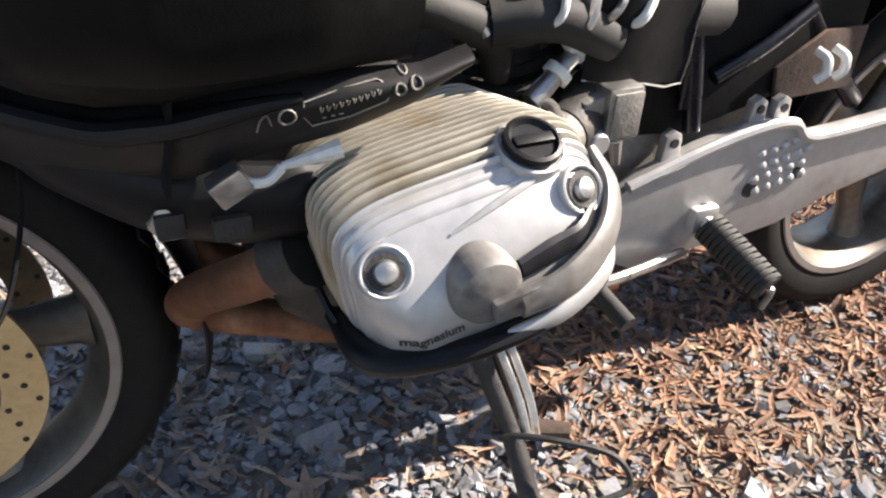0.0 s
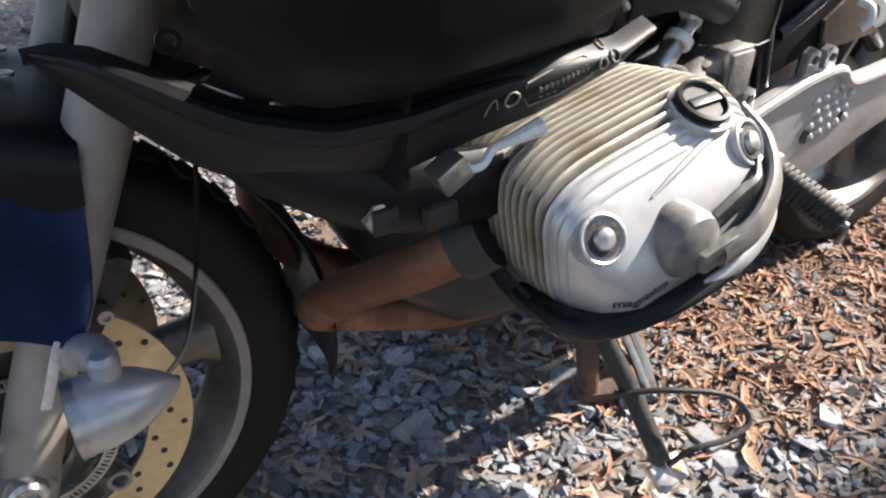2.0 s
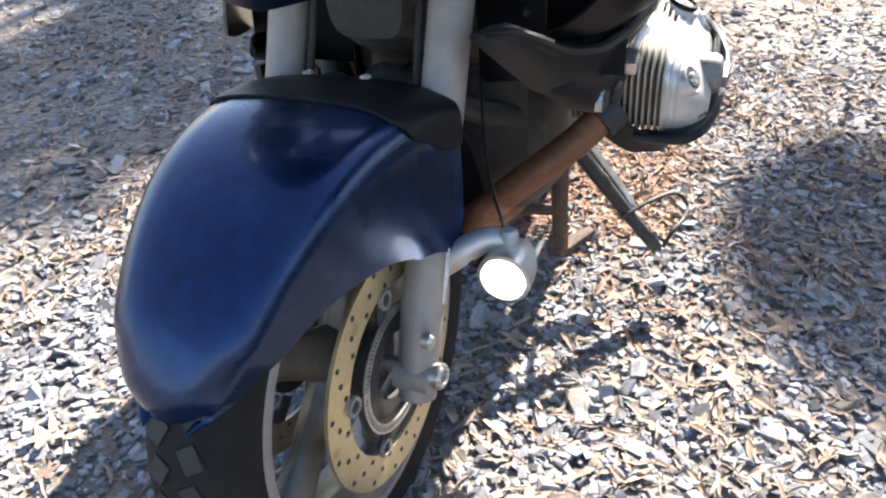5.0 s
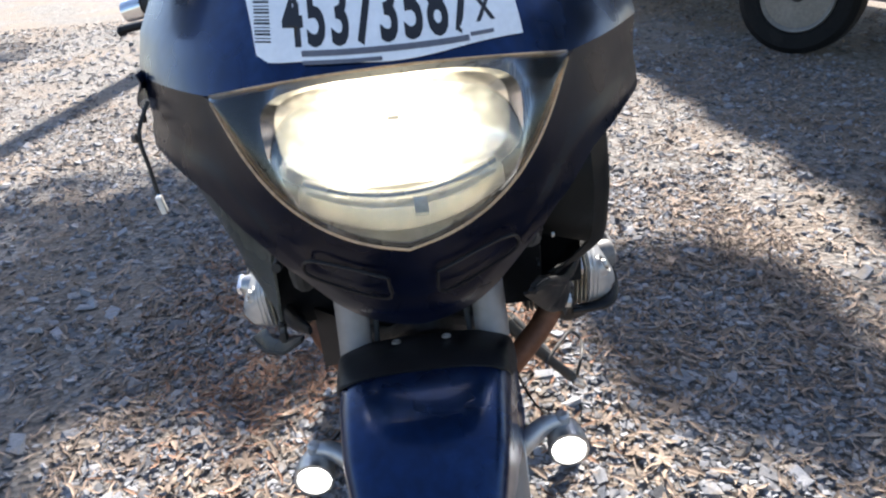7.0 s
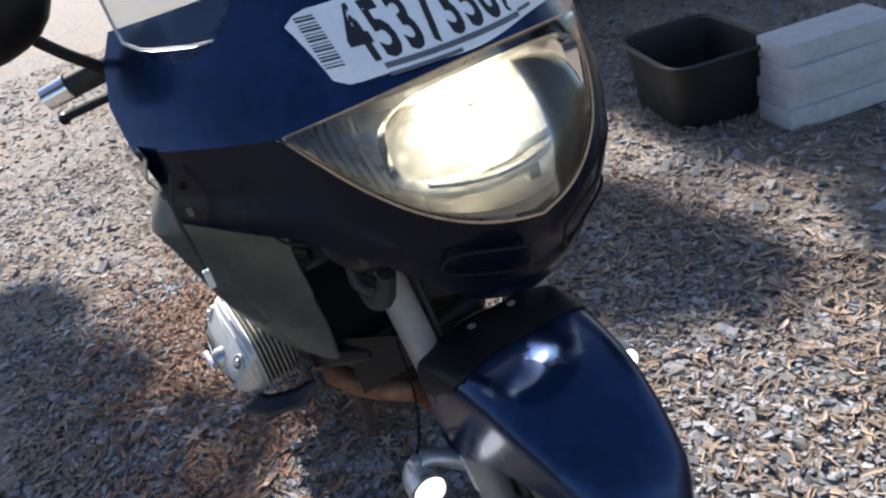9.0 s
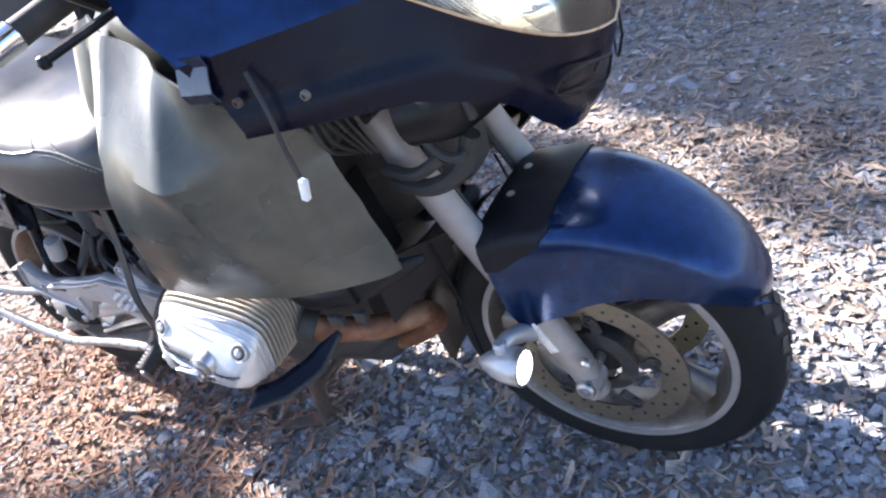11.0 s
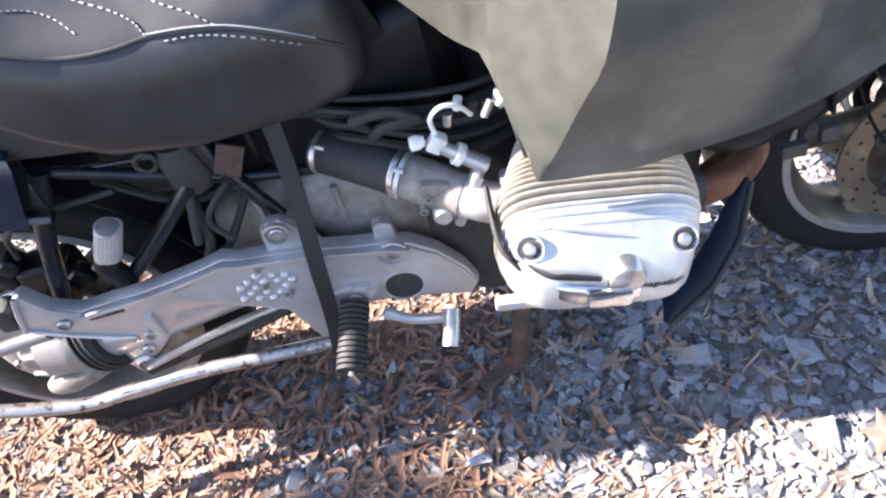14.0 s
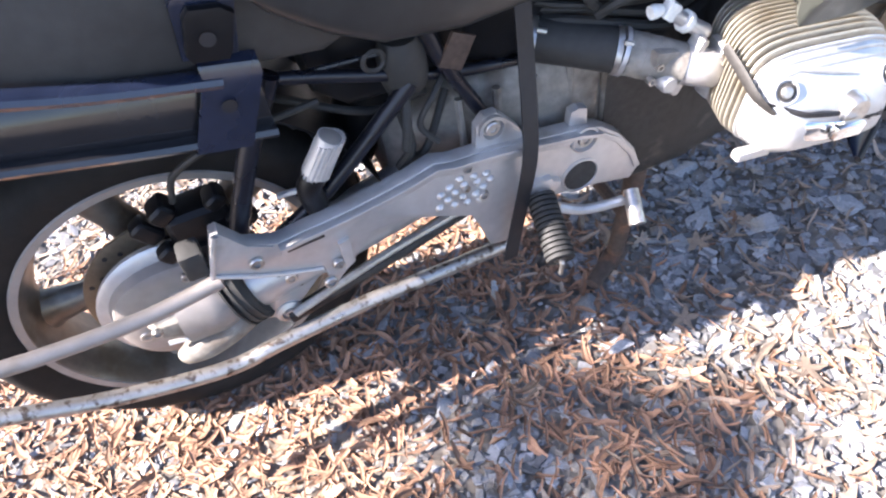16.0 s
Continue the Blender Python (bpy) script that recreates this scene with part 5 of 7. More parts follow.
# foot plates
right_plate = [(-0.749, 0.349), (-0.762, 0.386), (-0.794, 0.432), (-0.827, 0.460), (-0.868, 0.473), (-0.908, 0.479), (-0.963, 0.491), (-1.016, 0.499), (-1.061, 0.502), (-1.085, 0.511), (-1.122, 0.500), (-1.169, 0.491), (-1.215, 0.484), (-1.268, 0.480), (-1.313, 0.475), (-1.350, 0.492), (-1.374, 0.530),
               (-1.384, 0.528), (-1.407, 0.459), (-1.36, 0.434), (-1.316, 0.412), (-1.266, 0.393), (-1.264, 0.358), (-1.252, 0.354), (-1.187, 0.427), (-1.14, 0.427), (-1.085, 0.403), (-1.037, 0.378), (-1.026, 0.345), (-1.012, 0.298), (-0.985, 0.292), (-0.962, 0.345), (-0.918, 0.356), (-0.829, 0.341), (-0.765, 0.324)]
pl = part("foot_plate", plate(right_plate, -0.172, -0.196, 0.005), "plate", bike, "silver-painted cast foot peg plate", sharp=40)


def ledge(path, drop, wide, proud):
    """A raised flat band that follows a path along the plate."""
    up = [(x, z - drop) for x, z in path]
    low = [(x, z - drop - wide) for x, z in reversed(path)]
    return plate(up + low, -0.195, -0.196 - proud, 0.0018)


top_path = [(-0.83, 0.457), (-0.868, 0.470), (-0.908, 0.477), (-0.963, 0.489), (-1.016, 0.497), (-1.061, 0.501), (-1.085, 0.508), (-1.122, 0.498), (-1.169, 0.489), (-1.215, 0.482), (-1.268, 0.478), (-1.313, 0.473)]
part("plate_rim", ledge(top_path, 0.000, 0.007, 0.013), "plate", pl)
part("plate_step", ledge(top_path[1:], 0.013, 0.007, 0.005), "plate", pl)
tip_path = [(-0.752, 0.352), (-0.766, 0.386), (-0.796, 0.428), (-0.83, 0.455)]
part("plate_rim", plate(tip_path + [(-0.833, 0.447), (-0.803, 0.422), (-0.775, 0.383), (-0.762, 0.350)], -0.195, -0.201, 0.002), "plate", pl)
part("plate_ear", plate([(-1.374, 0.531), (-1.350, 0.493), (-1.318, 0.474), (-1.345, 0.468), (-1.398, 0.464), (-1.402, 0.474), (-1.384, 0.529)], -0.195, -0.199, 0.0025), "plate", pl, "flared end of the cast plate")
part("ear_edge", tube([(-1.379, -0.200, 0.530), (-1.392, -0.201, 0.500), (-1.405, -0.200, 0.461)], 0.0042, 8), "plate", pl)
part("lower_edge", tube([(-1.405, -0.198, 0.461), (-1.36, -0.198, 0.436), (-1.316, -0.198, 0.415), (-1.268, -0.198, 0.397)], 0.0032, 8), "plate", pl)
for path in ([(-1.305, -0.2005, 0.462), (-1.252, -0.2005, 0.465)], [(-1.170, -0.2005, 0.480), (-1.140, -0.2005, 0.486)]):
    part("plate_slot", tube(path, 0.0062, 8, flat=0.5), "ink", pl, "dark slot in the plate edge")
part("web_rib", plate([(-1.238, 0.436), (-1.222, 0.440), (-1.222, 0.392), (-1.238, 0.380)], -0.195, -0.203, 0.002), "plate", pl)
part("rubber_block", block((0.03, 0.035, 0.045), (-1.418, -0.185, 0.492), 0.006), "rubber", pl, "black rubber block")
for j, row in enumerate(((-1.012, -1.030, -1.052), (-1.006, -1.026, -1.046, -1.068), (-1.018, -1.060, -1.082), (-1.030, -1.050, -1.072), (-1.024, -1.044, -1.064, -1.086))):
    for x in row:
        z = 0.451 - 0.012 * j - 0.21 * (x + 1.006) + 0.003
        part("stud", lathe([(0.0072, 0), (0.0062, -0.003), (0.003, -0.0055), (0.0001, -0.006)], "y", (x, -0.1955, z), 12), "plate", pl)
part("window_rim", lathe([(0.0325, 0.001), (0.0325, -0.0015), (0.029, -0.0025), (0.0275, 0.001)], "y", (-0.858, -0.196, 0.377), 36, closed=True), "plate", pl)
part("round_window", lathe([(0.0275, 0), (0.0275, -0.0012), (0.0001, -0.0012)], "y", (-0.858, -0.196, 0.377), 32), "engine", pl, "dark round opening")
part("bolt_recess", lathe([(0.0225, 0.001), (0.0225, -0.006), (0.0195, -0.007), (0.018, -0.001), (0.0001, -0.001)], "y", (-0.856, -0.196, 0.451), 32), "plate", pl, "round recess round a bolt")
for x, z, r in ((-0.856, 0.451, 0.011), (-1.040, 0.482, 0.007), (-1.020, 0.420, 0.008), (-1.045, 0.446, 0.006), (-1.347, 0.458, 0.010), (-1.246, 0.397, 0.009), (-1.264, 0.366, 0.010)):
    bolt((x, -0.1975, z), r, "y", pl, "steel", h=0.007)
part("peg_bracket", plate([(-0.965, 0.352), (-0.958, 0.402), (-0.93, 0.408), (-0.895, 0.392), (-0.925, 0.35)], -0.190, -0.208, 0.005), "plate", pl, "cast peg bracket")
part("lug_plate", plate([(-1.022, 0.49), (-1.018, 0.535), (-1.005, 0.549), (-0.986, 0.549), (-0.974, 0.535), (-0.955, 0.510), (-0.945, 0.487)], -0.172, -0.188, 0.004), "plate", pl, "cast lug with a bolt")
part("lug_ring", lathe([(0.020, 0.001), (0.020, -0.006), (0.016, -0.007), (0.014, 0.001)], "y", (-0.996, -0.188, 0.528), 28, closed=True), "plate", pl)
part("tab", plate([(-0.876, 0.468), (-0.844, 0.462), (-0.846, 0.494), (-0.860, 0.500), (-0.872, 0.497)], -0.170, -0.186, 0.003), "plate", pl)
bolt((-0.996, -0.189, 0.528), 0.011, "y", pl)
left_plate = [(-0.765, 0.385), (-0.775, 0.432), (-0.82, 0.462), (-0.90, 0.485), (-0.985, 0.503), (-1.04, 0.502), (-1.085, 0.474), (-1.15, 0.476), (-1.24, 0.482), (-1.34, 0.49), (-1.39, 0.47), (-1.36, 0.42), (-1.25, 0.39), (-1.15, 0.37), (-1.07, 0.345), (-0.99, 0.335), (-0.93, 0.338), (-0.85, 0.318), (-0.80, 0.345)]
plL = part("foot_plate", plate(left_plate, 0.172, 0.195, 0.005), "plate", bike, "silver-painted cast foot peg plate", sharp=40)
part("plate_rim", tube([(-0.80, 0.194, 0.452), (-0.90, 0.196, 0.482), (-0.985, 0.197, 0.499), (-1.04, 0.197, 0.498), (-1.085, 0.197, 0.472), (-1.24, 0.197, 0.478), (-1.36, 0.197, 0.482)], 0.0075, 8), "plate", plL)
for i in range(5):
    for j in range(4):
        part("stud", lathe([(0.0075, 0), (0.0065, 0.003), (0.003, 0.0055), (0.0001, 0.006)], "y", (-1.0 - 0.019 * i - 0.007 * (j % 2), 0.195, 0.462 - 0.018 * j + 0.003 * i), 12), "plate", plL)
for x, z, r in ((-0.997, 0.412, 0.011), (-1.076, 0.423, 0.008), (-0.925, 0.395, 0.012)):
    part("plate_hole", lathe([(r, 0), (r, 0.0018), (0.0001, 0.0018)], "y", (x, 0.195, z), 18), "ink", plL)
for x, z in ((-0.865, 0.49), (-0.99, 0.515), (-1.03, 0.512)):
    part("tab", plate([(x - 0.014, z - 0.02), (x + 0.014, z - 0.02), (x + 0.011, z + 0.012), (x, z + 0.018), (x - 0.011, z + 0.012)], 0.170, 0.184, 0.003), "plate", plL)
    part("tab_hole", lathe([(0.006, 0), (0.006, 0.0015), (0.0001, 0.0015)], "y", (x, 0.1845, z + 0.003), 12), "ink", plL)

# foot pegs with ribbed rubbers
for sgn, dx in ((1, 0.0), (-1, -0.006)):
    peg = new("foot_peg")
    peg.parent = bike
    a, b = Vector((-0.925 + dx, sgn * 0.20, 0.385)), Vector((-0.945 + dx, sgn * 0.305, 0.345))
    part("peg_bar", tube([a, b], 0.011, 10), "steel", peg)
    rib = bmesh.new()
    d = (b - a).normalized()
    for i in range(13):
        p = a + (b - a) * (0.12 + 0.85 * i / 12)
        tube([p - d * 0.0027, p + d * 0.0027], 0.0215 + 0.0006 * (i % 2), 16, rib)
    tube([a + (b - a) * 0.1, b], 0.0165, 16, rib)
    part("peg_rubber", rib, "rubber", peg, "black ribbed foot peg rubber", kind="stuff")
    part("peg_feeler", tube([b, b + d * 0.006, b + Vector((0, 0, -0.03))], 0.004, 6), "steel", peg)
    part("peg_joint", block((0.04, 0.03, 0.035), a - d * 0.008, 0.006), "plate", peg)
# brake pedal and shift lever
part("brake_pedal", tube([(-0.90, -0.205, 0.335), (-0.86, -0.215, 0.318), (-0.81, -0.235, 0.33), (-0.795, -0.25, 0.35)], (0.009, 0.008, 0.008, 0.008), 10), "silver", bike, "silver brake pedal arm")
part("pedal_pad", tube([(-0.795, -0.24, 0.352), (-0.808, -0.285, 0.325)], (0.0125, 0.013), 14), "steel", bike, "worn steel brake pedal pad")
part("shift_lever", tube([(-0.90, 0.205, 0.345), (-0.80, 0.22, 0.345), (-0.735, 0.24, 0.36)], 0.007, 8), "steel", bike, "steel shift lever")
part("shift_rubber", tube([(-0.735, 0.245, 0.362), (-0.745, 0.300, 0.345)], 0.011, 12), "rubber", bike, "black shift lever rubber")

# exhaust
part("exhaust_header", tube([(-0.475, -0.235, 0.485), (-0.43, -0.215, 0.455), (-0.36, -0.165, 0.425), (-0.315, -0.10, 0.40), (-0.335, -0.06, 0.335), (-0.42, -0.05, 0.275), (-0.55, -0.05, 0.225), (-0.85, -0.05, 0.215)], 0.0235, 18), "rust", bike, "rust-brown exhaust header pipe")
part("exhaust_header", tube([(-0.405, 0.255, 0.495), (-0.365, 0.215, 0.455), (-0.325, 0.14, 0.395), (-0.308, 0.085, 0.345), (-0.330, 0.060, 0.312), (-0.40, 0.065, 0.285), (-0.52, 0.075, 0.250), (-0.9, 0.08, 0.22)], 0.0235, 18), "rust", bike, "rust-brown exhaust header pipe")
for p, q in (((-0.478, -0.237, 0.487), (-0.455, -0.228, 0.472)), ((-0.408, 0.257, 0.498), (-0.388, 0.238, 0.480))):
    part("header_nut", tube([p, q], 0.034, 12), "engine", bike, "finned header nut")
# long speckled bar and the reaction rod on the drive side
part("guard_bar", tube([(-0.975, -0.165, 0.245), (-1.07, -0.175, 0.256), (-1.22, -0.18, 0.262), (-1.36, -0.18, 0.250), (-1.46, -0.18, 0.240), (-1.62, -0.18, 0.280), (-1.75, -0.18, 0.335), (-1.9, -0.18, 0.39)], 0.0125, 14), "pipe", bike, "silver tube speckled with dark rust")
part("side_rod", tube([(-1.40, -0.175, 0.425), (-1.52, -0.18, 0.415), (-1.68, -0.185, 0.428), (-1.86, -0.185, 0.46)], 0.0115, 12), "fork", bike, "thin grey metal rod")
part("reaction_rod", tube([(-1.00, -0.13, 0.335), (-1.16, -0.13, 0.285), (-1.34, -0.135, 0.245)], 0.013, 10), "engine", bike, "dark reaction rod")
part("stay_rod", tube([(-1.02, -0.15, 0.355), (-1.18, -0.15, 0.315), (-1.33, -0.15, 0.265)], 0.007, 8), "steel", bike, "thin grey stay rod")
part("swing_arm", tube([(-0.98, -0.09, 0.40), (-1.15, -0.095, 0.365), (-1.30, -0.10, 0.335), (-1.38, -0.10, 0.322)], (0.05, 0.048, 0.046, 0.048), 20), "plate", bike, "silver shaft drive arm")
boot = part("boot", tube([(-1.372, -0.10, 0.326), (-1.380, -0.10, 0.324), (-1.395, -0.10, 0.320), (-1.403, -0.10, 0.318)], (0.060, 0.066, 0.066, 0.060), 24), "rubber", bike, "black rubber drive boot")
for q in range(3):
    part("boot_fold", tube([(-1.377 - 0.011 * q, -0.10, 0.325 - 0.0025 * q), (-1.380 - 0.011 * q, -0.10, 0.324 - 0.0025 * q)], 0.0685, 24), "rubber", boot)
fd = part("final_drive", loft([super_ring(-1.475, 0.318, rx, rz, y, 2.3, 36) for y, rx, rz in ((-0.05, 0.10, 0.092), (-0.085, 0.106, 0.098), (-0.105, 0.10, 0.092), (-0.114, 0.085, 0.078), (-0.117, 0.05, 0.045))]), "fork", bike, "silver final drive housing")
part("drive_neck", tube([(-1.395, -0.10, 0.320), (-1.43, -0.10, 0.320), (-1.48, -0.095, 0.318)], (0.052, 0.06, 0.06), 18), "fork", fd)
def shoe(path):
    """A faceted cast hump: sections of (x, z top, z bottom, y of the crown)."""
    return loft([[(x, -0.095, zt), (x, yc + 0.012, zt - 0.002), (x, yc, zt - 0.014), (x, yc - 0.003, (zt + zb) / 2), (x, yc, zb + 0.012), (x, yc + 0.014, zb), (x, -0.095, zb)] for x, zt, zb, yc in path])


part("drive_cover", shoe(((-1.402, 0.362, 0.285, -0.136), (-1.43, 0.358, 0.290, -0.142), (-1.478, 0.352, 0.292, -0.144), (-1.518, 0.350, 0.300, -0.138), (-1.538, 0.346, 0.312, -0.112))), "gearbox", fd, "raised cast cover", sharp=25)
part("drive_rib", tube([(-1.395, -0.138, 0.292), (-1.43, -0.143, 0.280), (-1.470, -0.144, 0.268), (-1.500, -0.140, 0.262), (-1.508, -0.130, 0.262)], (0.021, 0.022, 0.022, 0.018, 0.006), 16), "gearbox", fd, "cast cylindrical boss")
part("cover_edge", tube([(-1.403, -0.140, 0.300), (-1.45, -0.147, 0.296), (-1.515, -0.142, 0.302)], 0.004, 6), "plate", fd)
part("drive_arm", shoe(((-1.372, 0.352, 0.240, -0.128), (-1.35, 0.360, 0.238, -0.134), (-1.31, 0.372, 0.262, -0.134), (-1.25, 0.390, 0.315, -0.128), (-1.16, 0.410, 0.345, -0.118))), "plate", bike, "cast end of the shaft arm", sharp=25)
part("arm_facet", plate([(-1.352, 0.330), (-1.325, 0.365), (-1.275, 0.372), (-1.268, 0.338), (-1.305, 0.310)], -0.128, -0.142, 0.004), "gearbox", bike, "cast recess panel")
bolt((-1.315, -0.143, 0.341), 0.010, "y", bike, "steel", h=0.006)
part("drive_flange", lathe([(0.018, -0.124), (0.022, -0.128), (0.022, -0.136), (0.014, -0.140), (0.012, -0.134), (0.0001, -0.134)], "y", (-1.337, -0.002, 0.258), 24), "plate", fd, "cast pivot boss")
for x, y_, z, r_ in ((-1.543, -0.110, 0.302, 0.011), (-1.337, -0.136, 0.258, 0.009), (-1.45, -0.112, 0.392, 0.008), (-1.520, -0.141, 0.335, 0.008)):
    bolt((x, y_, z), r_, "y", fd, "steel", h=0.007)
part("drive_plate", lathe([(0.02, -0.060), (0.118, -0.072), (0.120, -0.082), (0.112, -0.088), (0.02, -0.092)], "y", (-1.478, 0, 0.318), 48, closed=True), "plate", fd, "round housing flange")
part("rear_caliper", block((0.09, 0.06, 0.07), (-1.40, -0.075, 0.455), 0.018, segs=3), "black", bike, "dark rear brake caliper")
block_c = block((0.05, 0.05, 0.035), (-1.425, -0.09, 0.42), 0.008)
block((0.03, 0.04, 0.05), (-1.38, -0.12, 0.44), 0.006, block_c)
part("caliper_bracket", block_c, "black", bike)
for (x, y_, z), sz in (((-1.44, -0.085, 0.50), (0.035, 0.04, 0.03)), ((-1.47, -0.08, 0.47), (0.03, 0.03, 0.045)), ((-1.37, -0.085, 0.49), (0.03, 0.04, 0.025)), ((-1.345, -0.10, 0.455), (0.035, 0.03, 0.04)), ((-1.455, -0.10, 0.435), (0.03, 0.025, 0.03))):
    part("caliper_block", block(sz, (x, y_, z), 0.011, m=Matrix.Rotation(0.4 * x, 4, "Y"), segs=3), "black", bike, "dirty black caliper casting")
part("brake_line", tube([(-1.42, -0.09, 0.51), (-1.40, -0.10, 0.56), (-1.33, -0.12, 0.60), (-1.2, -0.12, 0.61)], 0.005, 8), "rubber", bike, "black rear brake line")
part("cable_guide", tube([(-1.29, -0.14, 0.50), (-1.262, -0.155, 0.51), (-1.255, -0.155, 0.485), (-1.27, -0.15, 0.455)], 0.0045, 8), "silver", bike)

# rear frame tubes and strut
part("frame_tube", tube([(-1.250, -0.15, 0.690), (-1.272, -0.15, 0.650), (-1.304, -0.15, 0.593), (-1.342, -0.15, 0.505), (-1.362, -0.15, 0.452)], 0.0135, 14), "frame", bike, "black enamelled rear frame tube")
part("frame_tube", tube([(-1.085, -0.148, 0.612), (-1.183, -0.15, 0.525), (-1.25, -0.15, 0.472), (-1.305, -0.15, 0.440)], 0.0112, 14), "frame", bike, "black enamelled rear frame tube")
part("frame_tube", tube([(-0.92, -0.12, 0.565), (-1.02, -0.13, 0.590), (-1.13, -0.136, 0.632), (-1.259, -0.14, 0.680), (-1.6, -0.14, 0.78)], 0.0085, 14), "frame", bike, "black enamelled rear frame tube")
part("frame_tube", tube([(-1.265, 0.155, 0.665), (-1.29, 0.152, 0.60), (-1.325, 0.15, 0.50), (-1.33, 0.15, 0.455)], 0.014, 14), "frame", bike, "black enamelled rear frame tube")
part("frame_tube", tube([(-1.05, 0.145, 0.64), (-1.12, 0.148, 0.565), (-1.2, 0.15, 0.49)], 0.0125, 14), "frame", bike, "black enamelled rear frame tube")
part("frame_tube", tube([(-0.80, 0.13, 0.60), (-1.0, 0.135, 0.62), (-1.30, 0.15, 0.67), (-1.6, 0.14, 0.76)], 0.0125, 14), "frame", bike, "black enamelled rear frame tube")
knob = bmesh.new()
ka, kb = Vector((-1.204, -0.176, 0.596)), Vector((-1.234, -0.171, 0.546))
tube([ka, kb], (0.0175, 0.019), 24, knob)
for i in range(20):
    q = 2 * math.pi * i / 20
    off = Vector((0.018 * math.cos(q), 0.018 * math.sin(q), 0))
    tube([ka + off + (kb - ka) * 0.06, kb + off], 0.0025, 5, knob)
kn = part("preload_knob", knob, "silver", bike, "ribbed silver spring preload knob", kind="stuff")
part("knob_cap", tube([ka + (ka - kb) * 0.03, ka], (0.012, 0.016), 20), "fork", kn)
part("knob_neck", tube([kb, kb + (kb - ka) * 0.5, (-1.245, -0.155, 0.475)], 0.017, 14), "black", kn)
for k, (p, q, r) in enumerate((((-1.105, -0.12, 0.60), (-1.120, -0.15, 0.48), 0.0075), ((-1.03, -0.12, 0.56), (-1.10, -0.14, 0.48), 0.006), ((-1.25, -0.07, 0.60), (-1.05, -0.09, 0.545), 0.006))):
    part("hose", tube([p, (Vector(p) + Vector(q)) / 2 + Vector((0.012 * (-1) ** k, -0.02, -0.02)), q], r, 8), "rubber", bike, "black hose")
part("solenoid", lathe([(0.028, 0.60), (0.032, 0.615), (0.032, 0.655), (0.024, 0.672)], "z", (-1.085, -0.125, -0.005), 20), "rubber", bike, "dusty dark round canister")
part("thin_rod", tube([(-1.225, -0.135, 0.668), (-1.116, -0.135, 0.658)], 0.0035, 8), "frame", bike)
part("rod_bracket", block((0.035, 0.006, 0.05), (-1.02, -0.15, 0.635), 0.002, m=Matrix.Rotation(0.5, 4, "Y")), "rusty", bike, "brown sheet bracket")
part("horn_ring", lathe([(0.013, -0.140), (0.017, -0.143), (0.013, -0.146), (0.010, -0.143)], "y", (-1.125, 0, 0.655), 24, closed=True), "engine", bike)
part("seat_strut", tube([(-1.055, -0.135, 0.672), (-1.035, -0.142, 0.615), (-0.992, -0.150, 0.525)], (0.012, 0.011, 0.010), 12), "frame", bike, "black strut below the seat")
part("canister_hose", tube([(-1.092, -0.140, 0.620), (-1.096, -0.150, 0.59), (-1.104, -0.164, 0.555), (-1.112, -0.168, 0.525)], 0.0065, 10), "rubber", bike, "black hanging hose")
part("loop_hose", tube([(-1.03, -0.13, 0.60), (-1.06, -0.155, 0.585), (-1.085, -0.16, 0.55), (-1.065, -0.165, 0.515)], 0.0045, 8), "rubber", bike, "thin black hose")
# added black sheet: hides the left gearbox, which lies in deep shade
part("shade_sheet", plate([(-0.79, 0.50), (-0.78, 0.66), (-0.84, 0.71), (-1.16, 0.72), (-1.16, 0.56), (-1.02, 0.515), (-0.90, 0.49)], 0.150, 0.157, 0.003), "matt", bike, "added matt black sheet that stands for the shade over the gearbox")
part("rear_shock", tube([(-1.02, 0, 0.66), (-1.16, 0, 0.42)], 0.045, 16), "black", bike, "black rear shock absorber")
# hanging strap
strap = [[(-0.940 - 0.050 * k ** 1.8 + dx, -0.175 - 0.045 * min(k * 2, 1) + 0.003 * math.sin(9 * k), 0.70 - 0.425 * k) for dx in (-0.0115, 0.0, 0.0115)] for k in np.linspace(0, 1, 14)]
part("strap", sheet(strap, 0.003), "ink", bike, "black webbing strap hanging over the foot plate")
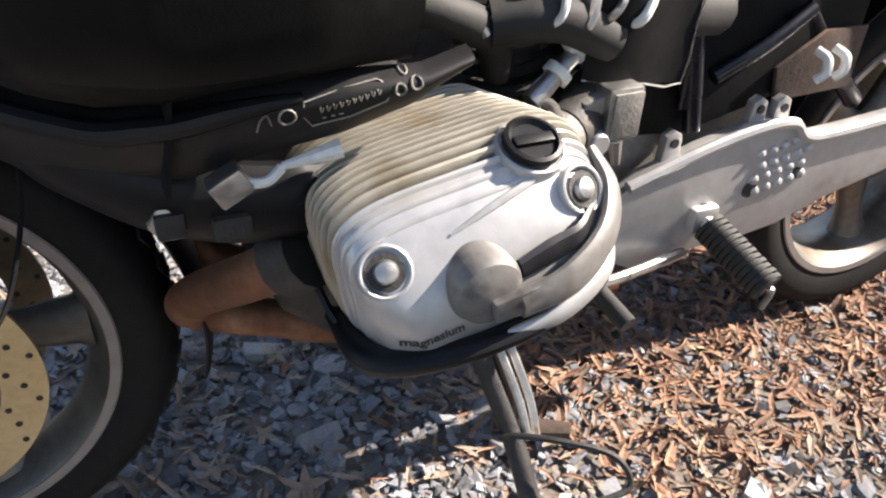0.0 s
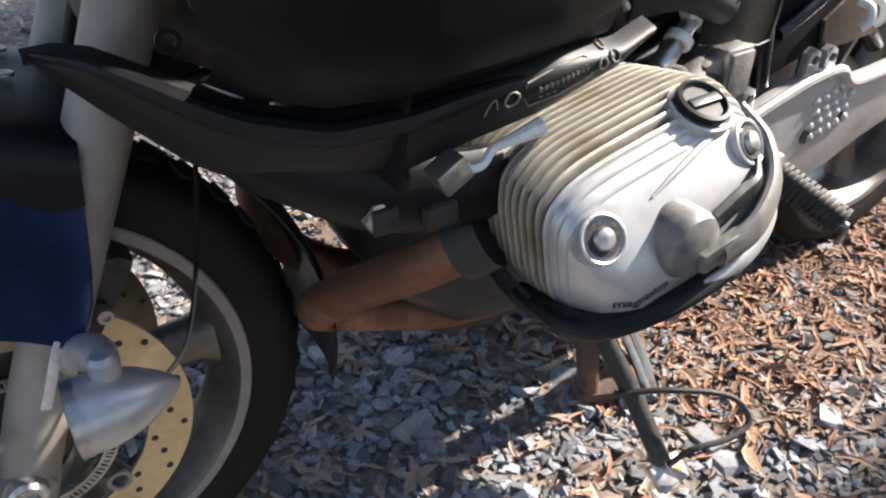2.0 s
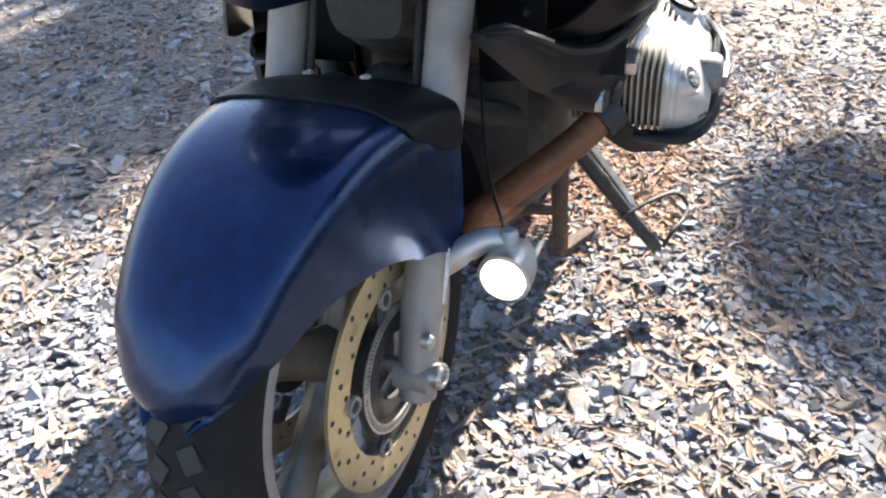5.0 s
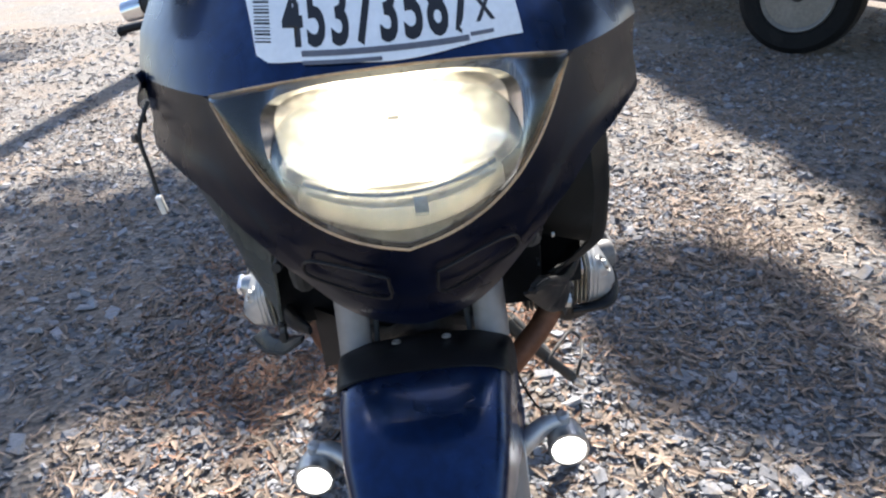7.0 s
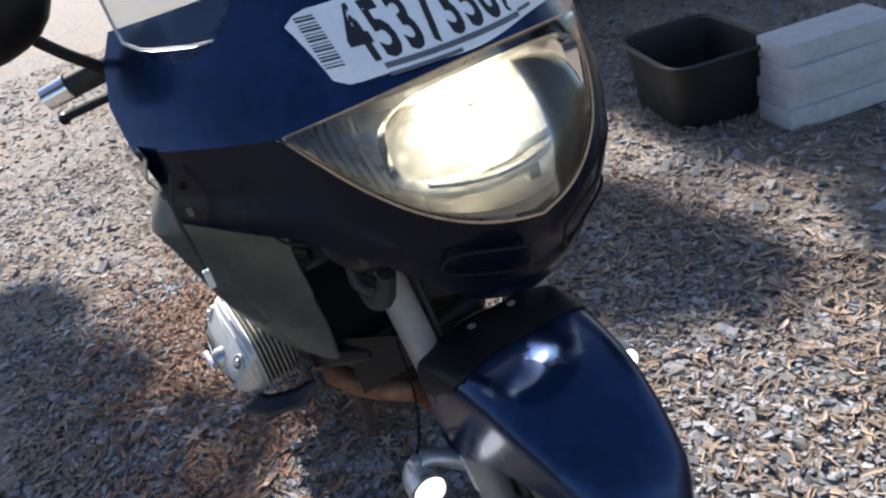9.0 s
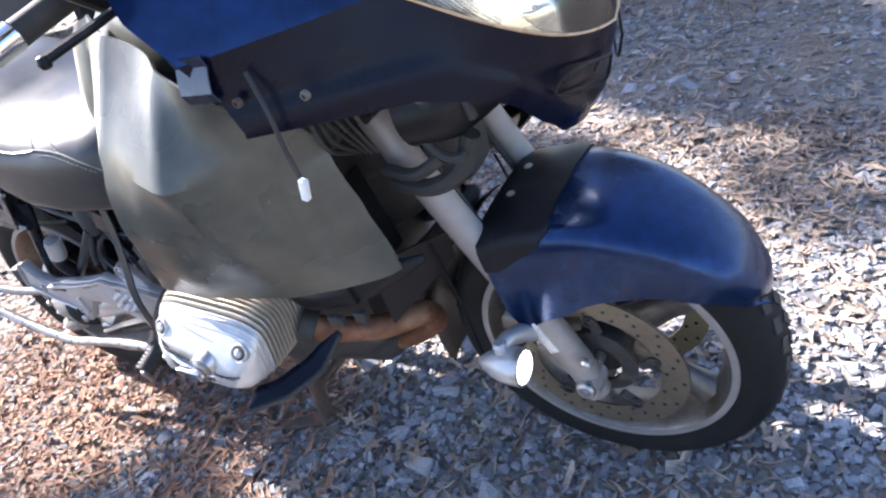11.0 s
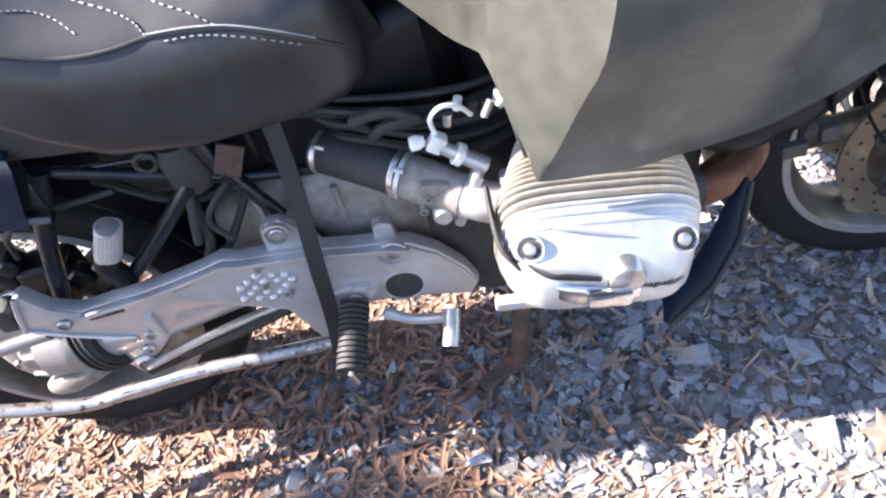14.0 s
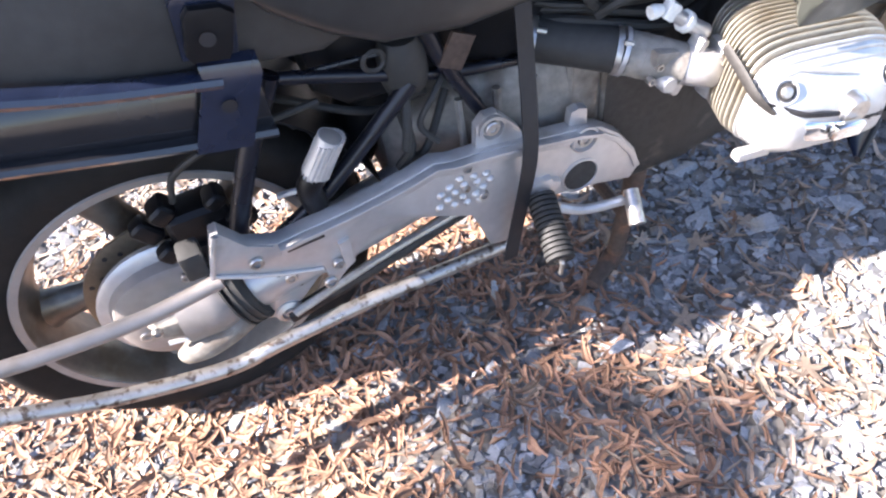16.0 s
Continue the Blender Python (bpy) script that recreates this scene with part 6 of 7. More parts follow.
# lower ducts under the side panels
for sgn in (1, -1):
    up = 0.0 if sgn > 0 else 0.022
    thin = 1.0 if sgn > 0 else 0.62
    part("lower_duct", tube([(-0.47, sgn * 0.245, 0.560 + up), (-0.40, sgn * 0.255, 0.548 + up), (-0.31, sgn * 0.245, 0.565 + up), (-0.235, sgn * 0.215, 0.600 + up * 0.5), (-0.19, sgn * 0.19, 0.62)], tuple(r * thin for r in (0.018, 0.036, 0.036, 0.030, 0.012)), 14, flat=0.55), "black", bike, "black plastic lower duct")
    part("clip", block((0.03, 0.012, 0.02), (-0.345, sgn * 0.272, 0.545), 0.003), "engine", bike, "dull metal clip")
    part("clip", block((0.022, 0.012, 0.022), (-0.300, sgn * 0.262, 0.550), 0.003), "engine", bike, "dull metal clip")
    if sgn < 0:
        part("inner_cover", sheet([[(-0.20 - 0.10 * k, sgn * (0.10 + 0.10 * k), 0.60 - 0.13 * v * (0.4 + 0.6 * k)) for v in np.linspace(0, 1, 6)] for k in np.linspace(0, 1, 8)], 0.004), "black", bike, "black inner cover")
    if sgn > 0:
        part("oil_line", tube([(-0.22, 0.155, 0.745), (-0.189, 0.165, 0.751), (-0.13, 0.168, 0.772), (-0.085, 0.165, 0.791), (-0.03, 0.15, 0.82)], 0.016, 12), "rubber", bike, "black sleeved oil line")
        part("line_collar", tube([(-0.20, 0.163, 0.748), (-0.165, 0.167, 0.757)], 0.021, 14), "black", bike, "black line collar")
        for k in range(5):
            part("wire", tube([(-0.02 - 0.03 * k, 0.15 + 0.015 * (k % 3), 0.86), (-0.10, 0.175 - 0.012 * k, 0.835 - 0.008 * k), (-0.2, 0.16, 0.80 + 0.012 * k), (-0.26, 0.14, 0.78 + 0.02 * k)], 0.004 + 0.001 * (k % 2), 7), "wire_blue" if k == 2 else "rubber", bike)
        part("front_case", block((0.20, 0.06, 0.09), (-0.14, 0.15, 0.865), 0.012, m=Matrix.Rotation(0.25, 4, "Y")), "black", bike, "black case above the fork")
        part("valance_bolt", lathe([(0.0055, 0), (0.0055, 0.004), (0.003, 0.005), (0.0001, 0.003)], "y", (-0.196, 0.215, 0.735), 14), "steel", bike)
# moulded trim bar with raised marks on the left
TRIM_X = (0.098, 0.117, 0.138, 0.182, 0.218, 0.267, 0.313, 0.364, 0.432, 0.492, 0.535)
TRIM_UP = (0.694, 0.698, 0.695, 0.671, 0.652, 0.640, 0.647, 0.663, 0.669, 0.666, 0.674)
TRIM_MID = (0.691, 0.683, 0.668, 0.637, 0.619, 0.614, 0.620, 0.633, 0.641, 0.649, 0.662)
TRIM_LOW = (0.688, 0.667, 0.645, 0.603, 0.583, 0.580, 0.583, 0.603, 0.616, 0.632, 0.652)
TRIM_Y = (0.172, 0.184, 0.196, 0.217, 0.234, 0.258, 0.279, 0.297, 0.305, 0.305, 0.297)


def trim_at(x, v):
    """A place on the trim: v from 0 at its rolled top to 1 at the fold and 2 at the lower lip."""
    up, mid, low_, y = (np.interp(-x, TRIM_X, a) for a in (TRIM_UP, TRIM_MID, TRIM_LOW, TRIM_Y))
    if v <= 1:
        return (x, y - 0.014 * (1 - v) + 0.009 * math.sin(math.pi * min(v, 1)) * min(1, (-x - 0.095) * 20), up + (mid - up) * v)
    return (x, y - 0.020 * (v - 1) ** 1.3, mid + (low_ - mid) * (v - 1))


under = []
for i, p in enumerate(left_rows[0]):
    a, b = Vector(p), Vector(trim_at(p[0], 0.05)) + Vector((0, -0.004, 0.004))
    under.append([a.lerp(b, v) + Vector((0, 0, -0.006 * math.sin(math.pi * v))) for v in np.linspace(0, 1, 6)])
part("lower_return", sheet(under, 0.003), "dark", left_side, "lower panel edge turned inwards", sharp=60)
trim_rows = [[trim_at(x, v) for v in np.linspace(0, 2, 17)] for x in np.linspace(-0.098, -0.535, 46)]
trim = part("trim_bar", sheet(trim_rows, -0.005), "dusty_trim", bike, "dusty black moulded trim bar with raised part marks", sharp=40)
part("trim_roll", tube([trim_at(x, 0.42) for x in np.linspace(-0.104, -0.40, 12)], (0.003, 0.008, 0.010, 0.010, 0.009, 0.004), 10, steps=3), "black", trim, "smooth rolled upper edge")


def on_trim(x, z):
    up, mid, low_, y = (np.interp(-x, TRIM_X, a) for a in (TRIM_UP, TRIM_MID, TRIM_LOW, TRIM_Y))
    v = (z - up) / (mid - up) if z > mid else 1 + (z - mid) / (low_ - mid)
    p = trim_at(x, min(max(v, 0), 2))
    return (p[0], p[1] + 0.0015, p[2])


# marks and rings are pale: the light glinting on them is in their colour
def mark_line(pts, r=0.0007):
    part("raised_mark", tube([on_trim(*p) for p in pts], r, 5, steps=2), "gearbox", trim, "raised moulding mark, pale to stand for its glint")


mark_line([(-0.400, 0.652), (-0.455, 0.662), (-0.461, 0.646), (-0.406, 0.632), (-0.400, 0.652)])
for k in range(10):
    x = -0.411 - 0.0047 * k
    mark_line([(x, 0.6475 + 0.0018 * k * 0.55), (x - 0.001, 0.6435 + 0.0018 * k * 0.55), (x - 0.0025, 0.647 + 0.0018 * k * 0.55)], 0.0006)
for k in range(3):
    mark_line([(-0.413 - 0.006 * k, 0.6385 + 0.001 * k), (-0.416 - 0.006 * k, 0.6385 + 0.001 * k)], 0.0006)
for x, z, r in ((-0.388, 0.642, 0.006), (-0.471, 0.654, 0.0042), (-0.484, 0.657, 0.0042), (-0.477, 0.6655, 0.003)):
    ring = [on_trim(x + r * math.cos(a), z + r * math.sin(a)) for a in np.linspace(0, 2 * math.pi, 13)]
    part("mark_ring", tube(ring, 0.0009, 5, steps=1), "gearbox", trim)
mark_line([(-0.367, 0.632), (-0.369, 0.641), (-0.374, 0.645), (-0.377, 0.636)])
part("cable_connector", block((0.028, 0.022, 0.022), (-0.345, 0.285, 0.588), 0.003, m=Matrix.Rotation(0.5, 4, "Y")), "steel", bike, "grey cable connector")
part("lead", tube([(-0.345, 0.285, 0.590), (-0.37, 0.29, 0.588), (-0.385, 0.285, 0.595)], 0.004, 6), "connector", bike)
part("plug_lead", tube([(-0.385, 0.285, 0.596), (-0.43, 0.29, 0.606)], (0.003, 0.008), 8), "connector", bike, "pale cone-shaped cable sleeve")
part("hex_nut", lathe([(0.016, 0), (0.016, 0.010), (0.009, 0.012), (0.007, 0.006), (0.0001, 0.006)], "y", (-0.300, 0.252, 0.550), 6), "steel", bike, "dull hexagon nut")
# left side box, hoses and thin black sheet
part("pale_pouch", block((0.095, 0.032, 0.036), (-0.768, 0.196, 0.620), 0.014, m=Matrix.Rotation(0.15, 4, "Y"), segs=3), "connector", bike, "pale rounded plastic case")
for q in range(4):
    part("small_hose", tube([(-0.64 - 0.03 * q, 0.225, 0.655), (-0.65 - 0.03 * q, 0.24, 0.675 - 0.01 * (q % 2)), (-0.66 - 0.035 * q, 0.225, 0.70)], 0.004 + 0.001 * (q % 2), 8), "connector" if q % 3 == 0 else "steel", bike, "thin worn hose end")
part("case_stud", tube([(-0.722, 0.25, 0.549), (-0.728, 0.25, 0.522)], (0.008, 0.005), 8), "steel", bike)
part("case_face", block((0.034, 0.004, 0.046), (-0.729, 0.253, 0.575), 0.002), "gearbox", bike, "worn raised case face")
part("relay_case", block((0.040, 0.028, 0.054), (-0.728, 0.238, 0.575), 0.004), "steel", bike, "grey relay case with worn face")
part("cooler_hose", tube([(-0.50, 0.20, 0.690), (-0.56, 0.205, 0.672), (-0.608, 0.190, 0.645), (-0.63, 0.168, 0.60)], (0.017, 0.018, 0.018, 0.015), 14), "rubber", bike, "black curved hose")
bag = [[(-0.69 - 0.13 * u, 0.225 + 0.008 * v + 0.006 * math.sin(5 * u), 0.585 + 0.11 * v + 0.02 * (1 - u) * (1 - v)) for v in np.linspace(0, 1, 8)] for u in np.linspace(0, 1, 10)]
part("heat_flap", sheet(bag, 0.0015), "matt", bike, "thin black plastic flap")
for k, (p, q, r) in enumerate((((-0.60, 0.2, 0.66), (-0.72, 0.22, 0.64), 0.022), ((-0.66, 0.21, 0.70), (-0.74, 0.21, 0.75), 0.010), ((-0.78, 0.17, 0.62), (-0.9, 0.16, 0.64), 0.03))):
    part("hose", tube([p, (Vector(p) + Vector(q)) / 2 + Vector((0, 0.01, 0.015)), q], r, 12), "connector" if k == 1 else "rubber", bike)

part("flap_edge", tube([bag[0][-1], bag[5][-1], bag[-1][-1], bag[-1][4], bag[-1][0], bag[5][0], bag[0][0]], 0.0012, 6, steps=2), "steel", bike, "bright worn edge of the flap")
for p, q, r in (((-0.84, 0.165, 0.72), (-0.90, 0.17, 0.50), 0.011), ((-0.92, 0.165, 0.56), (-1.05, 0.165, 0.63), 0.010), ((-0.88, 0.168, 0.53), (-0.86, 0.168, 0.70), 0.008)):
    part("frame_strut", tube([p, (Vector(p) + Vector(q)) / 2 + Vector((0, 0.006, 0)), q], r, 12), "frame", bike, "black enamelled frame strut")
for q in range(2):
    x = -1.055 - 0.03 * q
    part("hook", tube([(x, 0.185, 0.585), (x - 0.004, 0.20, 0.578), (x - 0.002, 0.204, 0.562), (x + 0.004, 0.198, 0.552)], 0.006, 8), "connector", bike, "pale moulded hook")
part("hook_plate", plate([(-1.03, 0.515), (-1.02, 0.56), (-1.09, 0.60), (-1.16, 0.60), (-1.16, 0.52)], 0.160, 0.166, 0.002), "rusty", bike, "brown dusty bracket plate")
for q, (x, z) in enumerate(((-0.60, 0.66), (-0.62, 0.675), (-0.645, 0.66), (-0.655, 0.685), (-0.675, 0.665), (-0.69, 0.69))):
    part("cable_end", tube([(x, 0.21 + 0.006 * (q % 3), z), (x - 0.012, 0.218, z + 0.012 * (-1) ** q), (x - 0.02, 0.205, z + 0.022)], 0.004 + 0.0012 * (q % 2), 8), ("connector", "rubber", "steel")[q % 3], bike, "worn cable end")

# wires and brackets behind the fork on the drive side
part("hanging_wire", tube([(-0.20, -0.345, 1.02), (-0.178, -0.362, 0.98), (-0.18, -0.362, 0.93), (-0.179, -0.361, 0.89)], 0.003, 6), "rubber", bike, "black hanging wire")
part("wire_connector", block((0.010, 0.009, 0.030), (-0.181, -0.361, 0.872), 0.002, m=Matrix.Rotation(0.3, 4, "Y")), "connector", bike, "white plastic connector")
part("wire_end", tube([(-0.179, -0.361, 0.905), (-0.180, -0.361, 0.888)], 0.0018, 6), "wire_blue", bike, "short blue wire")
part("vent_duct", tube([(-0.02, -0.13, 0.88), (-0.08, -0.16, 0.87), (-0.14, -0.17, 0.86)], (0.03, 0.05, 0.045), 20), "black", bike, "black air duct")
part("duct_ring", tube([(-0.03 - 0.045 * (1 - math.cos(a)), -0.19, 0.86 + 0.06 * math.sin(a)) for a in np.linspace(0, math.pi * 1.6, 10)], 0.007, 8), "rubber", bike, "black ribbed hose loop")
part("oil_line", tube([(-0.22, -0.15, 0.735), (-0.15, -0.165, 0.735), (-0.09, -0.165, 0.765), (-0.06, -0.16, 0.82)], 0.014, 10), "rubber", bike, "black sleeved oil line")
part("oil_line", tube([(-0.22, -0.16, 0.765), (-0.16, -0.175, 0.765), (-0.11, -0.17, 0.79)], 0.010, 10), "rubber", bike, "black sleeved oil line")
for k in range(5):
    part("wire", tube([(-0.20 - 0.012 * k, -0.22 - 0.02 * (k % 3), 0.96), (-0.23, -0.20 - 0.012 * k, 0.90 - 0.01 * k), (-0.215 - 0.01 * k, -0.17, 0.80)], 0.003, 6), "rubber", bike)
bolt((-0.215, -0.360, 0.993), 0.006, "y", fairing, "rusty")
bolt((-0.127, -0.347, 0.989), 0.006, "y", fairing, "gearbox")
part("torn_bracket", sheet([[(-0.235 - 0.05 * u, -0.365 - 0.006 * math.sin(6 * v), 0.998 + 0.055 * v) for v in np.linspace(0, 1, 5)] for u in np.linspace(0, 1, 5)], 0.002), "bracket", fairing, "torn dark fairing edge")

# centre stand and side stand
for sy in (1, -1):
    st_leg = part("stand_leg", tube([(-0.69, sy * 0.12, 0.29), (-0.70, sy * 0.12, 0.16), (-0.718, sy * 0.122, 0.030)], (0.020, 0.018, 0.017), 12), "rusty", bike, "rusty centre stand leg")
    part("stand_foot", tube([(-0.70, sy * 0.112, 0.024), (-0.725, sy * 0.125, 0.020), (-0.80, sy * 0.172, 0.030)], (0.014, 0.016, 0.010), 10, flat=1.4), "rusty", st_leg)
part("stand_bridge", tube([(-0.705, 0.12, 0.13), (-0.70, 0.0, 0.12), (-0.705, -0.12, 0.13)], 0.013, 10), "rusty", bike, "rusty stand cross bar")
side_st = part("side_stand", tube([(-0.61, 0.17, 0.32), (-0.618, 0.21, 0.265), (-0.632, 0.27, 0.185), (-0.635, 0.33, 0.115)], (0.015, 0.014, 0.013, 0.013), 12), "engine", bike, "black side stand half folded down")
part("stand_shoe", block((0.05, 0.035, 0.012), (-0.637, 0.34, 0.105), 0.004, m=Matrix.Rotation(radians(-35), 4, "X")), "steel", side_st, "worn stand shoe")
part("stand_spring", tube([(-0.625, 0.19, 0.32), (-0.645, 0.25, 0.23), (-0.648, 0.28, 0.185)], 0.0055, 8), "steel", side_st, "steel stand spring")
part("stand_spring", tube([(-0.64, 0.188, 0.32), (-0.66, 0.248, 0.23), (-0.66, 0.278, 0.185)], 0.0055, 8), "steel", side_st, "steel stand spring")
part("stand_lever", tube([(-0.61, 0.26, 0.19), (-0.66, 0.305, 0.205), (-0.72, 0.345, 0.195), (-0.735, 0.37, 0.165), (-0.70, 0.37, 0.155), (-0.655, 0.355, 0.150), (-0.635, 0.34, 0.12)], 0.004, 8), "engine", side_st, "bent wire foot lever")


# ---- things beside the motorcycle ----
def storage_tub(at, turn):
    tub = thing("storage_tub", "open black plastic storage tub on the leaf-strewn gravel", "tub")
    m = Matrix.Translation(at) @ Matrix.Rotation(turn, 4, "Z")
    secs = []
    for z, a, b in ((0.0, 0.25, 0.17), (0.02, 0.262, 0.182), (0.30, 0.295, 0.212)):
        secs.append([m @ Vector((a * math.copysign(abs(math.cos(q)) ** 0.3, math.cos(q)), b * math.copysign(abs(math.sin(q)) ** 0.3, math.sin(q)), z)) for q in np.linspace(0, 2 * math.pi, 40, endpoint=False)])
    for z, a, b in ((0.30, 0.288, 0.205), (0.03, 0.255, 0.175)):
        secs.append([m @ Vector((a * math.copysign(abs(math.cos(q)) ** 0.3, math.cos(q)), b * math.copysign(abs(math.sin(q)) ** 0.3, math.sin(q)), z)) for q in np.linspace(0, 2 * math.pi, 40, endpoint=False)])
    part("body", loft(secs), "tub", tub)
    lip = [m @ Vector((0.304 * math.copysign(abs(math.cos(q)) ** 0.3, math.cos(q)), 0.221 * math.copysign(abs(math.sin(q)) ** 0.3, math.sin(q)), 0.30)) for q in np.linspace(0, 2 * math.pi, 41)]
    part("rim", tube(lip, 0.011, 8, steps=1), "tub", tub, "rolled shiny rim")
    return tub


def foam_block(at, turn, size, label):
    ob = part("foam_block", block(size, (0, 0, 0), 0.004), "foam", None, label, Matrix.Translation(at) @ Matrix.Rotation(turn, 4, "Z"), category="foam block")
    ob["group"] = "stack of foam blocks"
    return ob


storage_tub((-1.50, 1.94, ground_z(-1.50, 1.94) - 0.002), radians(-22))
fz = ground_z(-1.0, 2.14)
for i, (dx, dy, h) in enumerate(((0.0, 0.0, 0.088), (-0.012, 0.01, 0.085), (0.008, 0.004, 0.085), (-0.006, 0.012, 0.085))):
    foam_block((-1.0 + dx, 2.12 + dy, fz + h / 2 + sum((0.088, 0.085, 0.085, 0.085)[:i])), radians(-20 + 2 * (-1) ** i), (0.21, 0.44, h - 0.001), "white foam packing block in a stack on the ground")


def truck(at, turn, steer):
    tr = thing("truck", "dark parked truck with a dusty steel wheel", "truck")
    m = Matrix.Translation(at) @ Matrix.Rotation(turn, 4, "Z") @ Matrix.Scale(1.2, 4)
    mw = Matrix.Translation(at) @ Matrix.Rotation(steer, 4, "Z") @ Matrix.Scale(1.2, 4)
    w = new("wheel")
    w.parent = tr
    part("tyre", lathe([(0.19, -0.08), (0.22, -0.105), (0.29, -0.11), (0.325, -0.085), (0.335, 0.0), (0.325, 0.085), (0.29, 0.11), (0.22, 0.105), (0.19, 0.08)], "y", (0, 0, 0.33), 56, closed=True), "tyre", w, "worn truck tyre", mw)
    part("rim", lathe([(0.205, -0.09), (0.198, -0.108), (0.178, -0.09), (0.165, -0.05), (0.115, -0.035), (0.105, -0.055), (0.05, -0.058), (0.0001, -0.058)], "y", (0, 0, 0.33), 48), "hubcap", w, "dusty painted steel rim", mw)
    for i in range(8):
        a = 2 * math.pi * i / 8
        part("rim_hole", lathe([(0.014, 0), (0.014, -0.002), (0.0001, -0.002)], "y", (0.142 * math.cos(a), -0.046, 0.33 + 0.142 * math.sin(a)), 14), "ink", w, m=mw)
        part("wheel_nut", lathe([(0.015, 0), (0.015, -0.02), (0.0001, -0.022)], "y", (0.07 * math.cos(a + 0.4), -0.056, 0.33 + 0.07 * math.sin(a + 0.4)), 6), "engine", w, m=mw)
    part("hub_cap", lathe([(0.05, -0.05), (0.048, -0.085), (0.03, -0.095), (0.0001, -0.096)], "y", (0, 0, 0.33), 24), "engine", w, "dark hub", mw)
    side = []
    for k in np.linspace(0, 1, 24):
        x = -3.2 + 4.4 * k
        lo = 0.42 if abs(x) > 0.5 else 0.42 + math.sqrt(max(0.5 ** 2 - x * x, 0)) * 0.75
        side.append([(x, -0.10 + 0.05 * (z * z), lo + (1.55 - lo) * z) for z in np.linspace(0, 1, 7)])
    part("body_side", sheet(side, 0.03), "truck", tr, "dull dark truck flank", m)
    part("underbody", block((4.2, 1.4, 0.3), (-1.0, 0.85, 0.55), 0.05), "truck", tr, "dark truck frame", m)
    part("body_top", block((4.3, 1.6, 0.6), (-1.0, 0.75, 1.65), 0.1), "truck", tr, "dark truck upper body", m)
    part("running_board", block((0.55, 0.22, 0.07), (0.85, -0.05, 0.40), 0.02), "fork", tr, "pale side step", m)
    return tr


truck((-4.20, 2.72, ground_z(-4.2, 2.7)), radians(14), radians(46))

# ---- gravel, leaf litter, ground sheet ----
rng = np.random.default_rng(7)
gm = bpy.data.materials.new("gravel_bed")
gm.use_nodes = True
n, l = gm.node_tree.nodes, gm.node_tree.links
b = n["Principled BSDF"]
tc = n.new("ShaderNodeTexCoord")
vor = n.new("ShaderNodeTexVoronoi")
vor.inputs["Scale"].default_value = 42
nz = n.new("ShaderNodeTexNoise")
nz.inputs["Scale"].default_value, nz.inputs["Detail"].default_value = 1.6, 6
fn = n.new("ShaderNodeTexNoise")
fn.inputs["Scale"].default_value, fn.inputs["Detail"].default_value = 70, 5
for q in (vor, nz, fn):
    l.new(tc.outputs["Object"], q.inputs["Vector"])
stone = n.new("ShaderNodeValToRGB")
stone.color_ramp.elements[0].color = (0.06, 0.055, 0.05, 1)
stone.color_ramp.elements[1].color = (0.24, 0.225, 0.205, 1)
sep = n.new("ShaderNodeSeparateColor")
l.new(vor.outputs["Color"], sep.inputs["Color"])
l.new(sep.outputs["Red"], stone.inputs["Fac"])
soil = n.new("ShaderNodeValToRGB")
soil.color_ramp.elements[0].color = (0.08, 0.062, 0.048, 1)
soil.color_ramp.elements[1].color = (0.27, 0.22, 0.17, 1)
l.new(fn.outputs["Fac"], soil.inputs["Fac"])
rng_map = n.new("ShaderNodeMapRange")
rng_map.inputs["From Min"].default_value, rng_map.inputs["From Max"].default_value = 0.42, 0.62
l.new(nz.outputs["Fac"], rng_map.inputs["Value"])
mx = n.new("ShaderNodeMix")
mx.data_type = "RGBA"
l.new(rng_map.outputs["Result"], mx.inputs["Factor"])
l.new(stone.outputs["Color"], mx.inputs["A"])
l.new(soil.outputs["Color"], mx.inputs["B"])
l.new(mx.outputs["Result"], b.inputs["Base Color"])
b.inputs["Roughness"].default_value = 0.9
bp = n.new("ShaderNodeBump")
bp.inputs["Strength"].default_value, bp.inputs["Distance"].default_value = 0.9, 0.012
l.new(vor.outputs["Distance"], bp.inputs["Height"])
l.new(bp.outputs["Normal"], b.inputs["Normal"])

xs = np.concatenate([[-400, -120, -50, -25], np.linspace(-14, 6, 81), [15, 40, 120, 400]])
ys = np.concatenate([[-400, -120, -50, -20], np.linspace(-8, 8, 65), [20, 50, 120, 400]])
gv = [(x, y, ground_z(x, y) if abs(x) < 20 and abs(y) < 20 else 0.0) for x in xs for y in ys]
w = len(ys)
gf = [(i * w + j, (i + 1) * w + j, (i + 1) * w + j + 1, i * w + j + 1) for i in range(len(xs) - 1) for j in range(w - 1)]
gme = bpy.data.meshes.new("ground")
gme.from_pydata(gv, [], gf)
gme.shade_smooth()
gme.materials.append(gm)
tagged(new("ground", gme), "gravel drive strewn with brown leaves and bark", "ground", "", "structure")


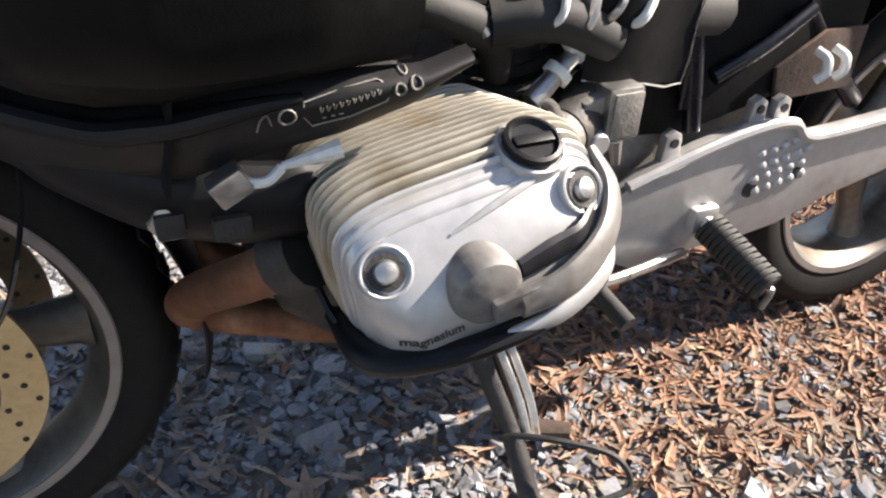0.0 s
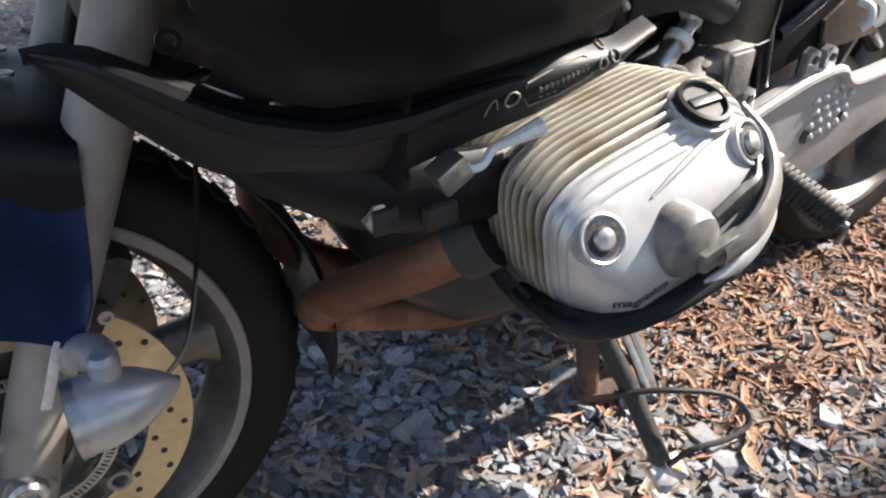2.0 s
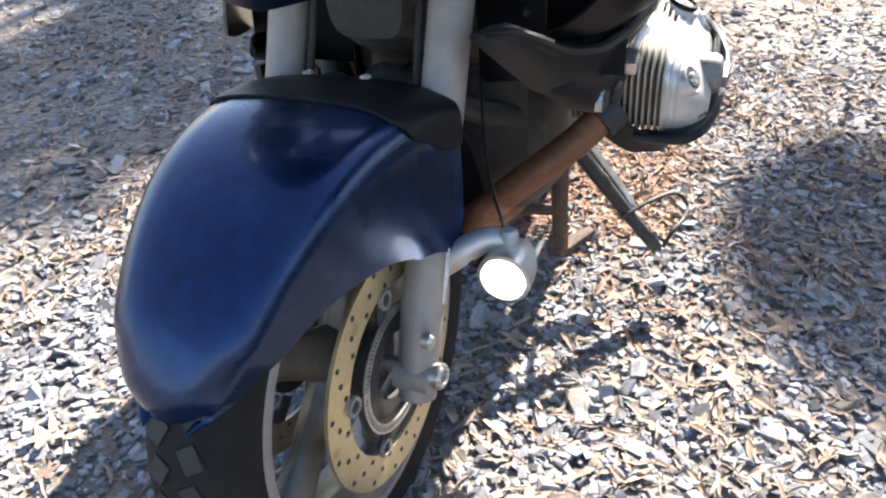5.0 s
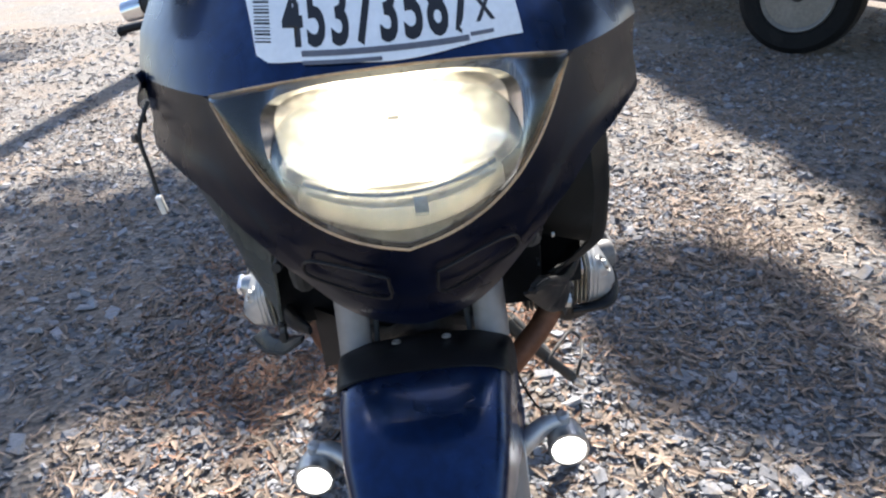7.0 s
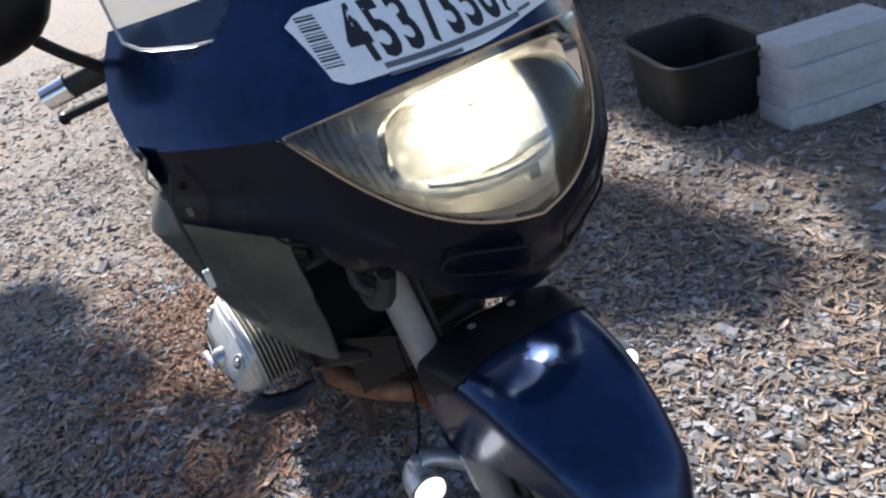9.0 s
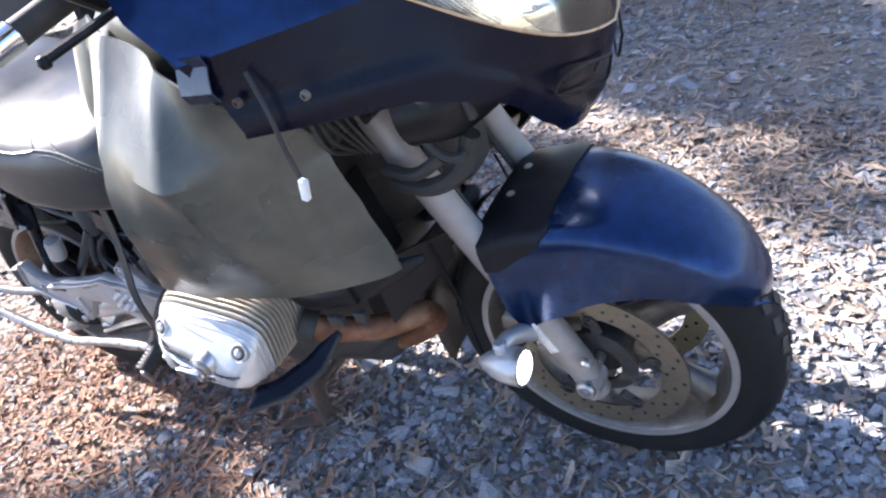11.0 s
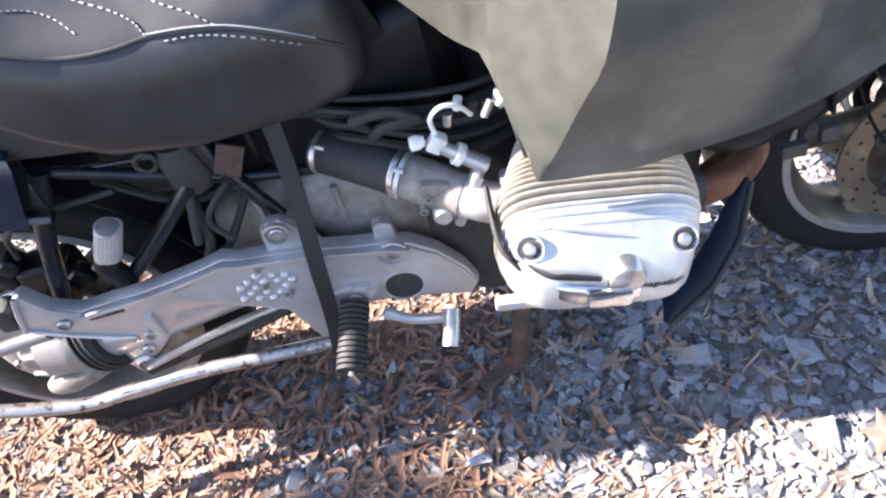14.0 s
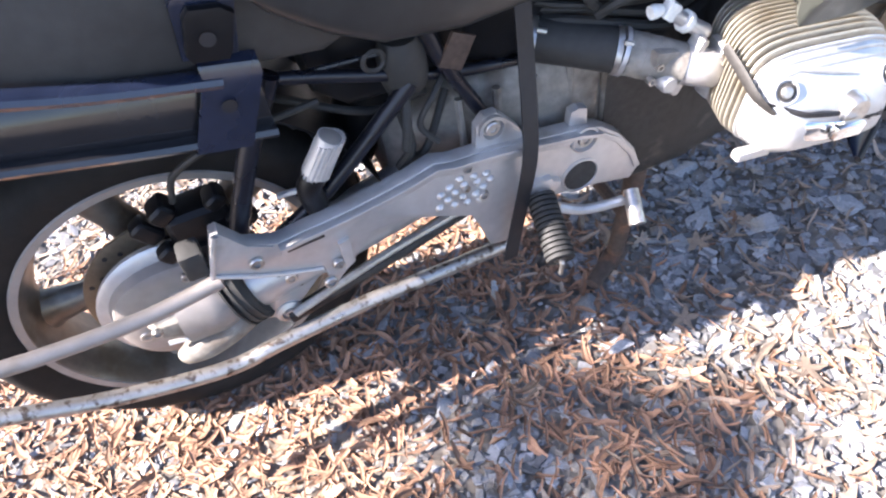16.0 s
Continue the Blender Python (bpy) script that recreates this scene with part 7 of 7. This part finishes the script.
def scatter(name, label, shapes, xyz, size, yaw, tip, lift, material):
    """Many small pieces joined into one mesh: each a turned, scaled copy of one of a few shapes."""
    vs, fs, base = [], [], 0
    for i, (p, s, a, t) in enumerate(zip(xyz, size, yaw, tip)):
        v, f = shapes[i % len(shapes)]
        ca, sa = math.cos(a), math.sin(a)
        ct, st_ = math.cos(t[0]), math.sin(t[0])
        q = v * s
        q = np.stack([q[:, 0], q[:, 1] * ct - q[:, 2] * st_, q[:, 1] * st_ + q[:, 2] * ct], 1)
        c2, s2 = math.cos(t[1]), math.sin(t[1])
        q = np.stack([q[:, 0] * c2 + q[:, 2] * s2, q[:, 1], -q[:, 0] * s2 + q[:, 2] * c2], 1)
        q = np.stack([q[:, 0] * ca - q[:, 1] * sa, q[:, 0] * sa + q[:, 1] * ca, q[:, 2]], 1) + p
        vs.append(q)
        fs.append(f + base)
        base += len(v)
    v, f = np.concatenate(vs), np.concatenate(fs)
    me = bpy.data.meshes.new(name)
    me.vertices.add(len(v))
    me.vertices.foreach_set("co", v.ravel().astype(np.float32))
    k = f.shape[1]
    me.loops.add(f.size)
    me.loops.foreach_set("vertex_index", f.ravel().astype(np.int32))
    me.polygons.add(len(f))
    me.polygons.foreach_set("loop_start", np.arange(0, f.size, k, dtype=np.int32))
    me.update(calc_edges=True)
    me.shade_flat()
    me.materials.append(material)
    return tagged(new(name, me), label, name.replace("_", " "), "", "stuff")


def stone_shape():
    """An angular slate chip: the hull of a jittered flat box with broken corners."""
    bm = bmesh.new()
    sc = np.array((1.0, rng.uniform(0.5, 0.95), rng.uniform(0.14, 0.34)))
    q = np.array([(i, j, k) for i in (-1, 1) for j in (-1, 1) for k in (-1, 1)], dtype=float)
    q = q * rng.uniform(0.45, 1.0, (8, 3)) + rng.normal(0, 0.08, (8, 3))
    q = np.concatenate([q, rng.uniform(-1, 1, (2, 3)) * (1.05, 1.05, 0.6)])
    q[:, 0] += 0.35 * rng.uniform(-1, 1) * q[:, 1]
    bmesh.ops.convex_hull(bm, input=[bm.verts.new(p) for p in q * sc])
    bmesh.ops.delete(bm, geom=[v for v in bm.verts if not v.link_faces], context="VERTS")
    bmesh.ops.triangulate(bm, faces=bm.faces[:])
    bm.verts.index_update()
    pts = np.array([v.co[:] for v in bm.verts])
    f = np.array([[v.index for v in g.verts] for g in bm.faces])
    bm.free()
    return pts, f


def leaf_shape(curl, wide):
    """A thin curled sliver of leaf or bark with a bent spine."""
    k = 5
    pts, f = [], []
    ph = rng.uniform(0, 6)
    for i in range(k):
        t = i / (k - 1)
        hw = wide * math.sin(math.pi * (0.12 + 0.8 * t)) ** 0.8 * rng.uniform(0.8, 1.2)
        z = curl * (t - 0.5) ** 2 * 2 + 0.05 * math.sin(4 * t + ph)
        by = 0.12 * math.sin(3 * t + ph)
        pts += [(t - 0.5, by - hw, z + hw * 0.3), (t - 0.5, by, z - 0.01), (t - 0.5, by + hw, z + hw * 0.2)]
    for i in range(k - 1):
        for j in (0, 1):
            a = i * 3 + j
            f += [(a, a + 3, a + 4), (a, a + 4, a + 1)]
    return np.array(pts), np.array(f)


def spread(count, box, keep=None):
    p = np.stack([rng.uniform(box[0], box[1], count), rng.uniform(box[2], box[3], count)], 1)
    if keep is not None:
        p = p[np.array([keep(x, y) for x, y in p])]
    return p


def leafy(x, y):
    """How much leaf litter lies at a place, 0 to 1: a drift under the rear of the bike, bare gravel under its front."""
    step = lambda v: float(np.clip(v, 0, 1))
    n1, n2 = noise.noise((x * 0.9 + 4, y * 0.9, 1.7)), noise.noise((x * 3.1, y * 3.1, 5.0))
    v = 0.46 + 0.35 * n1 + 0.4 * n2
    near = step((x + 0.95) / 0.25) * step((0.75 - x) / 0.3) * step((0.85 - abs(y)) / 0.25)
    v -= 0.34 * near
    drift = step((-0.76 - x + 0.3 * n2) / 0.22) * step((0.42 - y + 0.2 * n2) / 0.14) * step((y + 0.62 + 0.3 * n2) / 0.25)
    v = v * (1 - drift) + (0.95 + 0.3 * n2) * drift
    v += 0.25 * step((y - 0.8) / 0.5)
    return float(np.clip(v, 0.03, 1))


def lay(p, h):
    return np.array([(x, y, ground_z(x, y) + h * rng.uniform(0.0, 1.0)) for x, y in p])


stones = [stone_shape() for _ in range(14)]
leaves = [leaf_shape(rng.uniform(-0.25, 0.35), rng.uniform(0.05, 0.125)) for _ in range(16)]
stone_m = mat("slate_stone", (0.20, 0.203, 0.212), 0.8, 0.0, 0.25, 30, bump=0.35, bump_scale=250, island=0.55, spec=0.25, second=(0.24, 0.205, 0.165), second_at=0.56, second_scale=14)
leaf_m = mat("dry_leaf", (0.255, 0.147, 0.095), 0.8, 0.0, 0.2, 30, bump=0.2, bump_scale=400, island=0.5, spec=0.25, second=(0.38, 0.27, 0.18), second_at=0.6, second_scale=13)
for box, count, lo, hi in (((-2.2, 1.0, -1.0, 1.3), 46000, 0.0045, 0.0115), ((-4.5, 1.6, -2.4, 2.8), 34000, 0.006, 0.014), ((-9, 0, -5.5, 4), 20000, 0.010, 0.024)):
    p = spread(count, box, lambda x, y: rng.random() > 0.75 * leafy(x, y))
    k = len(p)
    scatter("gravel", "blue-grey crushed slate gravel", stones, lay(p, 0.006), rng.uniform(lo, hi, k) * rng.choice((0.6, 0.8, 1, 1, 1.2, 1.65), k), rng.uniform(0, 6.3, k), rng.normal(0, 0.3, (k, 2)), 0, stone_m)
old_leaf = mat("weathered_leaf", (0.25, 0.19, 0.145), 0.8, 0.0, 0.2, 30, bump=0.2, bump_scale=400, island=0.5, spec=0.25, second=(0.34, 0.275, 0.21), second_at=0.56, second_scale=13)
for box, count, lo, hi in (((-2.2, 1.0, -1.0, 1.3), 28000, 0.016, 0.060), ((-4.5, 1.6, -2.4, 2.8), 24000, 0.02, 0.062), ((-9, 0, -5.5, 4), 26000, 0.03, 0.08)):
    p = spread(count, box, lambda x, y: rng.random() < leafy(x, y))
    red = (p[:, 0] < -0.62 + rng.normal(0, 0.2, len(p))) & (np.abs(p[:, 1] + 0.18) < 0.56 + rng.normal(0, 0.08, len(p))) & (p[:, 0] > -2.6)
    for q, label, surface in ((p[red], "dry reddish-brown leaf and bark slivers", leaf_m), (p[~red], "weathered grey-brown leaf flecks", old_leaf)):
        k = len(q)
        if k:
            scatter("leaf_litter", label, leaves, lay(q, 0.010) + np.array((0, 0, 0.005)), rng.uniform(lo, hi, k), rng.uniform(0, 6.3, k), rng.normal(0, 0.2, (k, 2)), 0, surface)


def lobed_leaf():
    """A flat five-pointed leaf, slightly cupped."""
    pts, f = [(0, 0, 0)], []
    n_ = 20
    for i in range(n_):
        a = 2 * math.pi * i / n_
        r = (1.0 if i % 4 == 0 else (0.62 if i % 2 else 0.34)) * rng.uniform(0.85, 1.1) * (0.6 if 9 <= i <= 11 else 1)
        pts.append((r * math.cos(a), r * math.sin(a), 0.12 * r * r * rng.uniform(0.3, 1.2)))
    for i in range(n_):
        f.append((0, 1 + i, 1 + (i + 1) % n_))
    return np.array(pts), np.array(f)


big = [lobed_leaf() for _ in range(8)]
p = np.concatenate([spread(46, (-0.75, 0.55, -0.75, 0.75)), spread(60, (-2.4, 0.9, -1.2, 1.6))])
k = len(p)
scatter("fallen_leaf", "pale brown lobed leaves lying on the gravel", big, lay(p, 0.004) + np.array((0, 0, 0.012)), rng.uniform(0.018, 0.042, k), rng.uniform(0, 6.3, k), rng.normal(0, 0.18, (k, 2)), 0, old_leaf)

# ---- unseen trees that shade the drive ----
def tree(base, height, clumps, seed):
    """Tapered trunk, limbs reaching to each clump, and clumps of many small leaves."""
    r = np.random.default_rng(seed)
    t = thing("tree", "tall unseen tree with sparse brown-green crown, added to shade the drive", "tree", group="trees round the drive")
    bx, by = base
    bz = ground_z(bx, by) - 0.1
    top = Vector((bx + 0.4, by, height))
    part("trunk", tube([(bx, by, bz), (bx + 0.1, by + 0.1, height * 0.4), top], (0.24, 0.18, 0.06), 14), "bark", t, "rough grey-brown trunk")
    vs, fs = [], []
    for c, rad, count in clumps:
        c = Vector(c)
        start = Vector((bx + 0.15, by + 0.05, min(height * 0.8, c.z - 1.0)))
        part("limb", tube([start, start.lerp(c, 0.5) + Vector((0, 0, 0.4)), c], (0.09, 0.05, 0.015), 8), "bark", t)
        q = r.normal(0, 1, (count, 3))
        q = q / np.linalg.norm(q, axis=1, keepdims=True) * r.uniform(0.15, 1, (count, 1)) ** 0.5 * np.array((rad, rad, rad * 0.7)) + np.array(c)
        for p in q:
            a, b_ = r.normal(0, 1, 3), r.normal(0, 1, 3)
            a = a / np.linalg.norm(a) * r.uniform(0.05, 0.11)
            b_ = np.cross(a, b_)
            b_ = b_ / np.linalg.norm(b_) * r.uniform(0.03, 0.06)
            k = len(vs)
            vs += [p - a, p + b_, p + a, p - b_]
            fs.append((k, k + 1, k + 2, k + 3))
    me = bpy.data.meshes.new("crown")
    me.from_pydata([tuple(v) for v in vs], [], fs)
    me.materials.append(M["leaf"])
    crown = new("crown", me)
    crown.parent = t
    tagged(crown, "loose crown of small leaves", "", "", "stuff")
    return t


M["bark"] = mat("tree_bark", (0.12, 0.095, 0.075), 0.9, 0.0, 0.3, 6, bump=0.8, bump_scale=40)
M["leaf"] = mat("tree_leaf", (0.09, 0.085, 0.035), 0.7, 0.0, 0.3, 6, island=0.4)
BACK = -SUN_WAY / -SUN_WAY.z


def shade(x, y, h, rad, count):
    """A clump whose shadow falls round a place on the ground."""
    return (Vector((x, y, 0)) + BACK * h, rad, count)


tree((-11.5, -1.4), 8.5, [shade(-2.0, -1.7, 7.5, 0.75, 560), shade(-1.0, -1.25, 8.0, 0.6, 220), shade(-1.55, -0.85, 7.7, 0.32, 200), shade(-1.2, -1.02, 7.9, 0.36, 400), shade(-0.95, -0.52, 7.6, 0.28, 110), shade(-1.45, -1.25, 7.6, 0.5, 900), shade(-2.2, -1.15, 7.9, 0.45, 800), shade(-0.6, -2.0, 8.6, 0.9, 1200), shade(-6.6, -4.6, 8.0, 0.9, 400)], 3)
# clumps beyond y 1.6 are added to widen the truck's shade
tree((-11.5, 6.2), 8.0, [shade(-1.03, 0.83, 7.6, 0.39, 620), shade(-0.8, 0.66, 7.7, 0.2, 160), shade(-0.62, 0.98, 7.8, 0.26, 300), shade(-1.25, 2.3, 8.2, 0.75, 1500), shade(-2.6, 2.45, 8.0, 0.5, 800), shade(-2.0, 2.3, 7.8, 0.45, 900), shade(-2.7, 3.0, 8.1, 0.7, 1200), shade(-1.8, 2.9, 7.6, 0.6, 900), shade(-3.4, 2.4, 8.3, 0.5, 600), shade(-0.4, 2.4, 8.2, 0.6, 800), shade(-0.05, 1.75, 7.7, 0.5, 600), shade(0.7, 1.25, 7.9, 0.7, 650), shade(-3.6, 1.95, 8.0, 0.42, 700), shade(-2.9, 1.93, 7.8, 0.38, 700), shade(-2.2, 2.02, 8.1, 0.36, 700), shade(-1.5, 2.08, 7.7, 0.38, 800), shade(-0.85, 2.0, 7.9, 0.36, 700), shade(-0.25, 2.1, 8.0, 0.42, 700), shade(-1.0, 2.9, 8.2, 0.7, 1500), shade(-4.4, 2.1, 8.1, 0.5, 700)], 5)
# unseen tree added to cut sky light over the tub and foam
tree((-1.2, 5.4), 5.0, [((-1.7, 3.9, 2.5), 1.1, 1500), ((-0.3, 4.2, 2.8), 1.1, 1500), ((-2.9, 4.4, 2.9), 1.1, 1500)], 9)
